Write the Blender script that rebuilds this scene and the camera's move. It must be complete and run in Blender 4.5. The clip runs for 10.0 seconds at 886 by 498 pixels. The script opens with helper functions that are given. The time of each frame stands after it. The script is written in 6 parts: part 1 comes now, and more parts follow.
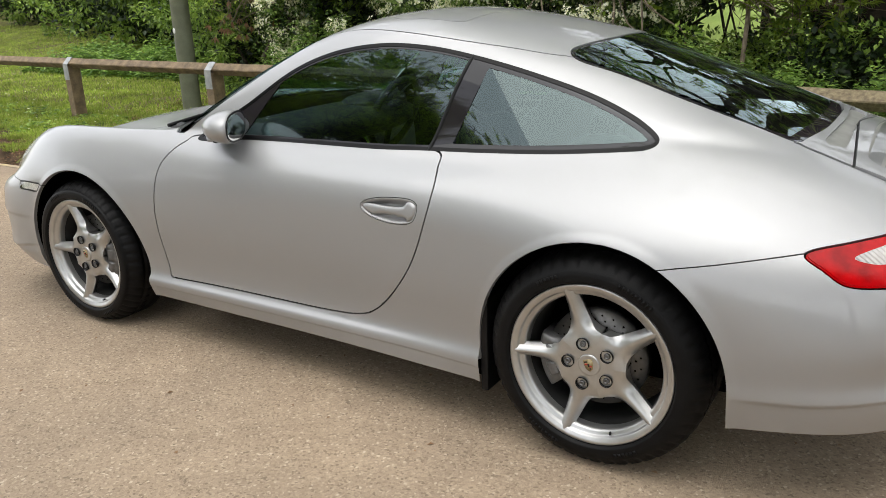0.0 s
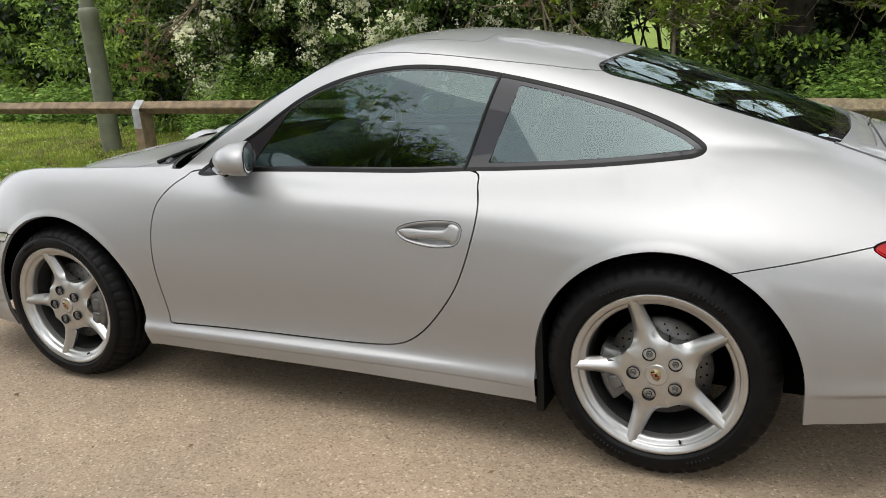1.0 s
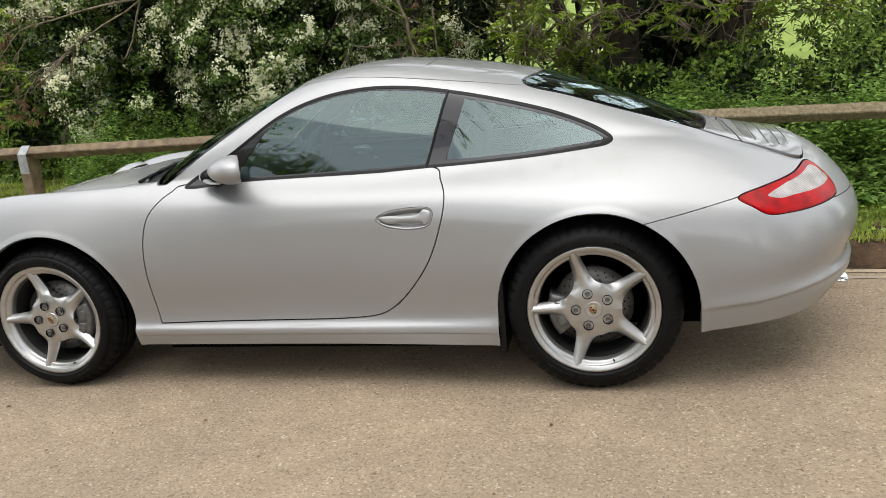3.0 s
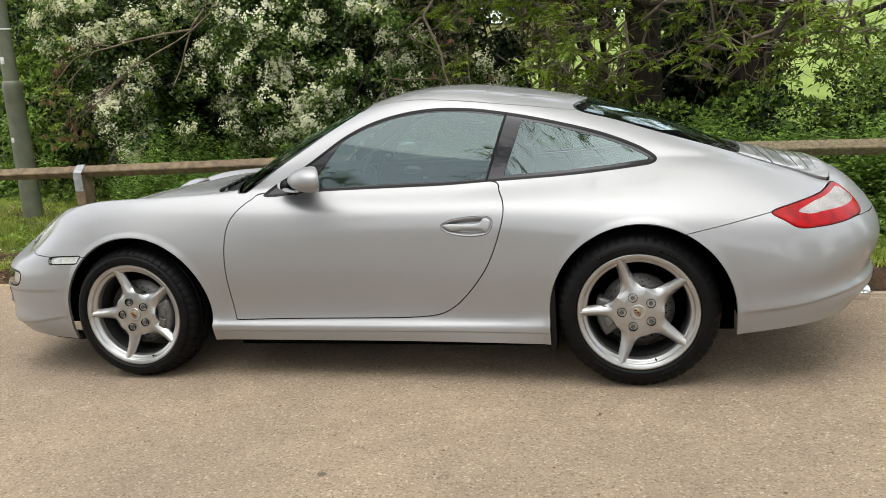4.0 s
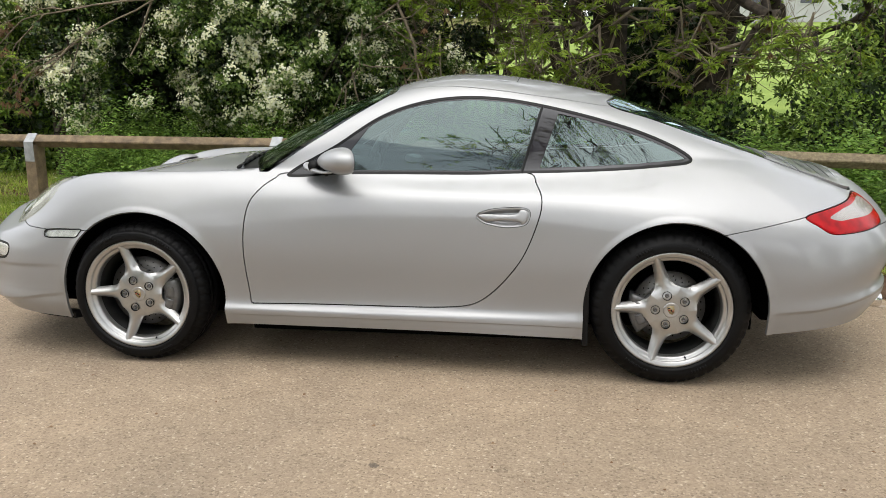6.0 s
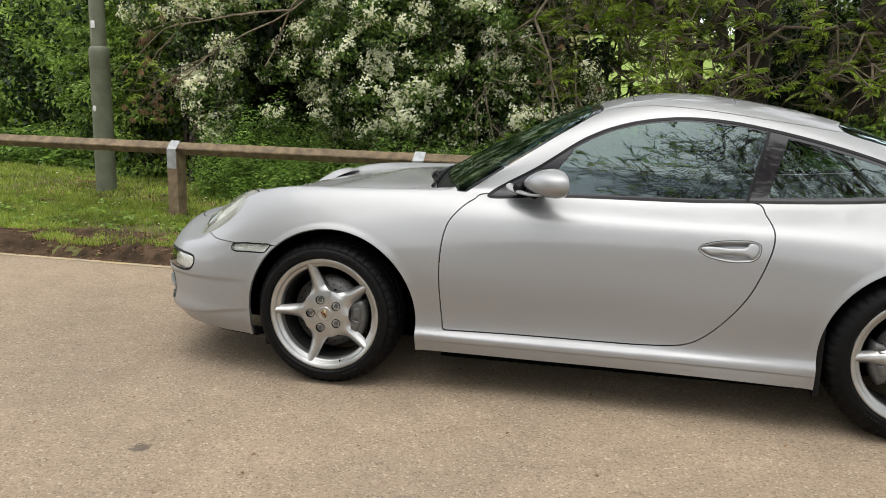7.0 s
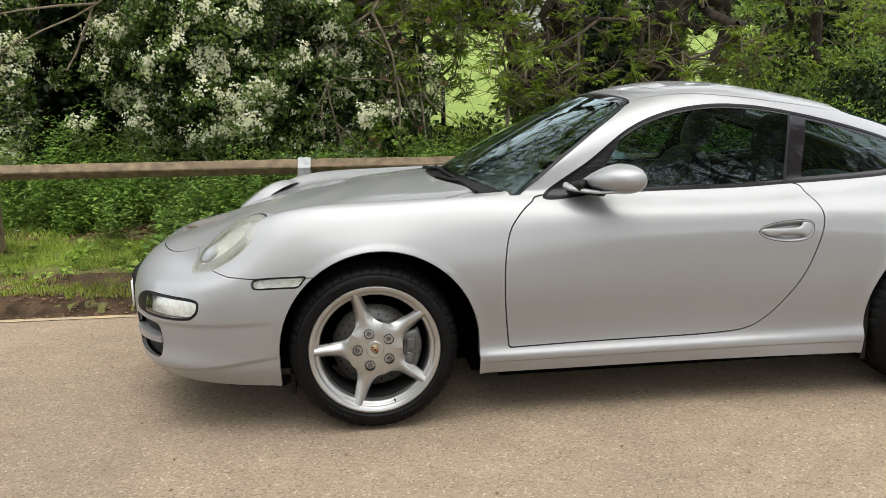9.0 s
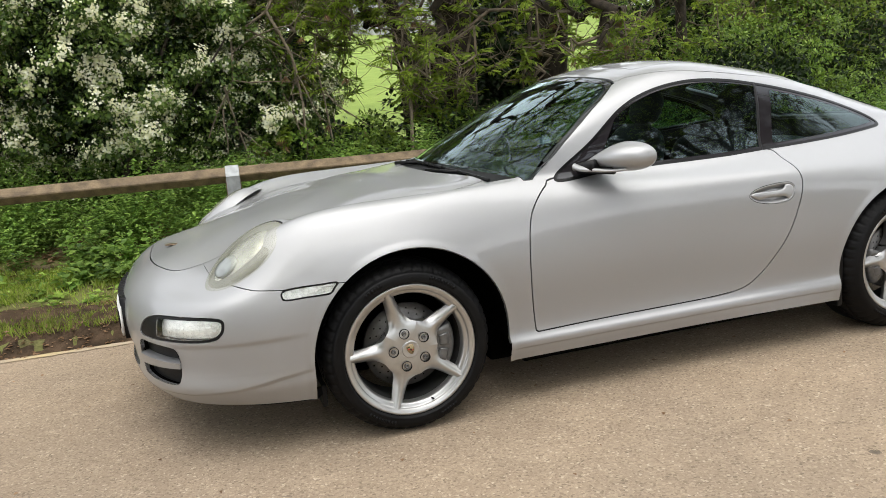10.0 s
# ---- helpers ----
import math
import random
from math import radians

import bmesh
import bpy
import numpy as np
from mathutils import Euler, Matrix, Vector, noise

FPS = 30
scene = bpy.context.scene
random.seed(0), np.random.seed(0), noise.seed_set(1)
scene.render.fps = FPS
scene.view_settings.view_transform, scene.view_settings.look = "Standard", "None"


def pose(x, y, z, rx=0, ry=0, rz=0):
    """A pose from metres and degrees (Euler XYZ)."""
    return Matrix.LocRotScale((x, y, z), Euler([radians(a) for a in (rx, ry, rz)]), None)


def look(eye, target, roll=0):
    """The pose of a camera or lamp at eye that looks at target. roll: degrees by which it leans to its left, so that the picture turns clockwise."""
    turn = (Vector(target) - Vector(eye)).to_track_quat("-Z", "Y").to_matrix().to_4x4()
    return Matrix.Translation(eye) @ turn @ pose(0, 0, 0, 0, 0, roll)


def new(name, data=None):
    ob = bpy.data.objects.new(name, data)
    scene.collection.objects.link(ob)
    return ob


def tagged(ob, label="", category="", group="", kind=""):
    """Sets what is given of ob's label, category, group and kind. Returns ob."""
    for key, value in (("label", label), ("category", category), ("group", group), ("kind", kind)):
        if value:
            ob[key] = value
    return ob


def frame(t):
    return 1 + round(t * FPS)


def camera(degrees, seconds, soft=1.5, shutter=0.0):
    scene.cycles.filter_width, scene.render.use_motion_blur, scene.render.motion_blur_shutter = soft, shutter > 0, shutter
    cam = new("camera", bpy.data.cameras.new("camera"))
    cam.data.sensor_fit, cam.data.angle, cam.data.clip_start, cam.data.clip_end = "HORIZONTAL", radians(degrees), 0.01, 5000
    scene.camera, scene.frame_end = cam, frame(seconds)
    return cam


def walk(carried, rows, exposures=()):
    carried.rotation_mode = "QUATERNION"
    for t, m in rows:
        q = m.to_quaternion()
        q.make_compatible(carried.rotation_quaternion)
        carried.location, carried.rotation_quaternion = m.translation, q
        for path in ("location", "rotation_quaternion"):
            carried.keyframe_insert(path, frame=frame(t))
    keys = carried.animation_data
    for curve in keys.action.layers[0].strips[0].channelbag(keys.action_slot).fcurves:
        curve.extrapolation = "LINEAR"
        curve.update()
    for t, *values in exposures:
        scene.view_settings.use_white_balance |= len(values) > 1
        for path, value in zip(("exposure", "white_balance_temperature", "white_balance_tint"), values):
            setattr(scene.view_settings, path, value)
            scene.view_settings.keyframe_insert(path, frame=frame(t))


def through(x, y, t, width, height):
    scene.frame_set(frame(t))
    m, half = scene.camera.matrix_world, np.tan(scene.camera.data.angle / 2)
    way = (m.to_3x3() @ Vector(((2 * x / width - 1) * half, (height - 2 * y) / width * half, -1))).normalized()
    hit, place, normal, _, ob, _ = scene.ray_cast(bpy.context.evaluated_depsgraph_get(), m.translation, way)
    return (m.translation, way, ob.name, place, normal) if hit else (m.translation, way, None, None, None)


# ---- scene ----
cam = camera(58.7, 10.0, soft=0.52)
PATH = [
    (0, (1.927, -2.781, 1.357), (0.906, -1.178, 0.737), -2.1),
    (0.5, (1.680, -2.794, 1.364), (0.731, -1.140, 0.759), -2.3),
    (1, (1.504, -2.947, 1.337), (0.698, -1.204, 0.778), -3.7),
    (1.5, (1.495, -3.074, 1.324), (0.956, -1.224, 0.790), -4.0),
    (2, (1.493, -3.269, 1.330), (1.110, -1.373, 0.820), -4.4),
    (2.5, (1.349, -3.478, 1.312), (0.949, -1.580, 0.824), -5.4),
    (2.7, (1.300, -3.564, 1.323), (0.880, -1.674, 0.822), -5.7),
    (3.8, (1.189, -4.003, 1.266), (0.751, -2.093, 0.869), -3.4),
    (4, (1.126, -4.063, 1.269), (0.677, -2.154, 0.878), -3.8),
    (4.5, (0.993, -4.170, 1.259), (0.522, -2.268, 0.859), -4.0),
    (5, (0.971, -4.199, 1.258), (0.574, -2.282, 0.851), -1.8),
    (5.2, (0.919, -4.208, 1.274), (0.582, -2.280, 0.863), -1.5),
    (6.3, (0.464, -4.043, 1.247), (0.234, -2.098, 0.840), 0.2),
    (6.5, (0.351, -4.018, 1.272), (0.057, -2.080, 0.876), 1.1),
    (7, (0.025, -3.956, 1.253), (-0.393, -2.037, 0.875), 1.4),
    (7.5, (-0.311, -3.937, 1.261), (-0.663, -2.004, 0.890), 0.8),
    (8, (-0.638, -3.828, 1.251), (-0.853, -1.875, 0.877), 0.5),
    (8.5, (-0.955, -3.742, 1.226), (-0.902, -1.779, 0.848), 0.9),
    (9, (-1.288, -3.679, 1.250), (-1.030, -1.733, 0.867), -1.0),
    (9.5, (-1.589, -3.569, 1.242), (-1.202, -1.645, 0.857), -3.4),
    (10, (-1.902, -3.492, 1.245), (-1.286, -1.632, 0.843), -4.4),
]
EXPOSURES = [(0.0, 1.55), (1.0, 1.52), (2.5, 1.54), (4.0, 1.56), (6.3, 1.57), (7.0, 1.49), (8.2, 1.60), (9.2, 1.60), (10.0, 1.64)]
walk(cam, [(t, look(eye, target, roll)) for t, eye, target, roll in PATH], EXPOSURES)

# ---- light: bright overcast spring sky ----
world = bpy.data.worlds.new("world")
scene.world = world
world.use_nodes = True
wn, wl = world.node_tree.nodes, world.node_tree.links
sky = wn.new("ShaderNodeTexSky")
sky.sky_type = 'NISHITA'
sky.sun_disc = False
sky.sun_elevation = radians(77)
sky.sun_rotation = radians(171)
sky.dust_density = 1.2
sky.ozone_density = 1.0
soften = wn.new("ShaderNodeHueSaturation")
soften.inputs["Saturation"].default_value = 0.14
wl.new(sky.outputs[0], soften.inputs["Color"])
wl.new(soften.outputs[0], wn["Background"].inputs["Color"])
wn["Background"].inputs["Strength"].default_value = 0.15

sun_data = bpy.data.lights.new("sun", 'SUN')
sun_data.energy, sun_data.angle, sun_data.color = 0.68, radians(76), (1.0, 0.94, 0.84)
sun = new("sun", sun_data)
sun.matrix_world = look((.2, -1.3, 6), (0, 0, 0))

# ---- materials ----
def material(name, color, rough=0.6, metal=0.0, vary=0.0, scale=8.0, bump=0.0, bump_scale=60.0, color2=None, coat=0.0, fine=0.0, fine_scale=200.0):
    """A principled surface whose colour drifts at two scales, with fine relief."""
    m = bpy.data.materials.new(name)
    m.use_nodes = True
    n, l = m.node_tree.nodes, m.node_tree.links
    b = n["Principled BSDF"]
    b.inputs["Roughness"].default_value = rough
    b.inputs["Metallic"].default_value = metal
    b.inputs["Coat Weight"].default_value = coat
    b.inputs["Coat Roughness"].default_value = 0.03
    c1 = (*color, 1)
    c2 = (*(color2 or [v * (1 - vary) for v in color]), 1)
    b.inputs["Base Color"].default_value = c1
    co = n.new("ShaderNodeTexCoord")
    if vary or color2:
        tex = n.new("ShaderNodeTexNoise")
        tex.inputs["Scale"].default_value = scale
        tex.inputs["Detail"].default_value = 6
        l.new(co.outputs["Object"], tex.inputs["Vector"])
        ramp = n.new("ShaderNodeValToRGB")
        ramp.color_ramp.elements[0].position, ramp.color_ramp.elements[1].position = 0.35, 0.65
        ramp.color_ramp.elements[0].color, ramp.color_ramp.elements[1].color = c2, c1
        l.new(tex.outputs["Fac"], ramp.inputs["Fac"])
        last = ramp.outputs["Color"]
        if fine:
            tex2 = n.new("ShaderNodeTexNoise")
            tex2.inputs["Scale"].default_value = fine_scale
            tex2.inputs["Detail"].default_value = 3
            l.new(co.outputs["Object"], tex2.inputs["Vector"])
            mix = n.new("ShaderNodeMix")
            mix.data_type, mix.blend_type = 'RGBA', 'OVERLAY'
            mix.inputs["Factor"].default_value = fine
            l.new(last, mix.inputs["A"])
            l.new(tex2.outputs["Color"], mix.inputs["B"])
            hs = n.new("ShaderNodeHueSaturation")
            l.new(tex2.outputs["Color"], hs.inputs["Color"])
            hs.inputs["Saturation"].default_value = 0.0
            l.new(hs.outputs["Color"], mix.inputs["B"])
            last = mix.outputs["Result"]
        l.new(last, b.inputs["Base Color"])
    if bump:
        tex = n.new("ShaderNodeTexNoise")
        tex.inputs["Scale"].default_value = bump_scale
        tex.inputs["Detail"].default_value = 4
        l.new(co.outputs["Object"], tex.inputs["Vector"])
        bp = n.new("ShaderNodeBump")
        bp.inputs["Strength"].default_value = bump
        bp.inputs["Distance"].default_value = 0.01
        l.new(tex.outputs["Fac"], bp.inputs["Height"])
        l.new(bp.outputs["Normal"], b.inputs["Normal"])
    return m


def glass(name, color, rough=0.0, ior=1.45):
    m = bpy.data.materials.new(name)
    m.use_nodes = True
    b = m.node_tree.nodes["Principled BSDF"]
    b.inputs["Base Color"].default_value = (*color, 1)
    b.inputs["Roughness"].default_value = rough
    b.inputs["Transmission Weight"].default_value = 1.0
    b.inputs["IOR"].default_value = ior
    return m


def car_paint():
    """Metallic silver: fine flakes under a clear coat."""
    m = material("silver_paint", (0.352, 0.355, 0.361), 0.36, 0.75, coat=0.8)
    n, l = m.node_tree.nodes, m.node_tree.links
    b = n["Principled BSDF"]
    co = n.new("ShaderNodeTexCoord")
    fl = n.new("ShaderNodeTexNoise")
    fl.inputs["Scale"].default_value = 900
    l.new(co.outputs["Object"], fl.inputs["Vector"])
    mp = n.new("ShaderNodeMapRange")
    mp.inputs["To Min"].default_value, mp.inputs["To Max"].default_value = 0.50, 0.63
    l.new(fl.outputs["Fac"], mp.inputs["Value"])
    l.new(mp.outputs[0], b.inputs["Roughness"])
    return m


PAINT = car_paint()
BLACK = material("black_plastic", (0.006, 0.006, 0.0065), 0.45, vary=0.3, scale=30, bump=0.05, bump_scale=300)
# Near black: the shade inside wells and intakes is put into the colour.
CAVITY = material("underbody_shade_black", (0.002, 0.002, 0.002), 0.8, vary=0.4, scale=12)
RUBBER = material("tyre_rubber", (0.0052, 0.0052, 0.0056), 0.5, vary=0.35, scale=25, bump=0.1, bump_scale=200)
ALLOY = material("silver_alloy", (0.47, 0.47, 0.465), 0.36, 0.85, vary=0.10, scale=24, coat=0.5)
DISC = material("brake_disc_iron", (0.13, 0.126, 0.122), 0.42, 0.85, vary=0.2, scale=60)
CALIPER = material("cast_caliper_grey", (0.15, 0.15, 0.15), 0.4, 0.5, vary=0.3, scale=50)


def window_glass(name, tint, shine, base, haze=None, hazed=0.0, slope=0.8):
    """Thin clear sheets: see-through, mirror-like at their faces, more so at a slant; haze adds a milky share."""
    m = bpy.data.materials.new(name)
    m.use_nodes = True
    n, l = m.node_tree.nodes, m.node_tree.links
    n.remove(n["Principled BSDF"])
    clear, gloss, mix, slant = n.new("ShaderNodeBsdfTransparent"), n.new("ShaderNodeBsdfGlossy"), n.new("ShaderNodeMixShader"), n.new("ShaderNodeLayerWeight")
    clear.inputs["Color"].default_value = (*tint, 1)
    gloss.inputs["Color"].default_value = (*shine, 1)
    gloss.inputs["Roughness"].default_value = 0.0
    slant.inputs["Blend"].default_value = 0.5
    power, scale = n.new("ShaderNodeMath"), n.new("ShaderNodeMath")
    power.operation, scale.operation = 'POWER', 'MULTIPLY_ADD'
    power.inputs[1].default_value = 4.0
    scale.inputs[1].default_value, scale.inputs[2].default_value = slope, base
    l.new(slant.outputs["Facing"], power.inputs[0])
    l.new(power.outputs[0], scale.inputs[0])
    l.new(scale.outputs[0], mix.inputs[0])
    through_it = clear.outputs[0]
    if haze:
        milk, blend = n.new("ShaderNodeBsdfDiffuse"), n.new("ShaderNodeMixShader")
        milk.inputs["Color"].default_value = (*haze, 1)
        blend.inputs[0].default_value = hazed
        l.new(through_it, blend.inputs[1])
        l.new(milk.outputs[0], blend.inputs[2])
        through_it = blend.outputs[0]
    l.new(through_it, mix.inputs[1])
    l.new(gloss.outputs[0], mix.inputs[2])
    l.new(mix.outputs[0], n["Material Output"].inputs["Surface"])
    return m


PANE = window_glass("green_tinted_glass", (0.40, 0.49, 0.495), (0.80, 0.99, 1.0), 0.088, None, 0.0, 0.9)
PILLAR_GLASS = window_glass("dark_pillar_gloss", (0.02, 0.02, 0.02), (0.92, 0.97, 1.0), 0.028, (0.018, 0.016, 0.018), 0.92, 0.8)
PANE_BACK = window_glass("glass_inner_face", (0.86, 0.93, 0.92), (1, 1, 1), 0.0, None, 0.0, 0.0)

RUBBER.node_tree.nodes["Principled BSDF"].inputs["Specular IOR Level"].default_value = 0.14
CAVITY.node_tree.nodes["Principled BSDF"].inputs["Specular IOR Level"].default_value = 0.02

# ---- car body surface: character lines from nose to tail, lofted ----
# Each line runs from the nose's middle along the near side to the tail's middle (17 stations).
LINES = {
    "bottom": [(-2.12, 0, 0.19), (-2.08, -0.36, 0.192), (-1.955, -0.635, 0.195), (-1.75, -0.765, 0.192), (-1.5, -0.8, 0.185), (-1.175, -0.799, 0.18), (-0.8, -0.803, 0.185), (-0.35, -0.81, 0.187), (0.15, -0.815, 0.187), (0.6, -0.83, 0.185), (0.9, -0.84, 0.185), (1.2, -0.85, 0.2), (1.55, -0.848, 0.235), (1.85, -0.788, 0.265), (2.03, -0.6, 0.28), (2.12, -0.34, 0.29), (2.15, 0, 0.29)],
    "sill": [(-2.16, 0, 0.26), (-2.125, -0.36, 0.26), (-2.0, -0.66, 0.262), (-1.765, -0.808, 0.262), (-1.5, -0.827, 0.26), (-1.175, -0.823, 0.26), (-0.8, -0.826, 0.26), (-0.35, -0.822, 0.26), (0.15, -0.822, 0.26), (0.6, -0.83, 0.26), (0.9, -0.855, 0.267), (1.2, -0.865, 0.29), (1.55, -0.867, 0.32), (1.85, -0.818, 0.35), (2.08, -0.628, 0.37), (2.2, -0.355, 0.38), (2.24, 0, 0.38)],
    "door_low": [(-2.166, 0, 0.32), (-2.131, -0.36, 0.32), (-1.998, -0.66, 0.32), (-1.76, -0.809, 0.315), (-1.5, -0.832, 0.305), (-1.175, -0.828, 0.3), (-0.8, -0.812, 0.292), (-0.35, -0.801, 0.287), (0.15, -0.799, 0.287), (0.6, -0.815, 0.292), (0.9, -0.845, 0.312), (1.2, -0.87, 0.34), (1.55, -0.87, 0.37), (1.85, -0.813, 0.4), (2.06, -0.622, 0.415), (2.18, -0.35, 0.42), (2.215, 0, 0.42)],
    "middle": [(-2.175, 0, 0.42), (-2.14, -0.36, 0.42), (-2.005, -0.665, 0.43), (-1.76, -0.815, 0.43), (-1.5, -0.842, 0.44), (-1.175, -0.852, 0.45), (-0.8, -0.827, 0.45), (-0.35, -0.81, 0.45), (0.15, -0.805, 0.45), (0.6, -0.825, 0.45), (0.9, -0.855, 0.46), (1.2, -0.879, 0.47), (1.55, -0.875, 0.48), (1.85, -0.818, 0.49), (2.078, -0.628, 0.5), (2.2, -0.355, 0.5), (2.24, 0, 0.5)],
    "widest": [(-2.165, 0, 0.53), (-2.125, -0.36, 0.54), (-1.975, -0.65, 0.55), (-1.76, -0.796, 0.56), (-1.5, -0.832, 0.59), (-1.175, -0.862, 0.63), (-0.8, -0.832, 0.62), (-0.35, -0.815, 0.6), (0.15, -0.81, 0.6), (0.6, -0.825, 0.61), (0.9, -0.855, 0.62), (1.2, -0.881, 0.64), (1.55, -0.862, 0.63), (1.85, -0.788, 0.62), (2.085, -0.612, 0.61), (2.205, -0.35, 0.61), (2.243, 0, 0.61)],
    "shoulder": [(-2.09, 0, 0.62), (-2.05, -0.36, 0.625), (-1.9, -0.61, 0.6), (-1.73, -0.742, 0.635), (-1.5, -0.788, 0.72), (-1.175, -0.808, 0.765), (-0.8, -0.788, 0.77), (-0.35, -0.785, 0.77), (0.15, -0.785, 0.765), (0.6, -0.795, 0.765), (0.9, -0.81, 0.765), (1.2, -0.816, 0.765), (1.55, -0.784, 0.75), (1.85, -0.709, 0.72), (2.035, -0.555, 0.71), (2.145, -0.33, 0.715), (2.18, 0, 0.72)],
    "belt": [(-1.98, 0, 0.665), (-1.95, -0.33, 0.67), (-1.84, -0.56, 0.655), (-1.71, -0.645, 0.731), (-1.5, -0.69, 0.828), (-1.175, -0.715, 0.858), (-0.8, -0.715, 0.862), (-0.35, -0.69, 0.86), (0.15, -0.675, 0.862), (0.6, -0.665, 0.872), (0.9, -0.66, 0.882), (1.2, -0.65, 0.895), (1.55, -0.62, 0.875), (1.83, -0.545, 0.82), (1.975, -0.445, 0.79), (2.055, -0.26, 0.805), (2.085, 0, 0.81)],
    "glass": [(-1.85, 0, 0.705), (-1.83, -0.27, 0.705), (-1.76, -0.46, 0.702), (-1.66, -0.55, 0.752), (-1.45, -0.585, 0.803), (-1.175, -0.59, 0.826), (-0.72, -0.68, 0.864), (-0.4, -0.655, 0.93), (0.15, -0.6, 1.03), (0.6, -0.59, 1.02), (0.9, -0.585, 0.99), (1.2, -0.58, 0.95), (1.55, -0.53, 0.915), (1.8, -0.42, 0.86), (1.9, -0.32, 0.843), (1.955, -0.18, 0.85), (1.975, 0, 0.853)],
    "rail": [(-1.7, 0, 0.751), (-1.69, -0.2, 0.751), (-1.64, -0.36, 0.749), (-1.56, -0.43, 0.766), (-1.38, -0.46, 0.805), (-1.13, -0.49, 0.843), (-0.64, -0.645, 0.89), (-0.35, -0.59, 1.04), (0.15, -0.51, 1.195), (0.6, -0.505, 1.165), (0.9, -0.515, 1.095), (1.2, -0.525, 1.005), (1.5, -0.47, 0.955), (1.73, -0.33, 0.895), (1.81, -0.22, 0.878), (1.845, -0.12, 0.88), (1.855, 0, 0.88)],
    "roof_edge": [(-1.54, 0, 0.792), (-1.53, -0.12, 0.794), (-1.5, -0.22, 0.798), (-1.43, -0.28, 0.809), (-1.28, -0.32, 0.833), (-1.08, -0.35, 0.863), (-0.74, -0.46, 0.897), (-0.42, -0.42, 1.07), (0.12, -0.37, 1.262), (0.6, -0.36, 1.238), (0.95, -0.36, 1.165), (1.25, -0.36, 1.07), (1.48, -0.32, 0.99), (1.65, -0.23, 0.93), (1.72, -0.15, 0.912), (1.75, -0.08, 0.908), (1.76, 0, 0.908)],
    "centre": [(-1.4, 0, 0.821), (-1.39, 0, 0.823), (-1.36, 0, 0.828), (-1.29, 0, 0.842), (-1.16, 0, 0.859), (-1.02, 0, 0.879), (-0.8, 0, 0.907), (-0.46, 0, 1.095), (0.1, 0, 1.285), (0.6, 0, 1.27), (0.98, 0, 1.19), (1.28, 0, 1.085), (1.46, 0, 1.015), (1.57, 0, 0.97), (1.62, 0, 0.95), (1.645, 0, 0.94), (1.655, 0, 0.937)],
}


def spline(knots, pts, q):
    """Natural cubic spline through pts (first axis) at the places q."""
    k, p, q = np.asarray(knots, float), np.asarray(pts, float), np.asarray(q, float)
    n, h, flat = len(k), np.diff(k), p.reshape(len(k), -1)
    a, r = np.eye(n), np.zeros_like(flat)
    for i in range(1, n - 1):
        a[i, i - 1:i + 2] = h[i - 1], 2 * (h[i - 1] + h[i]), h[i]
        r[i] = 6 * ((flat[i + 1] - flat[i]) / h[i] - (flat[i] - flat[i - 1]) / h[i - 1])
    m = np.linalg.solve(a, r)
    i = np.clip(np.searchsorted(k, q, side="right") - 1, 0, n - 2)
    s, e = (q - k[i])[:, None], (k[i + 1] - q)[:, None]
    g = h[i][:, None]
    out = m[i] * e**3 / (6 * g) + m[i + 1] * s**3 / (6 * g) + (flat[i] / g - m[i] * g / 6) * e + (flat[i + 1] / g - m[i + 1] * g / 6) * s
    return out.reshape((len(q),) + p.shape[1:])


def loft(nu, nv):
    """Grid of places (nu, nv, 3) on the near half of the body, with outward normals."""
    net = np.array(list(LINES.values()))                      # line, station, xyz
    flip = np.array([1, -1, 1])
    def knots(chords):
        k = np.r_[0, np.cumsum(np.sqrt(chords))]
        return k / k[-1]
    ku = knots(np.linalg.norm(np.diff(net[1:7], axis=1), axis=2).mean(0))
    kv = knots(np.linalg.norm(np.diff(net, axis=0), axis=2).mean(1))
    pu = np.concatenate([net[:, 3:0:-1] * flip, net, net[:, -2:-5:-1] * flip], 1)
    kpu = np.r_[-ku[3:0:-1], ku, 2 - ku[-2:-5:-1]]
    pv = np.concatenate([pu, pu[-2:-5:-1] * flip], 0)
    kpv = np.r_[kv, 2 - kv[-2:-5:-1]]
    qu, qv = np.linspace(0, 1, nu), np.linspace(0, 1, nv)
    grid = spline(kpu, np.swapaxes(spline(kpv, pv, qv), 0, 1), qu)
    du, dv = np.gradient(grid, axis=0), np.gradient(grid, axis=1)
    normal = np.cross(du, dv)
    normal /= np.linalg.norm(normal, axis=2, keepdims=True) + 1e-12
    # the flanks are faired lengthwise: shading eased over about a hand's width below the belt line
    reach = max(2, int(nu * .016))
    w = np.exp(-.5 * (np.arange(-3 * reach, 3 * reach + 1) / reach) ** 2)
    w /= w.sum()
    k = 3 * reach
    wide = np.concatenate([normal[k:0:-1] * flip, normal, normal[-2:-k - 2:-1] * flip])
    fair = sum(wi * wide[i:i + nu] for i, wi in enumerate(w))
    share = np.clip((kv[7] - qv) / (kv[7] - kv[5]), 0, 1)[None, :, None]
    normal = normal + (fair - normal) * share
    normal /= np.linalg.norm(normal, axis=2, keepdims=True) + 1e-12
    return grid, -normal if normal[nu // 2, nv // 3, 1] > 0 else normal


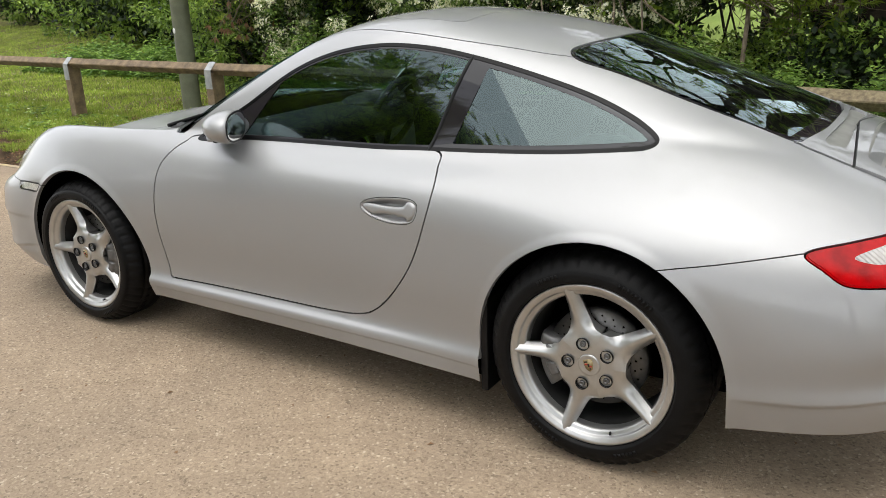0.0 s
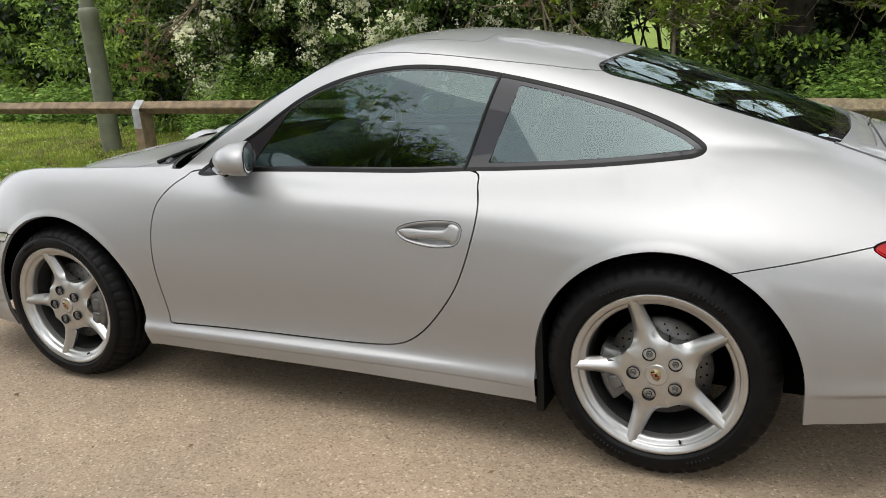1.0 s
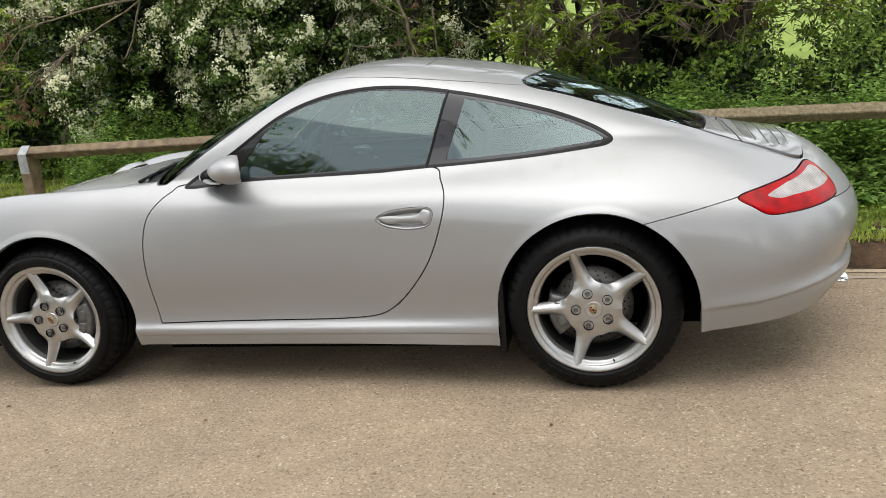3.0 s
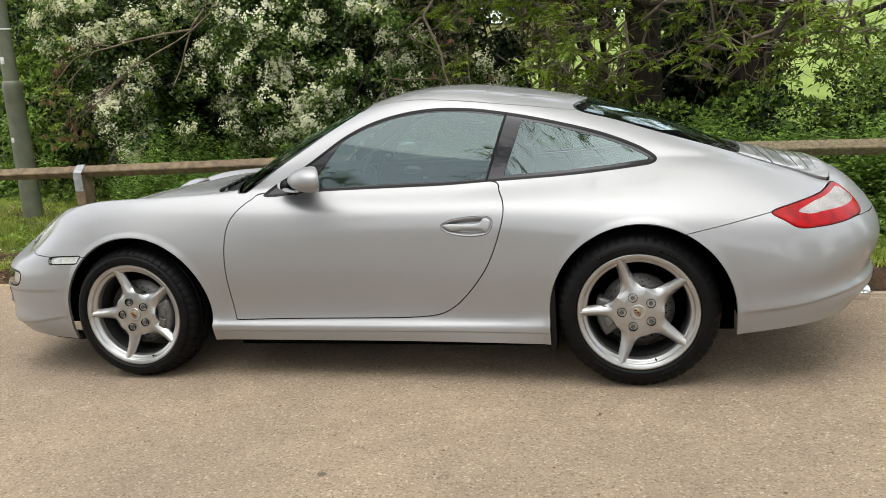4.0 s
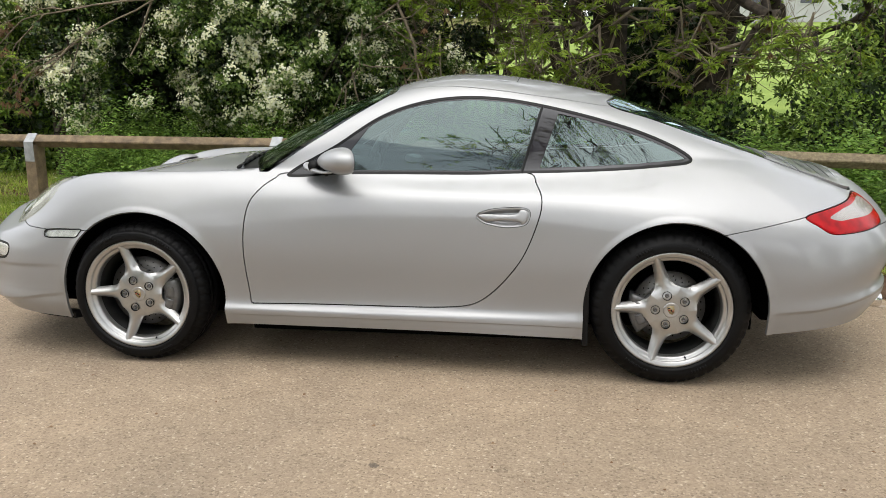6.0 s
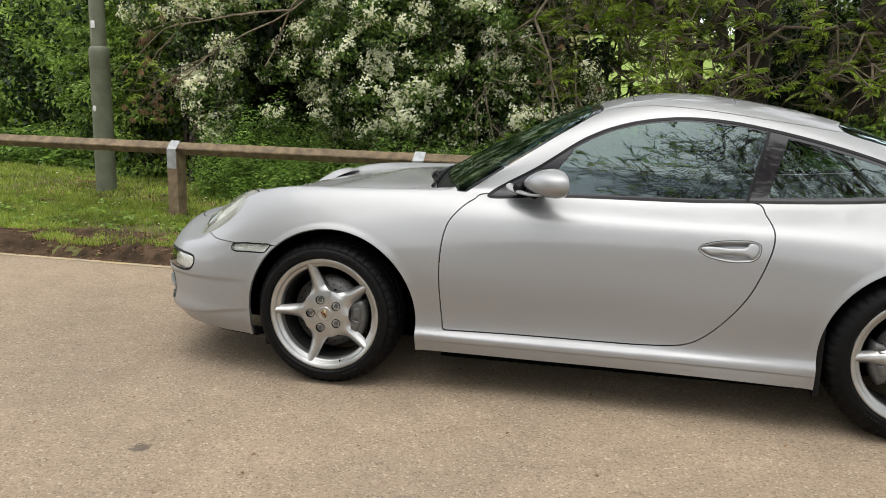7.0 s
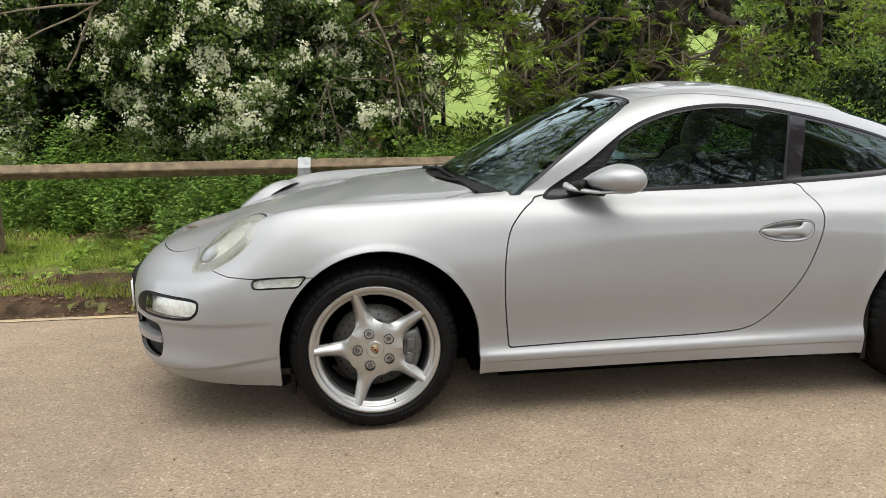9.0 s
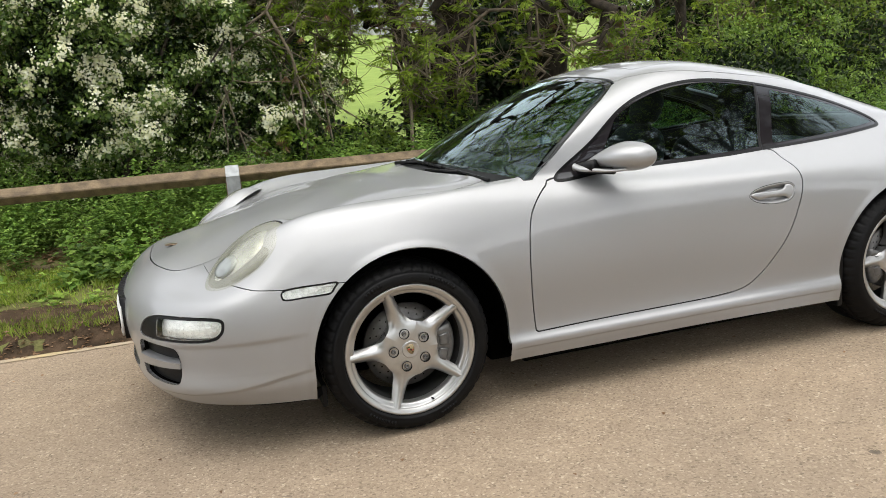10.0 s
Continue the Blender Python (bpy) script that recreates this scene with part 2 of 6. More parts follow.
class Skin:
    """Triangles with places and normals, which can be cut along curves."""
    def __init__(self, v, n, t):
        self.v, self.n, self.t = v, n, t

    def cut(self, d):
        """The part where the field d, one value a vertex, is below zero."""
        v, n, t = self.v, self.n, self.t
        inside = d < 0
        cnt = inside[t].sum(1)
        keep = [t[cnt == 3]]
        made, nv, nn, tris = {}, [], [], []
        base = len(v)
        def on_edge(a, b):
            key = (a, b) if a < b else (b, a)
            if key not in made:
                f = d[a] / (d[a] - d[b])
                made[key] = base + len(nv)
                nv.append(v[a] + f * (v[b] - v[a]))
                q = n[a] + f * (n[b] - n[a])
                nn.append(q / (np.linalg.norm(q) + 1e-12))
            return made[key]
        for tri in t[(cnt == 1) | (cnt == 2)].tolist():
            poly = []
            for i in range(3):
                a, b = tri[i], tri[(i + 1) % 3]
                if inside[a]:
                    poly.append(a)
                if inside[a] != inside[b]:
                    poly.append(on_edge(a, b))
            for i in range(1, len(poly) - 1):
                tris.append((poly[0], poly[i], poly[i + 1]))
        if nv:
            v, n = np.concatenate([v, nv]), np.concatenate([n, nn])
        t = np.concatenate(keep + ([np.array(tris)] if tris else []))
        used = np.unique(t)
        back = np.full(len(v), -1)
        back[used] = np.arange(len(used))
        return Skin(v[used], n[used], back[t])

    def split(self, field, gap=0.002):
        """Inside and outside of a field, with a gap of twice that width."""
        d = field(self.v)
        return self.cut(d + gap), self.cut(-(d - gap)) if gap else self.cut(-d)

    def largest(self):
        """Its biggest connected piece, without slivers."""
        lab = np.arange(len(self.v))
        while True:
            m = lab[self.t].min(1)
            nxt = lab.copy()
            for k in range(3):
                np.minimum.at(nxt, self.t[:, k], m)
            nxt = nxt[nxt]
            if (nxt == lab).all():
                break
            lab = nxt
        own = lab[self.t[:, 0]]
        keep = self.t[own == np.bincount(own).argmax()]
        ids, back = np.unique(keep, return_inverse=True)
        return Skin(self.v[ids], self.n[ids], back.reshape(-1, 3))

    def refined(self, rounds=1):
        """Each triangle cut into four, as often as told."""
        v, n, t = self.v, self.n, self.t
        for _ in range(rounds):
            e = np.sort(np.concatenate([t[:, [0, 1]], t[:, [1, 2]], t[:, [2, 0]]]), axis=1)
            u, back = np.unique(e, axis=0, return_inverse=True)
            back = back.reshape(3, -1) + len(v)
            nn = n[u[:, 0]] + n[u[:, 1]]
            v = np.concatenate([v, (v[u[:, 0]] + v[u[:, 1]]) / 2])
            n = np.concatenate([n, nn / (np.linalg.norm(nn, axis=1, keepdims=True) + 1e-12)])
            a, b, c = back
            t = np.concatenate([np.stack([t[:, 0], a, c], 1), np.stack([a, t[:, 1], b], 1), np.stack([c, b, t[:, 2]], 1), np.stack([a, b, c], 1)])
        return Skin(v, n, t)

    def pushed(self, height):
        """Moved outwards by one height a vertex; the normals follow the new relief."""
        v = self.v + self.n * height[:, None]
        was, now = np.zeros_like(v), np.zeros_like(v)
        for src, acc in ((self.v, was), (v, now)):
            f = np.cross(src[self.t[:, 1]] - src[self.t[:, 0]], src[self.t[:, 2]] - src[self.t[:, 0]])
            for k in range(3):
                np.add.at(acc, self.t[:, k], f)
            acc /= np.linalg.norm(acc, axis=1, keepdims=True) + 1e-12
        n = self.n + now - was
        return Skin(v, n / (np.linalg.norm(n, axis=1, keepdims=True) + 1e-12), self.t)

    def moved(self, depth):
        return Skin(self.v - self.n * depth, self.n, self.t)

    def mirrored(self):
        f = np.array([1, -1, 1])
        return Skin(self.v * f, self.n * f, self.t[:, ::-1])

    def plus(self, other):
        v, n = np.concatenate([self.v, other.v]), np.concatenate([self.n, other.n])
        t = np.concatenate([self.t, other.t + len(self.v)])
        mid = np.where(np.abs(v[:, 1]) < 1e-6)[0]            # weld along the middle line
        if len(mid):
            _, first, back = np.unique(np.round(v[mid], 6), axis=0, return_index=True, return_inverse=True)
            to = np.arange(len(v))
            to[mid] = mid[first][back.ravel()]
            n[mid, 1] = 0
            t = to[t]
        return Skin(v, n, t)


def smooth_line(pts, closed=True, per=8):
    """A rounded outline through a few corners (Catmull-Rom)."""
    p = np.array(pts, float)
    n = len(p)
    out = []
    for i in range(n if closed else n - 1):
        ids = [(i + j) % n if closed else min(max(i + j, 0), n - 1) for j in (-1, 0, 1, 2)]
        a, b, c, e = p[ids]
        s = np.linspace(0, 1, per, endpoint=False)[:, None]
        out.append(0.5 * (2 * b + (c - a) * s + (2 * a - 5 * b + 4 * c - e) * s**2 + (3 * b - a - 3 * c + e) * s**3))
    if not closed:
        out.append(p[-1:])
    return np.concatenate(out)


def outline_field(outline, q):
    """Signed distance of flat places q to a closed outline: below zero inside."""
    a, b = outline, np.roll(outline, -1, axis=0)
    best, inside = np.full(len(q), 9.0), np.zeros(len(q), bool)
    for (ax, ay), (bx, by) in zip(a, b):
        ex, ey = bx - ax, by - ay
        if ex * ex + ey * ey < 1e-12:
            continue
        wx, wy = q[:, 0] - ax, q[:, 1] - ay
        s = np.clip((wx * ex + wy * ey) / (ex * ex + ey * ey), 0, 1)
        best = np.minimum(best, np.hypot(wx - s * ex, wy - s * ey))
        cross = (ay > q[:, 1]) != (by > q[:, 1])
        with np.errstate(divide="ignore", invalid="ignore"):
            inside ^= cross & (q[:, 0] < ex * (q[:, 1] - ay) / (ey if ey else 1e-9) + ax)
    return np.where(inside, -best, best)


def grid_skin(nu, nv):
    g, n = loft(nu, nv)
    ids = np.arange(nu * nv).reshape(nu, nv)
    a, b, c, e = ids[:-1, :-1].ravel(), ids[1:, :-1].ravel(), ids[1:, 1:].ravel(), ids[:-1, 1:].ravel()
    t = np.concatenate([np.stack([a, b, c], 1), np.stack([a, c, e], 1)])
    v, nn = g.reshape(-1, 3), n.reshape(-1, 3)
    face = np.cross(v[t[:, 1]] - v[t[:, 0]], v[t[:, 2]] - v[t[:, 0]])
    if (face * nn[t[:, 0]]).sum() < 0:
        t = t[:, ::-1]
    return Skin(v, nn, t)


ARCH_F, ARCH_R = (-1.15, .315, .378), (1.187, .325, .374)


def arch_field(x0, z0, r):
    def field(v):
        up = np.hypot(v[:, 0] - x0, v[:, 2] - z0) - r
        low = np.abs(v[:, 0] - x0) - r
        d = np.where(v[:, 2] > z0, up, low)
        return np.where(v[:, 1] < -.45, d, 1.0)
    return field


DLO = smooth_line([(-.50, .852), (-.291, .984), (-.107, 1.105), (.066, 1.169), (.259, 1.196), (.445, 1.189), (.626, 1.16), (.827, 1.114), (1.025, 1.057), (1.17, 1.0), (1.25, .955), (1.268, .93), (1.245, .914), (1.184, .906), (.948, .886), (.704, .874), (.541, .869), (.348, .862), (.083, .86), (-.248, .857)])
DOOR = smooth_line([(-.470, .8625), (-.55, .838), (-.612, .789), (-.651, .728), (-.67, .623), (-.672, .485), (-.658, .32), (-.652, .287), (-.62, .285), (-.366, .288), (0, .289), (.182, .292), (.314, .304), (.393, .34), (.474, .418), (.555, .532), (.61, .669), (.629, .767), (.605, .829), (.564, .872), (.35, .864), (0, .862)])


def side_field(outline, near=-.3):
    def field(v):
        return np.where(v[:, 1] < near, outline_field(outline, v[:, [0, 2]]), 1.0)
    return field


def mesh_from(name, v, t, mat, normals=None):
    me = bpy.data.meshes.new(name)
    me.from_pydata([tuple(p) for p in np.asarray(v, float)], [], [tuple(int(i) for i in f) for f in t])
    me.polygons.foreach_set("use_smooth", [True] * len(me.polygons))
    if normals is not None:
        me.normals_split_custom_set_from_vertices([tuple(p) for p in normals])
    me.materials.append(mat)
    return me


def skin_part(name, skin, mat, parent, label="", flange=0.012):
    """Links a skin as one part; its open edges turn inwards, so that the joints have depth."""
    v, n, t = skin.v, skin.n, skin.t
    pane = flange == "solid"
    if pane:                                            # a sheet with two faces and a closed edge
        flange = .004
    if flange:
        e = np.sort(np.concatenate([t[:, [0, 1]], t[:, [1, 2]], t[:, [2, 0]]]), axis=1)
        u, first, cnt = np.unique(e, axis=0, return_index=True, return_counts=True)
        raw = np.concatenate([t[:, [0, 1]], t[:, [1, 2]], t[:, [2, 0]]])
        edge = raw[first[cnt == 1]]
        edge = edge[np.abs(v[edge].mean(1)[:, 1]) > 1e-5]
        a, b = edge[:, 0], edge[:, 1]
        m, k = len(v), len(edge)
        side = np.cross(v[b] - v[a], n[a])
        side /= np.linalg.norm(side, axis=1, keepdims=True) + 1e-12
        ia = v[a] - n[a] * flange
        ib = v[b] - n[b] * flange
        v = np.concatenate([v, v[a], v[b], ib, ia])
        n = np.concatenate([n, side, side, side, side])
        r = np.arange(k)
        q = np.stack([m + k + r, m + r, m + 3 * k + r, m + 2 * k + r], 1)
        faces = [tuple(f) for f in t] + [tuple(f) for f in q]
        if pane:
            back = np.arange(len(skin.v)) + len(v)
            v = np.concatenate([v, skin.v - skin.n * flange])
            n = np.concatenate([n, -skin.n])
            faces += [tuple(f) for f in back[skin.t][:, ::-1]]
        t = faces
    ob = new(name, mesh_from(name, v, t, mat, n))
    ob.parent = parent
    if pane and mat is PANE:
        ob.data.materials.append(PANE_BACK)
        ob.data.polygons.foreach_set("material_index", [0 if i < len(skin.t) else 1 for i in range(len(t))])
    if pane:
        ob.visible_shadow = False
    if label:
        tagged(ob, label)
    return ob


def part(name, bm, mat, parent, label="", smooth=True):
    me = bpy.data.meshes.new(name)
    bm.to_mesh(me)
    bm.free()
    if smooth:
        me.polygons.foreach_set("use_smooth", [True] * len(me.polygons))
    me.materials.append(mat)
    ob = new(name, me)
    ob.parent = parent
    if label:
        tagged(ob, label)
    return ob


def thing(name, label, category, at=(0, 0, 0), group="", kind=""):
    ob = new(name)
    ob.location = at
    return tagged(ob, label, category, group, kind)

# ---- the car ----
CLEAR = glass("clear_lamp_glass", (0.95, 0.96, 0.94))
REFLECTOR = material("bright_reflector", (0.82, 0.82, 0.80), 0.28, 0.6, vary=0.25, scale=45, bump=0.4, bump_scale=60)
RED = material("red_lamp_plastic", (0.40, 0.0012, 0.003), 0.06, vary=0.45, scale=22, bump=0.05, bump_scale=160)
RED.node_tree.nodes["Principled BSDF"].inputs["Specular IOR Level"].default_value = 0.16


def ribbed_lens():
    """Clear lens with fine upright ribs over a bright bowl."""
    m = material("ribbed_clear_lens", (0.50, 0.46, 0.44), 0.12, vary=0.3, scale=18, coat=1.0)
    n, l = m.node_tree.nodes, m.node_tree.links
    co, wave, bp = n.new("ShaderNodeTexCoord"), n.new("ShaderNodeTexWave"), n.new("ShaderNodeBump")
    wave.bands_direction = 'DIAGONAL'
    wave.inputs["Scale"].default_value, wave.inputs["Distortion"].default_value = 34, .6
    bp.inputs["Strength"].default_value, bp.inputs["Distance"].default_value = .9, .006
    l.new(co.outputs["Object"], wave.inputs["Vector"])
    l.new(wave.outputs["Fac"], bp.inputs["Height"])
    l.new(bp.outputs["Normal"], n["Principled BSDF"].inputs["Normal"])
    return m


RIBBED = ribbed_lens()
HAZY = window_glass("hazed_headlamp_lens", (0.93, 0.93, 0.88), (1, 1, 1), 0.04, (0.62, 0.62, 0.54), 0.10, 0.25)
LAMP_BOWL = material("satin_lamp_bowl", (0.52, 0.52, 0.47), 0.22, 0.75, vary=0.35, scale=16)
BEZEL = material("grey_lamp_bezel", (0.24, 0.24, 0.22), 0.4, 0.3, vary=0.2, scale=20)
DARK_LENS = material("grey_projector_glass", (0.25, 0.27, 0.26), 0.15, 0.2, vary=0.2, scale=30, coat=1.0)
CHROME = material("chrome", (0.75, 0.75, 0.74), 0.08, 1.0, vary=0.08, scale=30)
GLOSS_BLACK = material("gloss_black_trim", (0.004, 0.004, 0.0045), 0.30, vary=0.3, scale=40)
LEATHER = material("black_leather", (0.020, 0.021, 0.022), 0.5, vary=0.3, scale=30, bump=0.15, bump_scale=400)
CABIN = material("grey_cabin_lining", (0.045, 0.047, 0.047), 0.8, vary=0.2, scale=20, bump=0.1, bump_scale=300)
SLAT = material("polished_grey_slat", (0.24, 0.245, 0.245), 0.30, 0.6, vary=0.25, scale=16, coat=0.7)
BADGE = material("worn_gold_badge", (0.26, 0.20, 0.11), 0.4, 0.5, color2=(0.06, 0.03, 0.02), scale=90)
PLATE_WHITE = material("reflective_plate_white", (0.75, 0.75, 0.74), 0.4, vary=0.05, scale=40)
# Silver barrel coloured dark: the shade behind the spokes is in the colour.
BARREL = material("shade_dark_alloy", (0.05, 0.05, 0.05), 0.6, 0.3, vary=0.4, scale=18)
CREST_RED = material("enamel_red", (0.35, 0.02, 0.02), 0.3, vary=0.2, scale=200, coat=0.5)
CREST_GOLD = material("enamel_gold", (0.36, 0.29, 0.16), 0.35, 0.6, vary=0.2, scale=200)

car = thing("sports_car", "silver two-door sports coupe parked beside a kerb", "car")


def plan_field(outline, zmin=.5):
    def field(v):
        return np.where(v[:, 2] > zmin, outline_field(outline, v[:, :2]), 1.0)
    return field


def front_field(outline, xmax):
    def field(v):
        return np.where(v[:, 0] < xmax, outline_field(outline, v[:, 1:]), 1.0)
    return field


def corner_field(outline, sx):
    """Outlines on the rounded corners, drawn on an upright plane turned by 45 degrees."""
    def field(v):
        s = (sx * v[:, 0] + v[:, 1]) * .7071
        return np.where(sx * v[:, 0] > 1.3, outline_field(outline, np.stack([s, v[:, 2]], 1)), 1.0)
    return field


def both(name, skin, mat, label="", flange=0.012, parent=None):
    """A part on the near side and its twin on the far side."""
    if len(skin.t) == 0:
        return None
    a = skin_part(name, skin, mat, parent or car, label, flange)
    b = skin_part(name, skin.mirrored(), mat, parent or car, label, flange)
    return a, b


def whole(name, skin, mat, label="", flange=0.012):
    """A part that runs across the middle of the car."""
    return skin_part(name, skin.plus(skin.mirrored()), mat, car, label, flange)


rest = grid_skin(460, 290)
lining = grid_skin(150, 90).moved(.028)
for arch in (ARCH_F, ARCH_R):
    _, rest = rest.split(arch_field(*arch), 0)
    grow = (arch[0], arch[1], arch[2] + .03)
    _, lining = lining.split(arch_field(*grow), 0)
    # the rolled lip: a narrow band round the arch stands slightly proud
    away = np.clip(arch_field(*arch)(rest.v), 0, 1)
    s = np.clip(away / .030, 0, 1)
    rest = rest.pushed(.0042 * (1 - s * s * (3 - 2 * s)))

# glass: evenly curved sheets, so that they mirror without ripples
def glass_sheet(sample, axis, field, na=120, nb=60, even=False):
    """A smooth sheet through a sample of the body, cut to a field; axis: the coordinate that the other two give."""
    p, q = [(1, 2), (0, 2), (0, 1)][axis]
    lo, hi = sample.v.min(0), sample.v.max(0)
    c = sample.v.mean(0)
    if even:
        c[1], hi[1] = 0, 0
    def terms(a, b):
        one = np.ones_like(a)
        if even and p == 1:
            return [one, b, b * b, a * a, a * a * b], [0 * a, 0 * a, 0 * a, 2 * a, 2 * a * b], [0 * a, one, 2 * b, 0 * a, a * a]
        if even:
            return [one, a, a * a, b * b, b * b * a], [0 * a, one, 2 * a, 0 * a, b * b], [0 * a, 0 * a, 0 * a, 2 * b, 2 * b * a]
        return [one, a, b, a * a, a * b, b * b], [0 * a, one, 0 * a, 2 * a, b, 0 * a], [0 * a, 0 * a, one, 0 * a, a, 2 * b]
    M = np.stack(terms(sample.v[:, p] - c[p], sample.v[:, q] - c[q])[0], 1)
    k = np.linalg.lstsq(M, sample.v[:, axis], rcond=None)[0]
    pad = .03
    A, B = np.meshgrid(np.linspace(lo[p] - pad, hi[p] + (0 if even and p == 1 else pad), na), np.linspace(lo[q] - pad, hi[q] + (0 if even and q == 1 else pad), nb), indexing="ij")
    a, b = A.ravel() - c[p], B.ravel() - c[q]
    f, fa, fb = [sum(w * t for w, t in zip(k, ts)) for ts in terms(a, b)]
    v, n = np.zeros((len(a), 3)), np.zeros((len(a), 3))
    v[:, p], v[:, q], v[:, axis] = A.ravel(), B.ravel(), f
    n[:, p], n[:, q], n[:, axis] = -fa, -fb, 1
    if (n * sample.n.mean(0)).sum() < 0:
        n = -n
    n /= np.linalg.norm(n, axis=1, keepdims=True)
    ids = np.arange(na * nb).reshape(na, nb)
    w, x, y, z = ids[:-1, :-1].ravel(), ids[1:, :-1].ravel(), ids[1:, 1:].ravel(), ids[:-1, 1:].ravel()
    t = np.concatenate([np.stack([w, x, y], 1), np.stack([w, y, z], 1)])
    face = np.cross(v[t[:, 1]] - v[t[:, 0]], v[t[:, 2]] - v[t[:, 0]])
    if (face * n[t[:, 0]]).sum() < 0:
        t = t[:, ::-1]
    s = Skin(v, n, t)
    return s.cut(field(s.v)).largest()


_, lining = lining.split(lambda v: np.maximum(v[:, 0] + .50, .5 - v[:, 2]), 0)
# side windows
win, rest = rest.split(side_field(DLO), 0)
_, lining = lining.split(side_field(DLO), 0)
dlo_in = lambda v: outline_field(DLO, v[:, [0, 2]]) + .017
PILLAR = .0855 / .29                                   # lean of the door's rear edge
door_edge = lambda v: v[:, 0] - (.533 + (v[:, 2] - .87) * PILLAR)
seal = lambda v: np.abs(door_edge(v) - .004) - .004
sail = lambda v: (-.30 + (v[:, 2] - .858) * 0.75) - v[:, 0]
pane_f = lambda v: np.maximum.reduce([dlo_in(v), door_edge(v), sail(v)])
pane, trim = win.split(pane_f, 0)
quarter_f = lambda v: np.maximum(dlo_in(v) + .006, .075 - door_edge(v) + (v[:, 2] - .87) * .04)
quarter, trim = trim.split(quarter_f, 0)
gum_f = lambda v: np.maximum(dlo_in(v) - .006, seal(v))
_, trim = trim.split(gum_f, 0)
rim_trim, trim = trim.split(lambda v: -(outline_field(DLO, v[:, [0, 2]]) + .011), 0)
both("door_window", glass_sheet(pane, 1, pane_f).moved(.004), PANE, "green-tinted side glass", "solid")
both("quarter_window", glass_sheet(quarter, 1, quarter_f).moved(.003), PANE, "green-tinted rear side glass", "solid")
both("window_frame", rim_trim, GLOSS_BLACK, "black window surround", 0.01)
both("pillar_trim", trim.moved(.002), PILLAR_GLASS, "dark glossy pillar cover", 0.006)
def seal_strip(flip):
    """Black rubber strip down the rear edge of the door glass."""
    bm = bmesh.new()
    rows = []
    for k in range(25):
        z = .868 + .288 * k / 24
        x = .533 + (z - .87) * PILLAR + .004
        near = np.argsort((win.v[:, 0] - x) ** 2 + (win.v[:, 2] - z) ** 2)[:6]
        w = 1 / (np.hypot(win.v[near, 0] - x, win.v[near, 2] - z) + .004)
        y = float((win.v[near, 1] * w).sum() / w.sum())
        rows.append([bm.verts.new((x + dx, (y + dy) * (-1 if flip else 1), z)) for dx, dy in ((-.0065, .004), (-.005, -.0015), (.005, -.0015), (.0065, .004))])
    for a, c in zip(rows, rows[1:]):
        for k in range(3):
            bm.faces.new((a[k], a[k + 1], c[k + 1], c[k]))
    bmesh.ops.recalc_face_normals(bm, faces=bm.faces)
    return bm


for flip in (False, True):
    part("window_seal", seal_strip(flip), BLACK, car)

# windscreen
WS = smooth_line([(.70, .858), (.626, .995), (.535, 1.12), (.462, 1.195), (.33, 1.229), (0, 1.246), (-.33, 1.229), (-.462, 1.195), (-.535, 1.12), (-.626, .995), (-.70, .858), (-.55, .86), (-.3, .872), (0, .878), (.3, .872), (.55, .86)])
ws_field = lambda v: np.maximum.reduce([front_field(WS, .12)(v), -.785 + .32 * v[:, 1] ** 2 - v[:, 0], v[:, 0] - np.interp(v[:, 2], [.85, .862, .995, 1.10, 1.201, 1.22], [-.61, -.592, -.398, -.236, -.072, .3])])
screen, rest = rest.split(ws_field, .0015)
_, lining = lining.split(ws_field, 0)
ws_in = lambda v: ws_field(v) + .005 + .008 * np.clip((v[:, 2] - 1.14) / .08, 0, 1)
clear, frit = screen.split(ws_in, 0)
whole("windscreen", glass_sheet(clear.largest(), 0, ws_in, even=True).moved(.003), PANE, "raked tinted windscreen", "solid")
whole("windscreen_border", frit.moved(.003), PILLAR_GLASS, "black printed border", 0)

# rear window
RW = smooth_line([(.912, -.385), (.932, -.30), (.958, -.18), (.966, 0), (.958, .18), (.932, .30), (.912, .385), (.955, .428), (1.1, .425), (1.3, .432), (1.5, .437), (1.60, .437), (1.62, .40), (1.65, .2), (1.657, 0), (1.65, -.2), (1.62, -.40), (1.60, -.437), (1.5, -.437), (1.3, -.432), (1.1, -.425), (.955, -.428)])
back, rest = rest.split(plan_field(RW, .8), .0015)
_, lining = lining.split(plan_field(RW, .8), 0)
rw_f = lambda v: outline_field(RW, v[:, :2]) + .013 + .03 * np.clip((v[:, 0] - 1.5) / .12, 0, 1)
rw_clear, rw_frit = back.split(rw_f, 0)
whole("rear_window", glass_sheet(rw_clear.largest(), 2, rw_f, even=True).moved(.003), PANE, "sloping tinted rear window", "solid")
whole("rear_window_border", rw_frit.moved(.003), PILLAR_GLASS, "black printed border", 0)

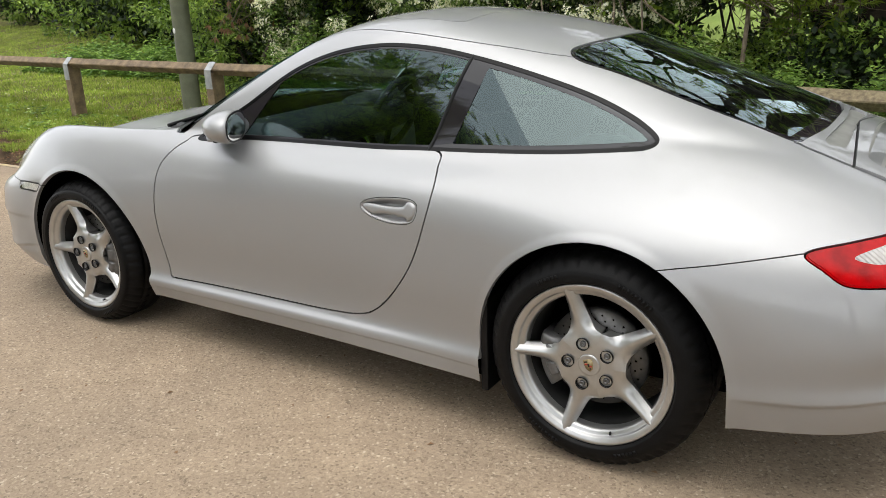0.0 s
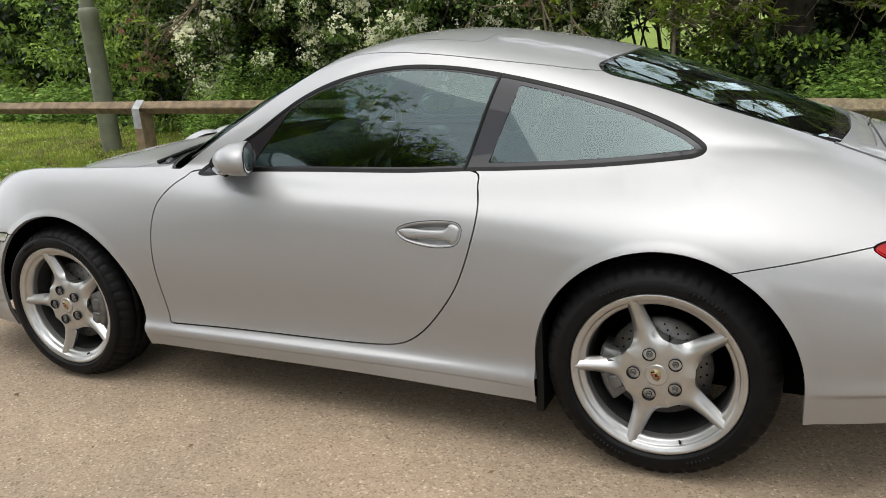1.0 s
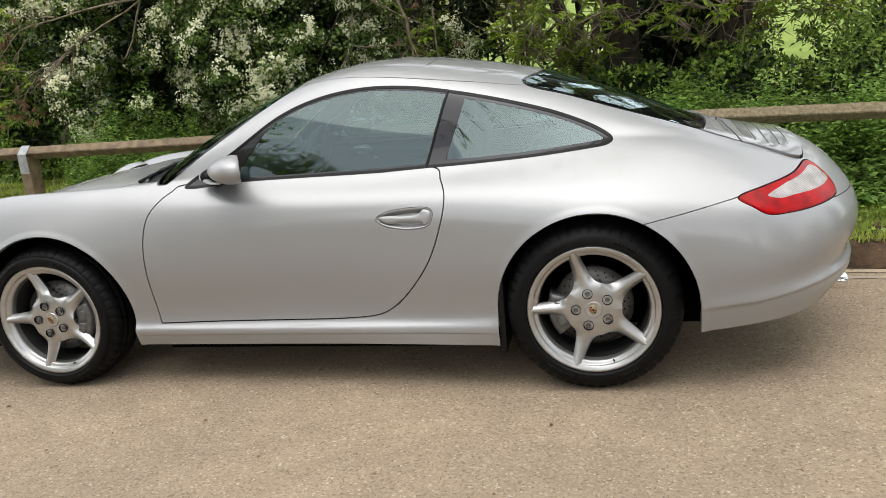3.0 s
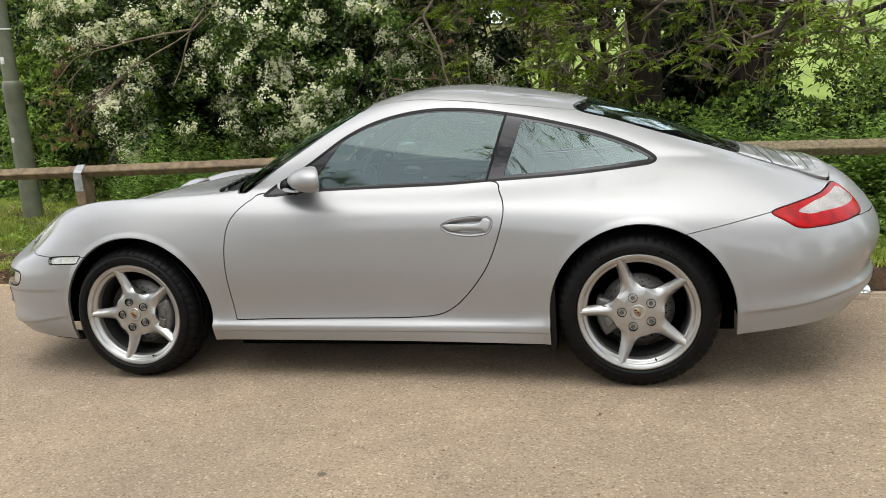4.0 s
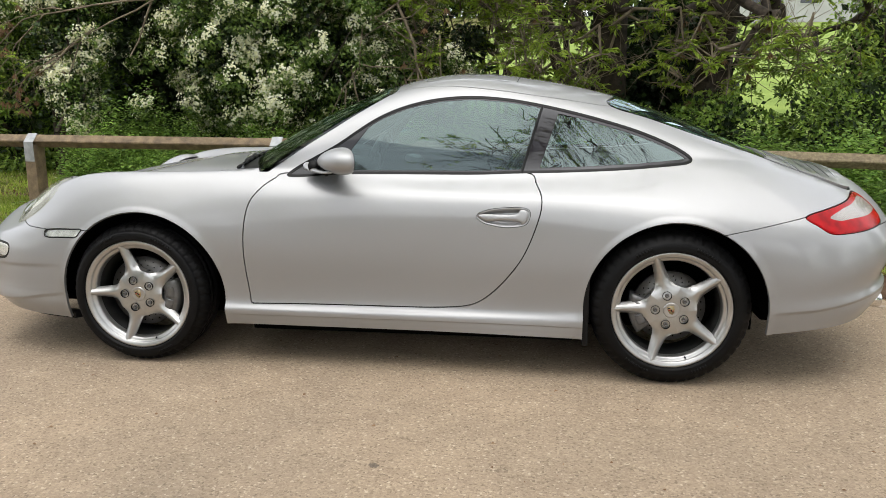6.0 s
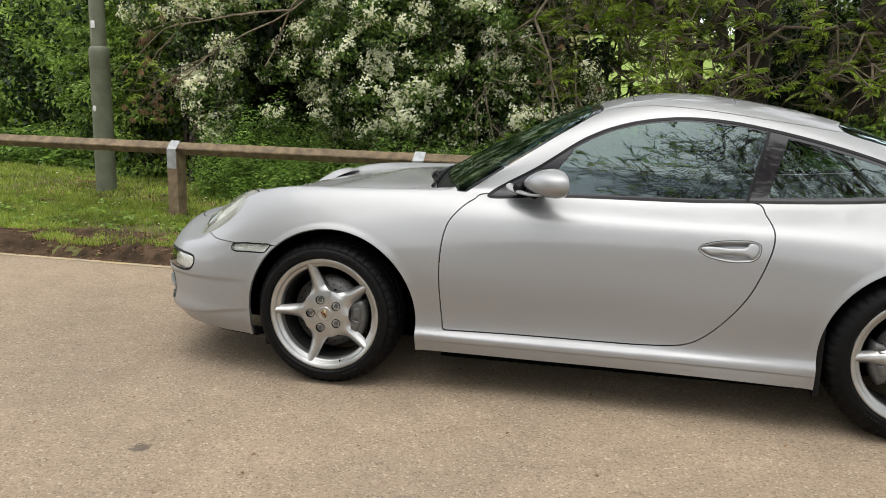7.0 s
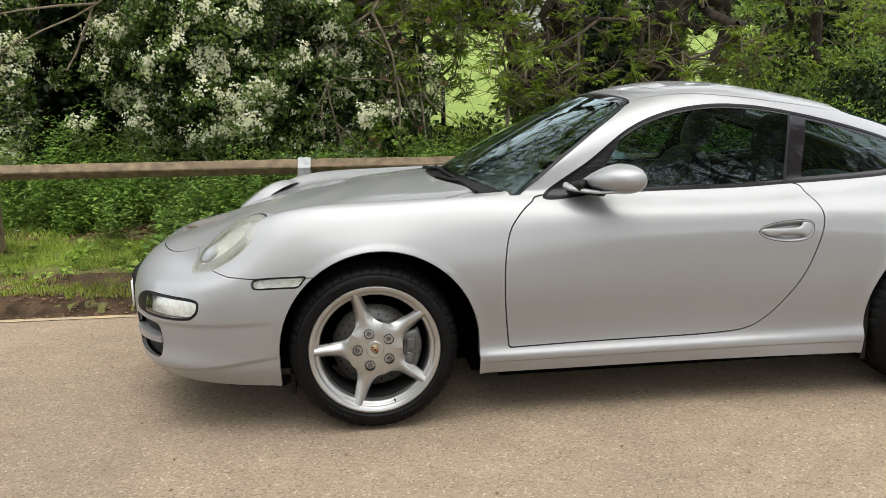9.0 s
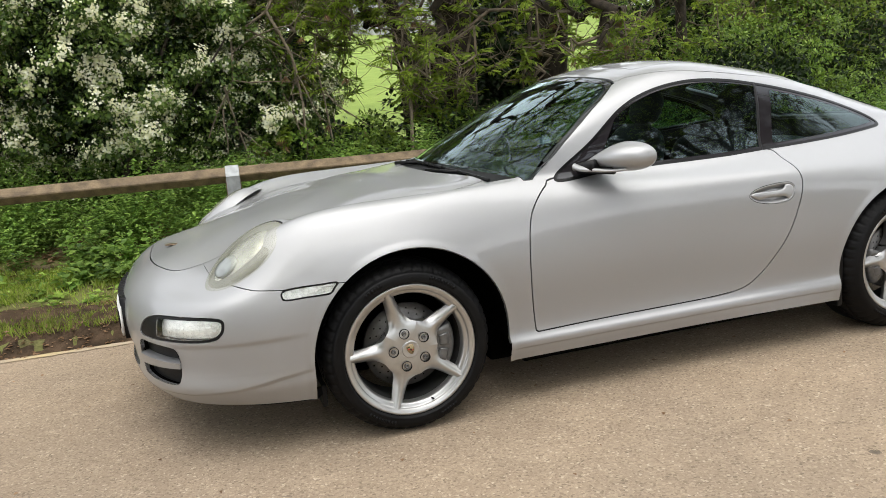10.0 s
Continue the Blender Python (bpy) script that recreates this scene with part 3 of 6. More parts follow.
# bonnet and the black scuttle behind it
HOOD = smooth_line([(-2.045, 0), (-2.03, -.22), (-1.995, -.36), (-1.94, -.445), (-1.86, -.475), (-1.7, -.50), (-1.45, -.545), (-1.15, -.585), (-.85, -.61), (-.745, -.60), (-.775, -.5), (-.845, -.25), (-.865, 0), (-.845, .25), (-.775, .5), (-.745, .60), (-.85, .61), (-1.15, .585), (-1.45, .545), (-1.7, .50), (-1.86, .475), (-1.94, .445), (-1.995, .36), (-2.03, .22)])
hood, rest = rest.split(plan_field(HOOD, .55), .002)
whole("bonnet", hood, PAINT, "low curved bonnet")
SCUTTLE = smooth_line([(-.90, 0), (-.87, -.25), (-.80, -.5), (-.76, -.62), (-.70, -.655), (-.62, -.675), (-.5, -.6), (-.4, 0), (-.5, .6), (-.62, .675), (-.70, .655), (-.76, .62), (-.80, .5), (-.87, .25)])
scuttle, rest = rest.split(lambda v: np.maximum(plan_field(SCUTTLE, .8)(v), v[:, 2] - .93), 0)
whole("scuttle", scuttle.moved(.012), BLACK, "black plastic scuttle under the windscreen", 0.0)

# doors with recessed handles
door, rest = rest.split(side_field(DOOR), .0025)
HANDLE = smooth_line([(.354, .702), (.374, .719), (.431, .734), (.518, .741), (.566, .737), (.583, .718), (.573, .680), (.544, .662), (.472, .656), (.396, .669), (.362, .687)])
bowl, door = door.split(side_field(HANDLE), .0012)
GRIP = smooth_line([(.361, .702), (.375, .710), (.41, .712), (.46, .710), (.522, .714), (.540, .731), (.562, .731), (.577, .716), (.568, .682), (.546, .669), (.532, .681), (.46, .685), (.405, .679), (.375, .690)])
doors = both("door", door, PAINT, "long silver door, closed", 0.014)
bowl = bowl.refined(2)
d = outline_field(HANDLE, bowl.v[:, [0, 2]])
grip = bowl.cut(outline_field(GRIP, bowl.v[:, [0, 2]]))
e = np.clip(-outline_field(GRIP, grip.v[:, [0, 2]]) / .013, 0, 1)
grip = grip.pushed(-.005 + .008 * np.sqrt(1 - (1 - e) ** 2))
ease = np.clip((-d - .003) / .018, 0, 1)
bowl = bowl.pushed(-.021 * ease * ease * (3 - 2 * ease))
for dr, flip in zip(doors, (False, True)):
    skin_part("handle_recess", bowl.mirrored() if flip else bowl, PAINT, dr, "", 0)
    skin_part("door_handle", grip.mirrored() if flip else grip, PAINT, dr, "silver pull handle", .014)

# tail lamps
TAIL = smooth_line([(0.651, 0.719), (0.77, 0.743), (0.937, 0.764), (1.104, 0.786), (1.124, 0.746), (1.116, 0.71), (1.093, 0.684), (1.05, 0.669), (0.919, 0.657), (0.793, 0.652), (0.712, 0.655), (0.675, 0.683)])
REVERSE = smooth_line([(.748, .715), (.868, .744), (.99, .760), (1.085, .772), (1.108, .742), (1.10, .720), (1.031, .708), (.953, .703), (.856, .701), (.785, .698)])
tail, rest = rest.split(corner_field(TAIL, 1), .002)
rev, tail = tail.split(lambda v: np.maximum(corner_field(REVERSE, 1)(v) + .002, corner_field(TAIL, 1)(v) + .014), 0)
edge, tail = tail.split(lambda v: -(corner_field(TAIL, 1)(v) + .006), 0)
lamps = both("tail_lamp", tail.moved(-.002), RED, "red wrap-around tail lamp", .02)
for lp, flip in zip(lamps, (False, True)):
    skin_part("reversing_lens", (rev.mirrored() if flip else rev).moved(-.002), RIBBED, lp, "ribbed clear reversing lens", .01)
    skin_part("lamp_edge", edge.mirrored() if flip else edge, RED, lp, "", .02)

# front corner: fog lamps, air intakes, side markers
FOG = smooth_line([(.722, .50), (.735, .525), (.80, .532), (.95, .533), (1.04, .525), (1.10, .50), (1.125, .455), (1.08, .447), (.98, .446), (.86, .445), (.77, .45), (.733, .47)])
fog, rest = rest.split(corner_field(FOG, -1), .001)
fog_lens, fog_rim = fog.split(lambda v: np.maximum(corner_field(FOG, -1)(v) + .010, (-v[:, 0] + v[:, 1]) * .7071 - 1.01), 0)
fogs = both("fog_lamp", fog_rim.moved(.004), BLACK, "black fog lamp surround", .03)
for f, flip in zip(fogs, (False, True)):
    skin_part("fog_lens", (fog_lens.mirrored() if flip else fog_lens).moved(.002), CLEAR, f, "clear lens", "solid")
    skin_part("fog_reflector", (fog_lens.mirrored() if flip else fog_lens).moved(.028), REFLECTOR, f, "bright reflector", 0)
def tub(skin, depth):
    """The walls and the floor of a hollow behind an opening."""
    t = skin.t
    e = np.concatenate([t[:, [0, 1]], t[:, [1, 2]], t[:, [2, 0]]])
    u, first, cnt = np.unique(np.sort(e, axis=1), axis=0, return_index=True, return_counts=True)
    rim = e[first[cnt == 1]]
    rim = rim[np.abs(skin.v[rim].mean(1)[:, 1]) > 1e-5]
    m = len(skin.v)
    wall = np.concatenate([np.stack([rim[:, 0], rim[:, 1], rim[:, 1] + m], 1), np.stack([rim[:, 0], rim[:, 1] + m, rim[:, 0] + m], 1)])
    return Skin(np.concatenate([skin.v, skin.v - skin.n * depth]), np.concatenate([skin.n, skin.n]), np.concatenate([wall, t + m]))


INTAKE = smooth_line([(.906, .36), (.912, .405), (.942, .423), (1.07, .430), (1.135, .424), (1.155, .37), (1.150, .305), (1.11, .290), (1.015, .283), (.935, .285), (.914, .31)])
mouth, rest = rest.split(corner_field(INTAKE, -1), 0)
along = lambda v: (-v[:, 0] + v[:, 1]) * .7071
bar_f = lambda v: np.abs(v[:, 2] - .3585 + .02 * (along(v) - .9)) - (.0105 + .030 * (along(v) - .9))
bar = mouth.cut(bar_f(mouth.v))
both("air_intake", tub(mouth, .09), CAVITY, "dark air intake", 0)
both("intake_blade", bar.moved(-.006), PAINT, "silver blade across the intake", .05)
MARK = smooth_line([(-1.614, .578), (-1.608, .600), (-1.56, .607), (-1.48, .609), (-1.418, .610), (-1.43, .59), (-1.452, .570), (-1.53, .567), (-1.60, .566)])
mark, rest = rest.split(side_field(MARK), .001)
m_lens, m_rim = mark.split(lambda v: outline_field(MARK, v[:, [0, 2]]) + .005, 0)
marks = both("side_marker", m_lens, CLEAR, "clear side indicator", "solid")
for f, flip in zip(marks, (False, True)):
    skin_part("marker_frame", m_rim.mirrored() if flip else m_rim, BLACK, f, "black frame", .012)
    skin_part("marker_reflector", (m_lens.mirrored() if flip else m_lens).moved(.012), REFLECTOR, f, "bright reflector", 0)
MOUTH = smooth_line([(-.36, .29), (-.38, .34), (-.33, .385), (0, .39), (.33, .385), (.38, .34), (.36, .29), (0, .27)])
grille, rest = rest.split(front_field(MOUTH, -1.9), 0)
whole("front_grille", tub(grille, .07), CAVITY, "dark centre air intake", 0)

# bumpers
def crease(skin, xs, zs, height, soft=.018, tail=.09):
    """A styling line: the skin steps in just below it and comes back out further down."""
    x, z = skin.v[:, 0], skin.v[:, 2]
    d = np.interp(x, xs, zs) - z
    fade = np.clip((x - xs[0]) / .12, 0, 1) * np.clip((xs[-1] - x) / .12, 0, 1)
    s = np.clip(d / soft + .5, 0, 1)
    s = s * s * (3 - 2 * s) * np.clip(1 - (d - soft) / tail, 0, 1)
    return skin.pushed(-height * s * fade)


front_line = lambda v: v[:, 2] - np.interp(v[:, 0], [-1.90, -1.87, -1.83, -1.77, -1.70, -1.61, -1.40], [.95, .70, .645, .625, .610, .603, .606])
bumper, rest = rest.split(lambda v: np.maximum(front_line(v), v[:, 0] + 1.35), .0015)
bumper = crease(bumper, [-2.05, -1.95, -1.8, -1.6, -1.52], [.425, .428, .432, .437, .44], .0045)
bumper = crease(bumper, [-2.10, -1.95, -1.8, -1.65, -1.50], [.245, .245, .262, .29, .31], .008, .02, .10)
whole("front_bumper", bumper, PAINT, "silver front bumper", .014)
rear_line = lambda v: v[:, 2] - np.interp(v[:, 0], [1.2, 1.38, 1.50, 1.595, 1.695, 1.75, 2.0, 2.3], [.625, .658, .681, .70, .719, .68, .665, .665])
bumper, rest = rest.split(lambda v: np.maximum(rear_line(v), 1.3 - v[:, 0]), .0015)
bumper = crease(bumper, [1.56, 1.75, 1.95, 2.15, 2.4], [.325, .342, .372, .395, .40], .010)
whole("rear_bumper", bumper, PAINT, "smooth silver rear bumper", .014)

# engine lid with its spoiler
LID = smooth_line([(1.60, 0), (1.60, -.40), (1.615, -.442), (1.70, -.446), (1.80, -.452), (1.89, -.462), (1.955, -.452), (1.99, -.40), (2.015, -.2), (2.02, 0), (2.015, .2), (1.99, .40), (1.955, .452), (1.89, .462), (1.80, .452), (1.70, .446), (1.615, .442), (1.60, .40)])
lid, rest = rest.split(plan_field(LID, .7), .002)
wing, lid = lid.split(lambda v: (1.752 + .10 * (np.abs(v[:, 1]) - .43) * .8) - v[:, 0], .0045)
SLOT = smooth_line([(1.665, -.33), (1.70, -.35), (1.72, -.30), (1.715, 0), (1.72, .30), (1.70, .35), (1.665, .33), (1.68, 0)])
slot, lid = lid.split(plan_field(SLOT, .7), 0)
whole("engine_cover", lid.moved(-.004), PAINT, "silver engine cover", .016)
whole("engine_cover_slot", slot.moved(.005), BEZEL, "grey recessed slot", 0)
VENT = smooth_line([(1.775, -.30), (1.795, -.37), (1.86, -.39), (1.935, -.36), (1.95, -.30), (1.955, 0), (1.95, .30), (1.935, .36), (1.86, .39), (1.795, .37), (1.775, .30), (1.77, 0)])
lift = lambda s: Skin(s.v + np.array([0, 0, 1]) * (.006 + .008 * np.clip((s.v[:, :1] - 1.75) / .25, 0, 1) * np.clip((2.03 - s.v[:, :1]) / .05, 0, 1)), s.n, s.t)
wing = lift(wing)
vent, wing = wing.split(plan_field(VENT, .7), 0)
whole("spoiler", wing, PAINT, "retracted rear spoiler", .03)
whole("spoiler_vent", vent.moved(.0045), BEZEL, "grey vent behind slats", 0)
for k in range(4):
    x0 = 1.797 + k * .045
    slat = vent.cut(np.abs(vent.v[:, 0] - x0) - .0175)
    whole("vent_slat", slat.moved(.001), SLAT, "", .012)

# roof
ROOF = smooth_line([(-.06, -.40), (.0, -.43), (.076, -.447), (.295, -.470), (.525, -.472), (.725, -.456), (.90, -.428), (.99, -.36), (1.02, 0), (.99, .36), (.90, .428), (.725, .456), (.525, .472), (.295, .470), (.076, .447), (0, .43), (-.06, .40), (-.12, 0)])
roof, rest = rest.split(plan_field(ROOF, 1.0), .0015)
SUN = smooth_line([(.08, -.33), (.10, -.36), (.14, -.37), (.44, -.365), (.49, -.35), (.505, -.31), (.51, 0), (.505, .31), (.49, .35), (.44, .365), (.14, .37), (.10, .36), (.08, .33), (.075, 0)])
sunroof, roof = roof.split(plan_field(SUN, 1.0), .0015)
whole("roof", roof, PAINT, "silver roof panel", .010)
whole("sunroof", sunroof, PAINT, "closed steel sunroof", .010)

# sills, front wings and the side frame
sill, rest = rest.split(lambda v: np.maximum.reduce([v[:, 2] - .2655, -.80 - v[:, 0], v[:, 0] - .86]), 0)
sill = crease(sill.refined(1), [-.80, -.70, .75, .86], [.234, .234, .234, .236], .0028, .006, .05)
both("side_sill", sill, PAINT, "silver side sill", 0)
fender, rest = rest.split(lambda v: v[:, 0] + .50, 0)
both("front_wing", fender, PAINT, "curved front wing", .016)
both("rear_quarter", rest, PAINT, "wide rear quarter and side frame", .016)
low, high = lining.split(lambda v: v[:, 2] - .845, 0)
whole("door_lining", low, BLACK, "dark lining", 0)
whole("headlining", high, CABIN, "grey headlining", 0)


# ---- car: loose-shaped parts ----
def ring(profile, n=64, bm=None, wave=None):
    """Surface of revolution round the y axis, from (radius, y) pairs."""
    bm = bm or bmesh.new()
    rows = []
    for j, (r, y) in enumerate(profile):
        rows.append([bm.verts.new(((r - (wave(j, i) if wave else 0)) * math.cos(2 * math.pi * i / n), y, (r - (wave(j, i) if wave else 0)) * math.sin(2 * math.pi * i / n))) for i in range(n)])
    for a, b in zip(rows, rows[1:]):
        for i in range(n):
            bm.faces.new((a[i], a[(i + 1) % n], b[(i + 1) % n], b[i]))
    return bm


def finish(bm):
    bmesh.ops.recalc_face_normals(bm, faces=bm.faces)
    return bm


def rod(bm, a, b, ra, rb=None, n=10):
    """A tapered round bar from a to b."""
    a, b = Vector(a), Vector(b)
    rb = ra if rb is None else rb
    q = (b - a).to_track_quat('Z', 'Y')
    rows = []
    for p, r in ((a, ra), (b, rb)):
        rows.append([bm.verts.new(p + q @ Vector((r * math.cos(2 * math.pi * i / n), r * math.sin(2 * math.pi * i / n), 0))) for i in range(n)])
    for i in range(n):
        bm.faces.new((rows[0][i], rows[0][(i + 1) % n], rows[1][(i + 1) % n], rows[1][i]))
    bm.faces.new(rows[0][::-1])
    bm.faces.new(rows[1])
    return bm


def block(bm, lo, hi, bevel=0.0):
    """A box with softened edges."""
    g = bmesh.ops.create_cube(bm, size=1)
    for v in g["verts"]:
        v.co = [(lo[i] + hi[i]) / 2 + v.co[i] * (hi[i] - lo[i]) for i in range(3)]
    if bevel:
        es = list({e for v in g["verts"] for e in v.link_edges})
        bmesh.ops.bevel(bm, geom=es, offset=bevel, segments=2, affect='EDGES', profile=.6)
    return bm


def blob(bm, centre, size, power=2.4, nu=28, nv=18):
    """A rounded cushion (superellipsoid)."""
    e = 2.0 / power
    f = lambda c: math.copysign(abs(c) ** e, c)
    rows = []
    for j in range(1, nv):
        b = -math.pi / 2 + math.pi * j / nv
        rows.append([bm.verts.new((centre[0] + size[0] * f(math.cos(b)) * f(math.cos(a)), centre[1] + size[1] * f(math.cos(b)) * f(math.sin(a)), centre[2] + size[2] * f(math.sin(b)))) for a in [2 * math.pi * i / nu for i in range(nu)]])
    for a, b in zip(rows, rows[1:]):
        for i in range(nu):
            bm.faces.new((a[i], a[(i + 1) % nu], b[(i + 1) % nu], b[i]))
    lo = bm.verts.new((centre[0], centre[1], centre[2] - size[2]))
    hi = bm.verts.new((centre[0], centre[1], centre[2] + size[2]))
    for i in range(nu):
        bm.faces.new((lo, rows[0][(i + 1) % nu], rows[0][i]))
        bm.faces.new((hi, rows[-1][i], rows[-1][(i + 1) % nu]))
    return bm


def spoke_mesh():
    """One fifth of the wheel's star: the hub's sector, which narrows through concave webs into a ridged spoke along +x."""
    bm = bmesh.new()
    rows = []
    radii = [.020, .032, .044, .055, .065, .074, .081, .086, .090, .094, .098, .103, .109, .117, .127, .14, .155, .17, .185, .198, .208, .216, .224, .231, .2365, .2395]
    for r in radii:
        full = r * math.tan(math.pi / 5)
        half = min(full, float(np.interp(r, [.086, .090, .094, .098, .103, .109, .117, .127, .14, .16, .19, .208, .216, .224, .231, .2365, .2395], [.0640, .0565, .0505, .0455, .0415, .0380, .0345, .0315, .0288, .0262, .0232, .0222, .0215, .0200, .0165, .0100, .0030])))
        lift = min(1.0, max(0.0, (r - .078) / .060))
        lift = lift * lift * (3 - 2 * lift)
        crown = .023 * lift
        face = -.004 + .010 * math.sin(math.pi * min(1, max(0, (r - .06) / .17))) - .0105 * max(0, (r - .09) / .15)
        if r > .216:
            crown *= 1 - .55 * (r - .216) / .0235
        row = []
        for k in range(13):
            q = -1 + 2 * k / 12
            row.append(bm.verts.new((r, face + crown * abs(q) ** 1.75, half * q)))
        deep = .042 + .014 * (1 - lift)
        if r > .205:
            deep *= 1 - .6 * (r - .205) / .0345
        row += [bm.verts.new((r, face + deep, half * .86)), bm.verts.new((r, face + deep, -half * .86))]
        rows.append(row)
    for a, b in zip(rows, rows[1:]):
        m = len(a)
        for k in range(m):
            bm.faces.new((a[k], a[(k + 1) % m], b[(k + 1) % m], b[k]))
    bm.faces.new(rows[-1])
    bm.faces.new(rows[0][::-1])
    for a, b in zip(rows, rows[1:]):
        for k in (0, 12):
            bm.edges.get((a[k], b[k])).smooth = False
    return finish(bm)


def make_wheel(x, z, hub_y, lip_y, tyre_r, width, turn, caliper_dir, disc_r, side):
    """A wheel: everything is built for the near side round the origin, then put in place (side -1: far side)."""
    base = pose(x, hub_y if side > 0 else -hub_y, z, 0, 0, 0 if side > 0 else 180)
    lip = lip_y - hub_y
    def add(name, bm, mat, parent=car, label="", m=Matrix()):
        o = part(name, finish(bm), mat, parent, label)
        o.matrix_basis = (base if parent is car else Matrix()) @ m
        return o
    out = lip - .006
    wheel = add("wheel", ring([(.2475, lip + .003), (.2480, lip - .003), (.2445, lip - .0055), (.2380, lip - .0035), (.2285, lip + .001), (.2262, lip + .0035), (.2252, lip + .0095), (.2225, lip + .0125), (.2150, lip + .0145), (.2105, lip + .0185), (.2080, lip + .027), (.2065, lip + .05)], 96), ALLOY, label="five-spoke silver alloy wheel")
    add("rim_barrel", ring([(.2065, lip + .048), (.205, lip + .06), (.204, lip + .09), (.206, lip + .19), (.225, lip + .20)], 72), BARREL, wheel, "rim barrel coloured dark for the shade inside")
    mid = out + width / 2
    prof = [(.243, lip + .008), (.2495, lip - .003), (.2545, out - .006), (.2570, out - .0085), (.2600, out - .0080), (.270, out - .0095), (.283, out - .0070), (.291, out - .0030), (tyre_r - .034, out + .006), (tyre_r - .023, out + .014), (tyre_r - .013, out + .026), (tyre_r - .006, out + .041), (tyre_r - .002, out + .056), (tyre_r - .001, out + .064), (tyre_r - .009, out + .066), (tyre_r - .009, out + .074), (tyre_r, out + .076), (tyre_r, mid - .006), (tyre_r - .008, mid - .004), (tyre_r - .008, mid + .004), (tyre_r, mid + .006), (tyre_r, out + width - .04), (tyre_r - .02, out + width), (.24, out + width - .01), (.205, lip + .19)]
    def notch(j, i):
        if j in (9, 10, 11, 12, 13):                     # cross grooves over the shoulder
            return (.005, .005, .004, .003, .003)[j - 9] if (i + (j - 9) // 2) % 7 < 2 else 0
        if j in (16, 17):
            return .003 if (i + 3) % 7 < 2 else 0
        return .0012 if j == 8 and i % 7 < 2 else 0
    add("tyre", ring(prof, 336, wave=notch), RUBBER, wheel, "black low-profile tyre")
    for a0, n_bars in ((62, 9), (118, 6), (242, 9), (298, 6)):        # raised sidewall lettering, not legible
        for k in range(n_bars):
            b = block(bmesh.new(), (-.0065, -.0015, -.004), (.0065, .0015, .004))
            add("sidewall_mark", b, RUBBER, wheel, m=pose(0, 0, 0, 0, -a0 - 2.6 * (k - n_bars / 2), 0) @ pose(.2755, out - .0090, 0))
    for k in range(5):
        a = turn + 72 * k
        o = add("spoke", spoke_mesh(), ALLOY, wheel, m=pose(0, 0, 0, 0, a, 0))
        b = bmesh.new()
        ring([(.0085, .004), (.0090, .014), (.0170, .014), (.0178, -.0020), (.0190, -.0028), (.0194, .002)], 20, b)
        c = add("bolt_socket", b, BLACK, wheel, m=pose(0, 0, 0, 0, a, 0) @ pose(.065, -.0085, 0))
        b = bmesh.new()
        ring([(.0010, .0010), (.0045, .0008), (.0050, -.0015), (.0082, -.0010), (.0095, .003), (.0095, .013)], 14, b)
        add("bolt", b, CALIPER, c, "grey steel wheel bolt")
    cap = add("centre_cap", ring([(.001, -.0075), (.026, -.0078), (.0300, -.0085), (.0325, -.0070), (.0340, -.001)], 40), ALLOY, wheel, "silver centre cap with a small crest")
    def field(lo, hi, y):
        return block(bmesh.new(), (lo[0], y, lo[1]), (hi[0], -.0070, hi[1]), .0006)
    up = pose(0, 0, 0, 0, turn + 20, 0)
    b = bmesh.new()
    edge_pts = [(-.0135, .0165), (0, .0185), (.0135, .0165), (.0140, .002), (.0095, -.0115), (0, -.0185), (-.0095, -.0115), (-.0140, .002)]
    fr, bk = [b.verts.new((px, -.0088, pz)) for px, pz in edge_pts], [b.verts.new((px * 1.06, -.0070, pz * 1.06)) for px, pz in edge_pts]
    b.faces.new(fr)
    for k in range(8):
        b.faces.new((fr[k], fr[(k + 1) % 8], bk[(k + 1) % 8], bk[k]))
    shield = add("crest", b, CREST_GOLD, cap, "gold shield crest", up)
    for lo, hi, mt in (((-.0115, .0015), (-.001, .006), CREST_RED), ((-.0115, .009), (-.001, .0135), BLACK), ((.001, -.006), (.009, -.0015), CREST_RED), ((.001, -.0125), (.006, -.009), BLACK), ((-.0028, -.004), (.0028, .0045), BLACK)):
        add("crest_field", field(lo, hi, -.0093 if lo[0] != -.0028 else -.0096), mt, shield)
    add("valve", rod(bmesh.new(), (0, 0, 0), (0, -.018, .004), .004, .003), BLACK, wheel, m=pose(0, 0, 0, 0, turn + 108, 0) @ pose(.216, lip + .020, 0))
    disc = add("brake_disc", ring([(.08, .060), (disc_r, .060), (disc_r, .092), (.08, .092), (.078, .045), (.001, .045)], 80), DISC, label="drilled brake disc")
    b = bmesh.new()
    for k in range(24):
        for q in range(3):
            a, r = 2 * math.pi * (k + q / 3) / 24, .100 + (disc_r - .118) * q / 2
            px, pz = r * math.cos(a), r * math.sin(a)
            vs = [b.verts.new((px + .0032 * math.cos(2 * math.pi * j / 8), .0592, pz + .0032 * math.sin(2 * math.pi * j / 8))) for j in range(8)]
            b.faces.new(vs)
    add("drill_holes", b, CAVITY, disc)
    b = bmesh.new()
    n = 10
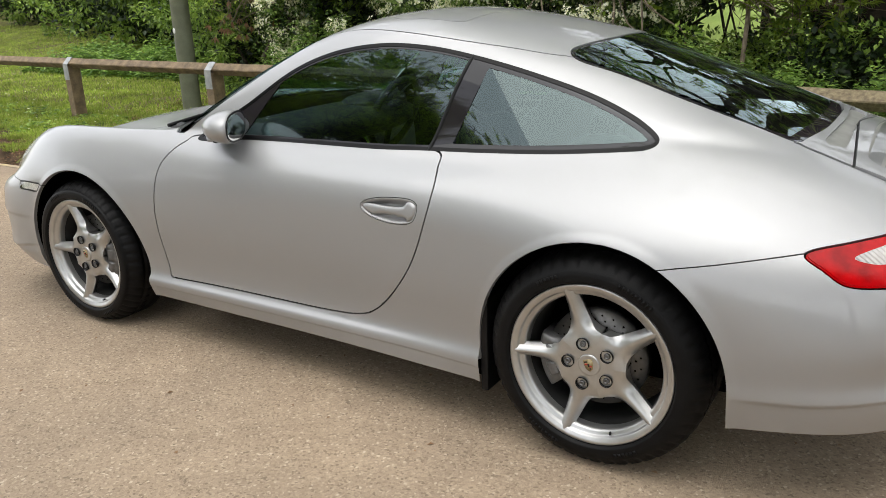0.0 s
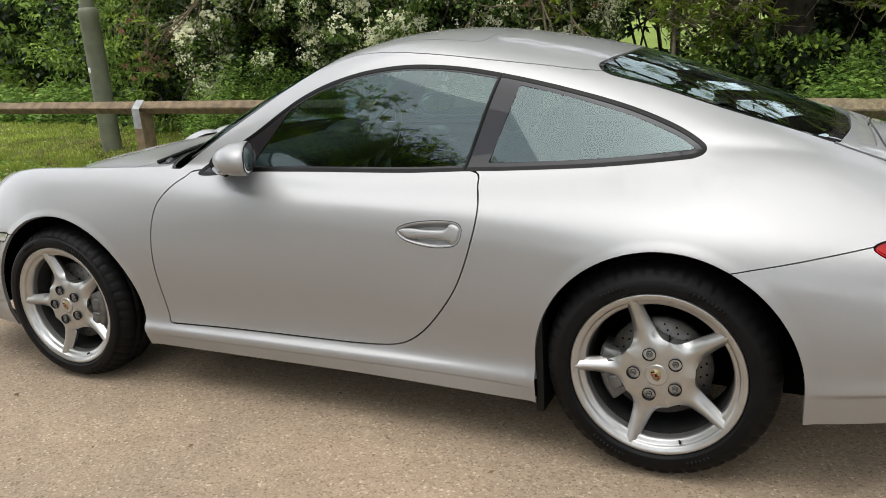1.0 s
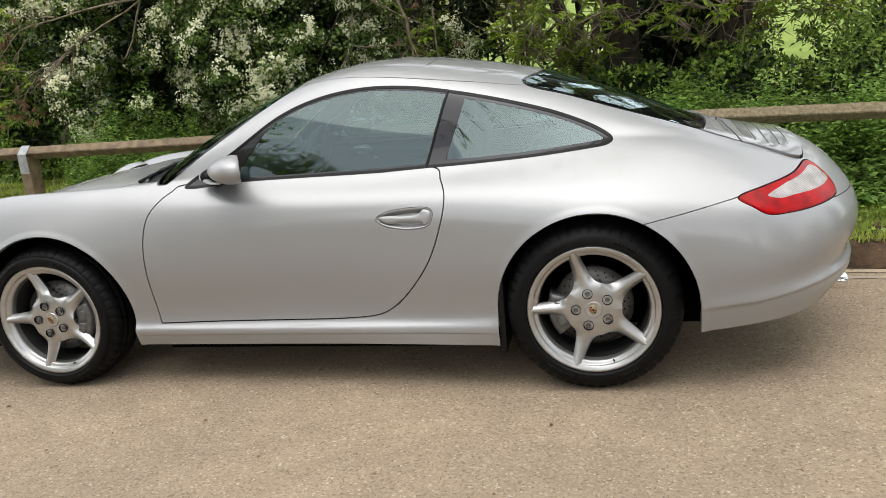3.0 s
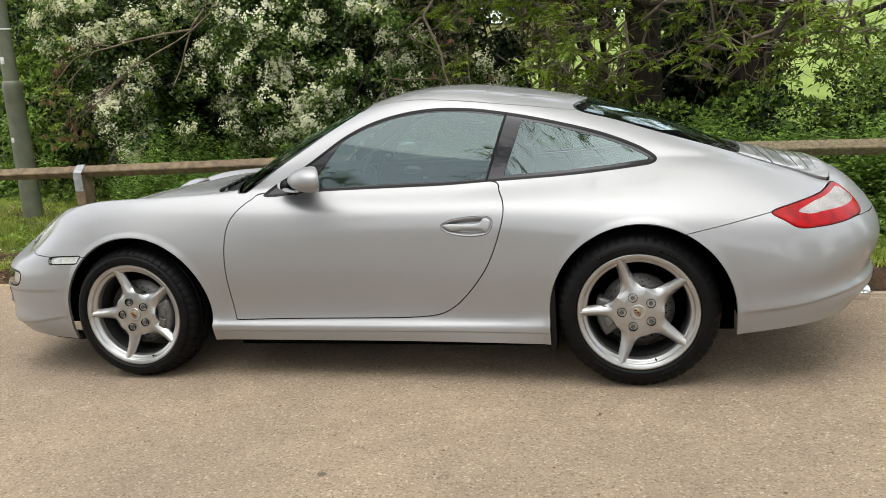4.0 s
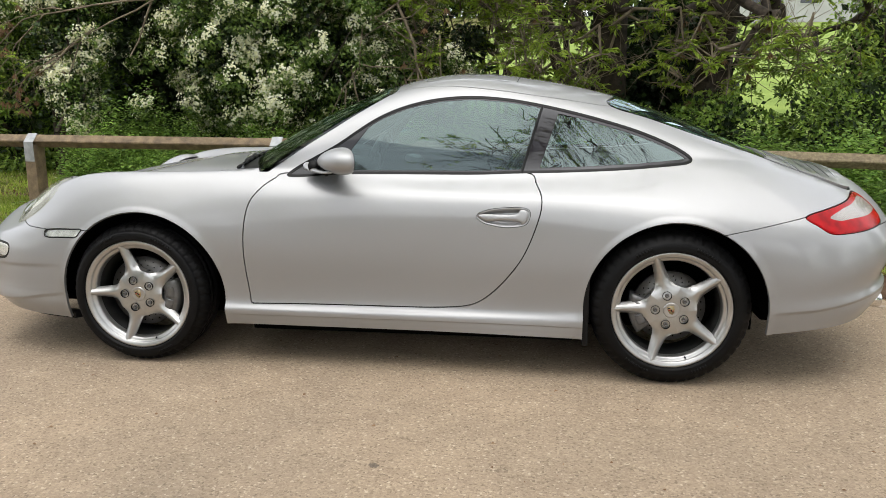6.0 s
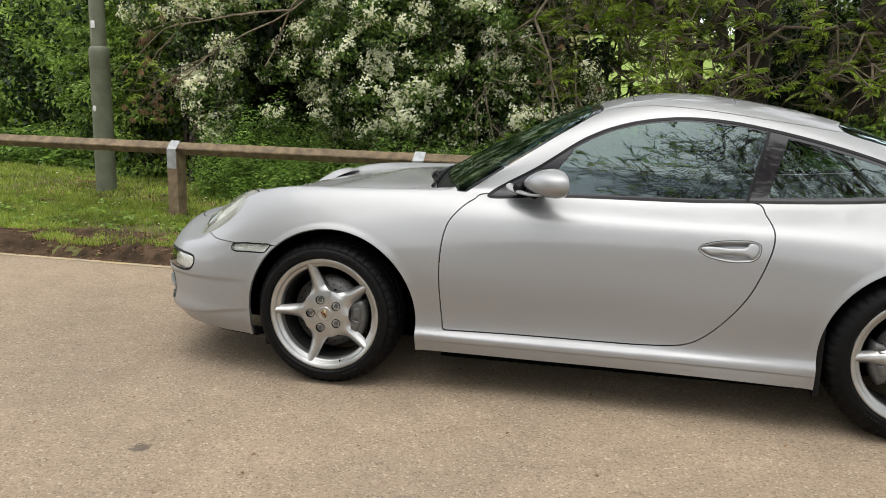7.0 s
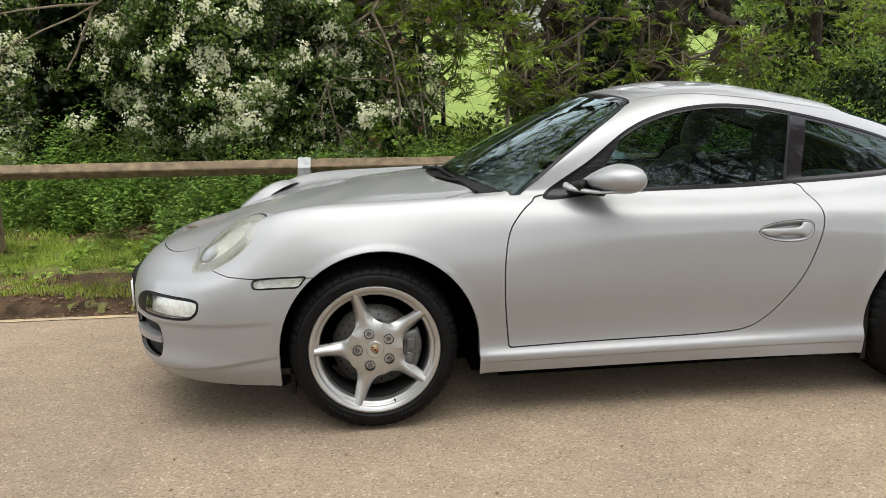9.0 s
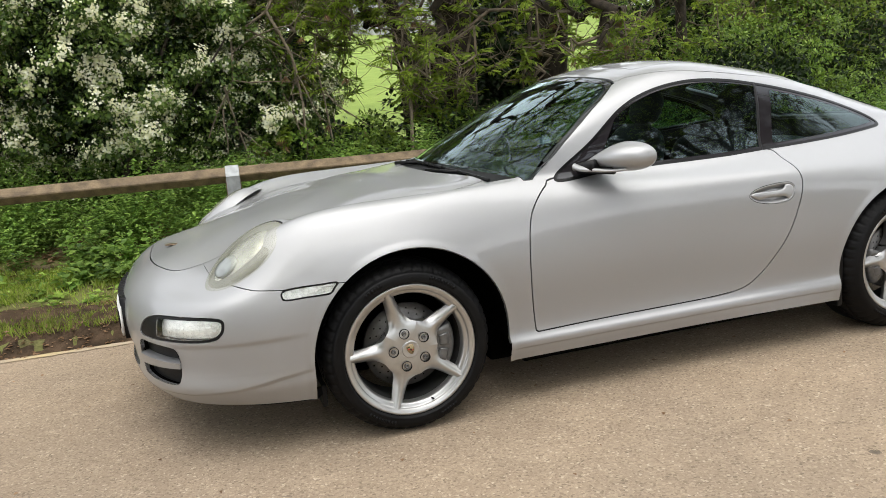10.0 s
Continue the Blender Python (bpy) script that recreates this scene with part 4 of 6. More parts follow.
    for y0, y1, ra, rb, a0, a1 in ((.020, .118, disc_r - .052, disc_r + .022, -30, 30), (.012, .03, disc_r - .040, disc_r + .004, -20, -3), (.012, .03, disc_r - .040, disc_r + .004, 3, 20)):
        rows = []
        for i in range(n + 1):
            a = radians(caliper_dir + a0 + (a1 - a0) * i / n)
            rows.append([b.verts.new((r * math.cos(a), y, r * math.sin(a))) for r, y in ((ra, y0 + .008), (ra + .008, y0), (rb - .012, y0), (rb, y0 + .012), (rb, y1), (ra, y1))])
        for p, q in zip(rows, rows[1:]):
            for k in range(6):
                b.faces.new((p[k], p[(k + 1) % 6], q[(k + 1) % 6], q[k]))
        b.faces.new(rows[0])
        b.faces.new(rows[-1])
    add("brake_caliper", b, CALIPER, label="grey brake caliper")
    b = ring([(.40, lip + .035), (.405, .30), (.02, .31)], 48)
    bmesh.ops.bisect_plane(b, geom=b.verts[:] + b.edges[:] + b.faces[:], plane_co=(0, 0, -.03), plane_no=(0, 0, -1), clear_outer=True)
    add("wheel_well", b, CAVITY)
    return wheel


FZ, RZ = .316, .327
for side in (1, -1):
    make_wheel(-1.175, FZ, -.828, -.842, .323, .215, -36, -8, .159, side)
    make_wheel(1.175, RZ, -.840, -.852, .334, .245, -36, 190, .150, side)

# headlamps: an oval dome with lamp bowls behind it
HL_C, HL_L = Vector((-1.715, -.652, .706)), Vector((.291, -.02, .213)).normalized()
HL_N = (Vector((-.52, -.42, .74)) - HL_L * HL_L.dot(Vector((-.52, -.42, .74)))).normalized()
HL_W = HL_N.cross(HL_L)


def oval(a, b, rise, sink, rows=12, n=56, depth=0.0):
    bm = bmesh.new()
    rings = []
    for j in range(rows + 1):
        f = math.cos(math.pi / 2 * j / rows) if j < rows else 0.0
        h = rise * math.sin(math.pi / 2 * j / rows) - sink
        if j == rows:
            top = bm.verts.new(HL_C + HL_N * (rise - sink - depth))
        else:
            rings.append([bm.verts.new(HL_C + HL_L * (a * f * math.cos(t) * (1 - .0 * math.cos(t))) + HL_W * (b * f * math.sin(t) * (1 + .10 * math.cos(t))) + HL_N * (h - depth)) for t in [2 * math.pi * i / n for i in range(n)]])
    for p, q in zip(rings, rings[1:]):
        for i in range(n):
            bm.faces.new((p[i], p[(i + 1) % n], q[(i + 1) % n], q[i]))
    for i in range(n):
        bm.faces.new((rings[-1][i], rings[-1][(i + 1) % n], top))
    return finish(bm)


def twin(name, build, mat, label="", parent=None):
    """The same part on both sides; the far one mirrored in its mesh."""
    made = []
    for s in (1, -1):
        bm = build()
        if s < 0:
            bmesh.ops.transform(bm, matrix=Matrix.Diagonal((1, -1, 1, 1)), verts=bm.verts)
            bmesh.ops.reverse_faces(bm, faces=bm.faces)
        made.append(part(name, bm, mat, (parent[0 if s > 0 else 1] if parent else car), label))
    return made


def pod():
    """The painted hump that carries the lamp: it falls away from the lens's edge into the wing."""
    bm = bmesh.new()
    rows = []
    for grow, drop in ((1.0, .0150), (1.002, .0120), (1.02, .0125), (1.05, .0165), (1.10, .026), (1.17, .043), (1.28, .074)):
        rows.append([bm.verts.new(HL_C + HL_L * (.188 * grow * math.cos(t)) + HL_W * (.113 * grow * math.sin(t) * (1 + .10 * math.cos(t))) - HL_N * drop) for t in [2 * math.pi * i / 72 for i in range(72)]])
    for p, q in zip(rows, rows[1:]):
        for i in range(72):
            bm.faces.new((p[i], p[(i + 1) % 72], q[(i + 1) % 72], q[i]))
    return finish(bm)


twin("headlamp_pod", pod, PAINT, "silver hump round the headlamp")
heads = twin("headlamp", lambda: oval(.1895, .1140, .0006, .0128), BLACK, "oval headlamp with a hazed lens")
twin("headlamp_lens", lambda: oval(.183, .107, .040, .012), HAZY, "yellowed hazy lens", heads)
twin("headlamp_bezel", lambda: oval(.181, .105, .029, .013), BEZEL, "grey lamp bezel", heads)
twin("headlamp_bowl", lambda: oval(.157, .080, .0365, .014), LAMP_BOWL, "pale lamp bowl", heads)


def projector():
    bm = blob(bmesh.new(), (0, 0, 0), (.052, .042, .012), 2.2, 24, 12)
    m = Matrix((HL_L, HL_W, HL_N)).transposed().to_4x4()
    bmesh.ops.transform(bm, matrix=Matrix.Translation(HL_C - HL_L * .062 + HL_N * .0165) @ m, verts=bm.verts)
    return finish(bm)


twin("projector_lamp", projector, DARK_LENS, "grey projector lamp", heads)


MIRROR = Matrix(((.88, -.47, 0, -.238), (.47, .88, 0, -.808), (0, 0, 1, .926), (0, 0, 0, 1)))      # its x axis leaves the glass


def mirror_shell():
    bm = blob(bmesh.new(), (0, 0, 0), (.082, .128, .062), 2.25, 40, 26)
    for v in bm.verts:
        t = min(1.0, max(0.0, (v.co.x + .082) / .125))            # 0 at the nose, 1 at the glass
        k = .62 + .38 * t ** .6
        v.co.y = v.co.y * k + (1 - k) * .06
        v.co.z = v.co.z * (.60 + .40 * t ** .6)
        v.co.x = min(v.co.x, .043)
        side = min(1.0, max(0.0, v.co.y / .11))                   # it narrows towards the foot
        v.co.z = v.co.z * (1 - .58 * side * side) - .020 * side * side
        if v.co.y > 0:
            v.co.y *= 1 + .42 * side
    bmesh.ops.transform(bm, matrix=MIRROR, verts=bm.verts)
    return finish(bm)


def mirror_foot():
    bm = bmesh.new()
    rod(bm, (-.375, -.69, .885), (-.355, -.775, .900), .022, .026, 14)
    rod(bm, (-.350, -.69, .875), (-.29, -.81, .880), .014, .018, 14)
    return finish(bm)


mirrors = twin("door_mirror", mirror_shell, PAINT, "silver door mirror housing")
twin("mirror_foot", mirror_foot, BLACK, "black mirror foot", mirrors)
def mirror_glass():
    bm = blob(bmesh.new(), (.0435, 0, 0), (.003, .104, .048), 2.4, 28, 16)
    bmesh.ops.transform(bm, matrix=MIRROR, verts=bm.verts)
    return finish(bm)


def mirror_edge():
    bm = blob(bmesh.new(), (.042, 0, 0), (.004, .112, .054), 2.4, 28, 16)
    bmesh.ops.transform(bm, matrix=MIRROR, verts=bm.verts)
    return finish(bm)


def mirror_arm():
    """The arm: a flat silver fin that sweeps out under the housing from its root on the door's corner."""
    bm = bmesh.new()
    path = smooth_line([(-.405, -.705, .888), (-.388, -.740, .882), (-.350, -.780, .878), (-.300, -.825, .876), (-.262, -.858, .880)], False, 6)
    rows = []
    for i, p in enumerate(path):
        f = i / (len(path) - 1)
        tall, wide = .009 * (1 - f) ** 2 + .006, .034 - .012 * f
        rows.append([bm.verts.new((p[0] + wide * .5 * math.cos(a), p[1] + wide * .5 * math.cos(a) * .6, p[2] + tall * math.sin(a) + tall * .5)) for a in [2 * math.pi * k / 12 for k in range(12)]])
    for p, q in zip(rows, rows[1:]):
        for k in range(12):
            bm.faces.new((p[k], p[(k + 1) % 12], q[(k + 1) % 12], q[k]))
    bm.faces.new(rows[0])
    bm.faces.new(rows[-1][::-1])
    return finish(bm)


twin("mirror_arm", mirror_arm, PAINT, "silver lower arm", mirrors)
twin("mirror_edge", mirror_edge, BLACK, "black rim round the mirror glass", mirrors)
twin("mirror_glass", mirror_glass, CHROME, "mirror glass", mirrors)

# wipers
for yc in (.12, -.38):
    b = bmesh.new()
    pts = [(-.80 + .10 * abs(yc + (.26 - .52 * k / 6)) ** 1.5, yc + (.26 - .52 * k / 6), .904 - .055 * abs(yc + (.26 - .52 * k / 6)) ** 1.5) for k in range(7)]
    for p, q in zip(pts, pts[1:]):
        rod(b, p, q, .008, .008, 6)
    w = part("wiper", finish(b), BLACK, car, "black wiper blade at rest")
    b = bmesh.new()
    rod(b, (-.845, yc + .22, .888), pts[3], .011, .007, 8)
    part("wiper_arm", finish(b), BLACK, w)

# number plate, badge, exhaust, flaps, floor
b = bmesh.new()
for k in range(12):
    y0, y1 = -.26 + .52 * k / 12, -.26 + .52 * (k + 1) / 12
    block(b, (-2.196 + .30 * (((y0 + y1) / 2) ** 2), y0, .385), (-2.186 + .30 * (((y0 + y1) / 2) ** 2), y1, .497))
plate = part("number_plate", finish(b), PLATE_WHITE, car, "white number plate with dark bars")
for k in range(7):
    y = -.20 + .066 * k + (.02 if k > 3 else 0)
    b = block(bmesh.new(), (-2.1985 + .30 * y * y, y - .02, .405), (-2.195 + .30 * y * y, y + .02, .477))
    part("plate_bar", b, BLACK, plate)
b = bmesh.new()
for k in range(12):
    y0, y1 = -.27 + .54 * k / 12, -.27 + .54 * (k + 1) / 12
    block(b, (-2.186 + .30 * (((y0 + y1) / 2) ** 2), y0, .375), (-2.15 + .30 * (((y0 + y1) / 2) ** 2), y1, .535))
part("plate_holder", finish(b), BLACK, car, "black plate holder")
part("bonnet_badge", blob(bmesh.new(), (-1.955, 0, .679), (.026, .020, .004), 2.6), BADGE, car, "small gold shield badge")
for yy in (-.47, -.40, .40, .47):
    b = ring([(.030, -.09), (.034, -.085), (.034, .09), (.030, .088), (.030, -.06)], 24)
    o = part("exhaust_tip", finish(b), CHROME, car, "chrome exhaust tip")
    o.matrix_basis = pose(2.055, yy, .305, 0, 0, 90)
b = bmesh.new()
# The wide low blocks are added to deepen the shade under the sills.
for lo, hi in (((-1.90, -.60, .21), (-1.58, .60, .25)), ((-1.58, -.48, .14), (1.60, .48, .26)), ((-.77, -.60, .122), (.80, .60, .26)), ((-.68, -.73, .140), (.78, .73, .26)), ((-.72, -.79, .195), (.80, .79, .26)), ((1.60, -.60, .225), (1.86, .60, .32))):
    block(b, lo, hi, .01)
part("underbody", finish(b), CAVITY, car, "black underbody panel, set low to darken the road")


def chin(flip):
    """Black lip under the front bumper."""
    bm = bmesh.new()
    rows = []
    line = smooth_line([(-2.075, -.02, .196), (-2.035, -.36, .196), (-1.915, -.615, .198), (-1.72, -.742, .195), (-1.525, -.778, .192)], False, 8)
    for i, p in enumerate(line):
        drop = .006 + .014 * i / (len(line) - 1)
        inn = np.array([.55, .83, 0]) if i > 12 else np.array([1.0, .15, 0])
        rows.append([bm.verts.new(tuple((q[0], q[1] * (-1 if flip else 1), q[2]))) for q in (p + [0, 0, .012], p - [0, 0, drop], p - [0, 0, drop] + inn * .05, p + inn * .05 + [0, 0, .012])])
    for a, c in zip(rows, rows[1:]):
        for k in range(4):
            bm.faces.new((a[k], a[(k + 1) % 4], c[(k + 1) % 4], c[k]))
    bm.faces.new(rows[0])
    bm.faces.new(rows[-1])
    return finish(bm)


for flip in (False, True):
    s = 1 if flip else -1
    part("chin_lip", chin(flip), BLACK, car, "black lip under the front bumper", smooth=False)
    b = block(bmesh.new(), (-1.500, min(s * .735, s * .55), .120), (-1.480, max(s * .735, s * .55), .205), .005)
    part("wheel_flap", b, BLACK, car, "black rubber air flap ahead of the front wheel", smooth=False)
    b = block(bmesh.new(), (.812, min(s * .835, s * .60), .152), (.838, max(s * .835, s * .60), .46), .006)
    part("stone_guard", b, BLACK, car, "black stone guard ahead of the rear wheel", smooth=False)

# cabin
b = bmesh.new()
blob(b, (-.48, 0, .79), (.20, .62, .075), 3.2)
blob(b, (-.44, .36, .855), (.11, .20, .05), 2.6)
part("dashboard", finish(b), LEATHER, car, "black dashboard")
wheel_b = bmesh.new()
n, m = 40, 10
rows = []
for i in range(n):
    a = 2 * math.pi * i / n
    rows.append([wheel_b.verts.new(((.018 * math.sin(2 * math.pi * j / m)), (.180 + .015 * math.cos(2 * math.pi * j / m)) * math.cos(a), (.180 + .015 * math.cos(2 * math.pi * j / m)) * math.sin(a))) for j in range(m)])
for i in range(n):
    for j in range(m):
        wheel_b.faces.new((rows[i][j], rows[(i + 1) % n][j], rows[(i + 1) % n][(j + 1) % m], rows[i][(j + 1) % m]))
for a in (-15, 195, 270):
    rod(wheel_b, (-.02, 0, 0), (0, .175 * math.cos(radians(a)), .175 * math.sin(radians(a))), .02, .014, 8)
blob(wheel_b, (-.01, 0, 0), (.035, .07, .07), 2.4, 16, 10)
o = part("steering_wheel", finish(wheel_b), LEATHER, car, "black three-spoke steering wheel")
o.matrix_basis = pose(-.33, .37, .80, 0, 22, 0)


def seat(y):
    s = part("seat", finish(blob(bmesh.new(), (.12, y, .46), (.27, .24, .10), 3.2)), LEATHER, car, "black leather front seat")
    b = blob(bmesh.new(), (0, 0, .26), (.09, .24, .33), 3.4)
    blob(b, (-.02, .19, .24), (.10, .05, .26), 2.6)
    blob(b, (-.02, -.19, .24), (.10, .05, .26), 2.6)
    o = part("backrest", finish(b), LEATHER, s)
    o.matrix_basis = pose(.40, y, .40, 0, 20, 0)
    o = part("headrest", finish(blob(bmesh.new(), (0, 0, .69), (.055, .12, .10), 2.8)), LEATHER, s)
    o.matrix_basis = pose(.40, y, .40, 0, 20, 0)


seat(.37)
seat(-.37)
for y in (-.30, .30):
    part("rear_seat", finish(blob(bmesh.new(), (.98, y, .62), (.14, .24, .26), 3.2)), LEATHER, car, "small rear seat")
for s in (-1, 1):
    b = bmesh.new()
    blob(b, (-.145, s * .665, .806), (.058, .012, .026), 2.4)
    rod(b, (-.19, s * .65, .822), (-.10, s * .645, .806), .010, .006, 10)
    part("door_pull", finish(b), ALLOY, car, "bright inner door handle")
    b = block(bmesh.new(), (-.082, min(s * .655, s * .675), .750), (-.050, max(s * .655, s * .675), .762), .003)
    part("window_switch", b, ALLOY, car, "small bright window switch", smooth=False)
part("interior_mirror", finish(blob(bmesh.new(), (-.17, 0, 1.15), (.02, .11, .03), 2.6)), BLACK, car, "interior mirror")

GLOSS_BLACK.node_tree.nodes["Principled BSDF"].inputs["Specular IOR Level"].default_value = 0.14
BLACK.node_tree.nodes["Principled BSDF"].inputs["Specular IOR Level"].default_value = 0.2

# ---- the place: road, verge, fence, hedge, trees ----
rng = np.random.default_rng(7)


def edge_y(x):
    """Where the asphalt ends, beyond the car."""
    a, b, k = .905 - .085 * np.asarray(x, float), 1.115, 14.0
    m = np.minimum(a, b)
    return m - np.log(np.exp(-k * (a - m)) + np.exp(-k * (b - m))) / k + .03


def lumps(x, y, f=1.0):
    return (np.sin(1.7 * f * x + 1.3) * np.sin(2.1 * f * y + .4) + .6 * np.sin(4.3 * f * x - 1.1 * f * y) + .4 * np.sin(7.9 * f * y + 3.1 * f * x + 2.0)) / 2


def ground_z(x, y):
    x, y = np.asarray(x, float), np.asarray(y, float)
    d = y - edge_y(x)
    s = np.clip(d / .10, 0, 1)
    z = .045 * s * s * (3 - 2 * s) + .078 * np.clip(d, 0, 2.4) + np.where(d > .05, .018 * lumps(x, y, 2.2), 0)
    z = z + .11 * np.clip(d - 5.5, 0, 60)
    near = -6.3 - y
    z = np.where(d < 0, -.03, z)
    s = np.clip(near / .15, 0, 1)
    return np.where(near > 0, .09 * s + .05 * np.clip(near, 0, 20), z)


def leafy(name, colors, rough=.45, through=.35, gloss=.3, drift=.38):
    """Foliage: each leaf takes its own tone; some light passes through it."""
    m = bpy.data.materials.new(name)
    m.use_nodes = True
    n, l = m.node_tree.nodes, m.node_tree.links
    b = n["Principled BSDF"]
    b.inputs["Roughness"].default_value = rough
    b.inputs["Specular IOR Level"].default_value = gloss
    geo = n.new("ShaderNodeNewGeometry")
    ramp = n.new("ShaderNodeValToRGB")
    el = ramp.color_ramp.elements
    while len(el) < len(colors):
        el.new(.5)
    for i, c in enumerate(colors):
        el[i].position, el[i].color = i / (len(colors) - 1), (*c, 1)
    l.new(geo.outputs["Random Per Island"], ramp.inputs["Fac"])
    co, tone, span, shade = n.new("ShaderNodeTexCoord"), n.new("ShaderNodeTexNoise"), n.new("ShaderNodeMapRange"), n.new("ShaderNodeVectorMath")
    tone.inputs["Scale"].default_value, tone.inputs["Detail"].default_value = 2.6, 4
    l.new(co.outputs["Object"], tone.inputs["Vector"])
    span.inputs["From Min"].default_value, span.inputs["From Max"].default_value = .3, .7
    span.inputs["To Min"].default_value, span.inputs["To Max"].default_value = 1 - drift, 1 + drift
    l.new(tone.outputs["Fac"], span.inputs["Value"])
    shade.operation = 'SCALE'
    l.new(ramp.outputs["Color"], shade.inputs[0])
    l.new(span.outputs[0], shade.inputs["Scale"])
    l.new(shade.outputs[0], b.inputs["Base Color"])
    tr, mix = n.new("ShaderNodeBsdfTranslucent"), n.new("ShaderNodeMixShader")
    mix.inputs[0].default_value = through
    l.new(shade.outputs[0], tr.inputs["Color"])
    l.new(b.outputs[0], mix.inputs[1])
    l.new(tr.outputs[0], mix.inputs[2])
    l.new(mix.outputs[0], n["Material Output"].inputs["Surface"])
    return m


def asphalt():
    """Worn road: pale sandy chippings in grey binder, patches, a few dark spots."""
    m = bpy.data.materials.new("worn_asphalt")
    m.use_nodes = True
    n, l = m.node_tree.nodes, m.node_tree.links
    b = n["Principled BSDF"]
    b.inputs["Roughness"].default_value = .88
    b.inputs["Specular IOR Level"].default_value = .3
    co = n.new("ShaderNodeTexCoord")
    def noise_node(scale, detail=4, rough=.6):
        t = n.new("ShaderNodeTexNoise")
        t.inputs["Scale"].default_value, t.inputs["Detail"].default_value, t.inputs["Roughness"].default_value = scale, detail, rough
        l.new(co.outputs["Object"], t.inputs["Vector"])
        return t
    def ramp_node(src, stops):
        r = n.new("ShaderNodeValToRGB")
        el = r.color_ramp.elements
        while len(el) < len(stops):
            el.new(.5)
        for i, (p, c) in enumerate(stops):
            el[i].position, el[i].color = p, (*c, 1)
        l.new(src, r.inputs["Fac"])
        return r.outputs["Color"]
    def mix_node(kind, fac, a, c):
        x = n.new("ShaderNodeMix")
        x.data_type, x.blend_type = 'RGBA', kind
        if isinstance(fac, float):
            x.inputs["Factor"].default_value = fac
        else:
            l.new(fac, x.inputs["Factor"])
        l.new(a, x.inputs["A"])
        l.new(c, x.inputs["B"])
        return x.outputs["Result"]
    vor = n.new("ShaderNodeTexVoronoi")
    vor.inputs["Scale"].default_value = 135
    l.new(co.outputs["Object"], vor.inputs["Vector"])
    sep = n.new("ShaderNodeSeparateColor")
    l.new(vor.outputs["Color"], sep.inputs["Color"])
    stones = ramp_node(sep.outputs[0], [(0, (.11, .09, .072)), (.13, (.24, .20, .16)), (.45, (.29, .242, .194)), (.80, (.335, .282, .226)), (.95, (.39, .335, .27)), (1, (.56, .51, .44))])
    fine = ramp_node(noise_node(240, 3).outputs["Fac"], [(.3, (.245, .203, .162)), (.7, (.38, .322, .258))])
    col = mix_node('MIX', .36, stones, fine)
    mid = ramp_node(noise_node(5.5, 6, .7).outputs["Fac"], [(.30, (.86, .85, .84)), (.70, (1.06, 1.06, 1.05))])
    col = mix_node('MULTIPLY', 1.0, col, mid)
    wide = ramp_node(noise_node(.55, 5, .6).outputs["Fac"], [(.35, (.84, .81, .77)), (.65, (1.09, 1.03, .95))])
    col = mix_node('MULTIPLY', 1.0, col, wide)
    spots = ramp_node(noise_node(14, 5, .75).outputs["Fac"], [(.665, (0, 0, 0)), (.735, (1, 1, 1))])
    dark = n.new("ShaderNodeRGB")
    dark.outputs[0].default_value = (.07, .06, .05, 1)
    half = n.new("ShaderNodeMath")
    half.operation = 'MULTIPLY'
    half.inputs[1].default_value = .45
    l.new(spots, half.inputs[0])
    col = mix_node('MIX', half.outputs[0], col, dark.outputs[0])
    # two oily drips by the wheel tracks
    for px, py, r in ((-1.57, -1.62, .10), (.09, -1.71, .05)):
        d = n.new("ShaderNodeVectorMath")
        d.operation = 'DISTANCE'
        d.inputs[1].default_value = (px, py, 0)
        l.new(co.outputs["Object"], d.inputs[0])
        w = n.new("ShaderNodeMath")
        w.operation = 'MULTIPLY_ADD'
        w.inputs[1].default_value = -1.0 / r
        w.inputs[2].default_value = .62
        l.new(d.outputs["Value"], w.inputs[0])
        a = n.new("ShaderNodeMath")
        a.operation = 'ADD'
        l.new(w.outputs[0], a.inputs[0])
        l.new(noise_node(52, 5, .7).outputs["Fac"], a.inputs[1])
        f = ramp_node(a.outputs[0], [(.76, (0, 0, 0)), (.84, (.75, .75, .75))])
        col = mix_node('MIX', f, col, dark.outputs[0])
    warm = n.new("ShaderNodeRGB")
    warm.outputs[0].default_value = (1.07, 1.035, .985, 1)
    col = mix_node('MULTIPLY', 1.0, col, warm.outputs[0])
    l.new(col, b.inputs["Base Color"])
    add = n.new("ShaderNodeMath")
    l.new(sep.outputs[1], add.inputs[0])
    l.new(noise_node(300, 2).outputs["Fac"], add.inputs[1])
    bp = n.new("ShaderNodeBump")
    bp.inputs["Strength"].default_value, bp.inputs["Distance"].default_value = .8, .004
    l.new(add.outputs[0], bp.inputs["Height"])
    l.new(bp.outputs["Normal"], b.inputs["Normal"])
    return m


ASPHALT = asphalt()
SOIL = material("verge_soil_and_turf", (.13, .145, .042), .95, color2=(.085, .068, .040), scale=2.6, bump=.9, bump_scale=45, fine=.7, fine_scale=70)
EARTH = material("bare_dark_earth", (.085, .056, .036), .95, color2=(.032, .023, .015), scale=9, bump=1.0, bump_scale=60, fine=.6, fine_scale=120)
YELLOW = material("worn_yellow_paint", (.42, .325, .17), .8, color2=(.31, .255, .20), scale=4.5, bump=.3, bump_scale=150, fine=.5)
TIMBER = material("weathered_timber", (.195, .140, .080), .8, color2=(.10, .072, .043), scale=14, bump=.5, bump_scale=120, fine=.7, fine_scale=90)
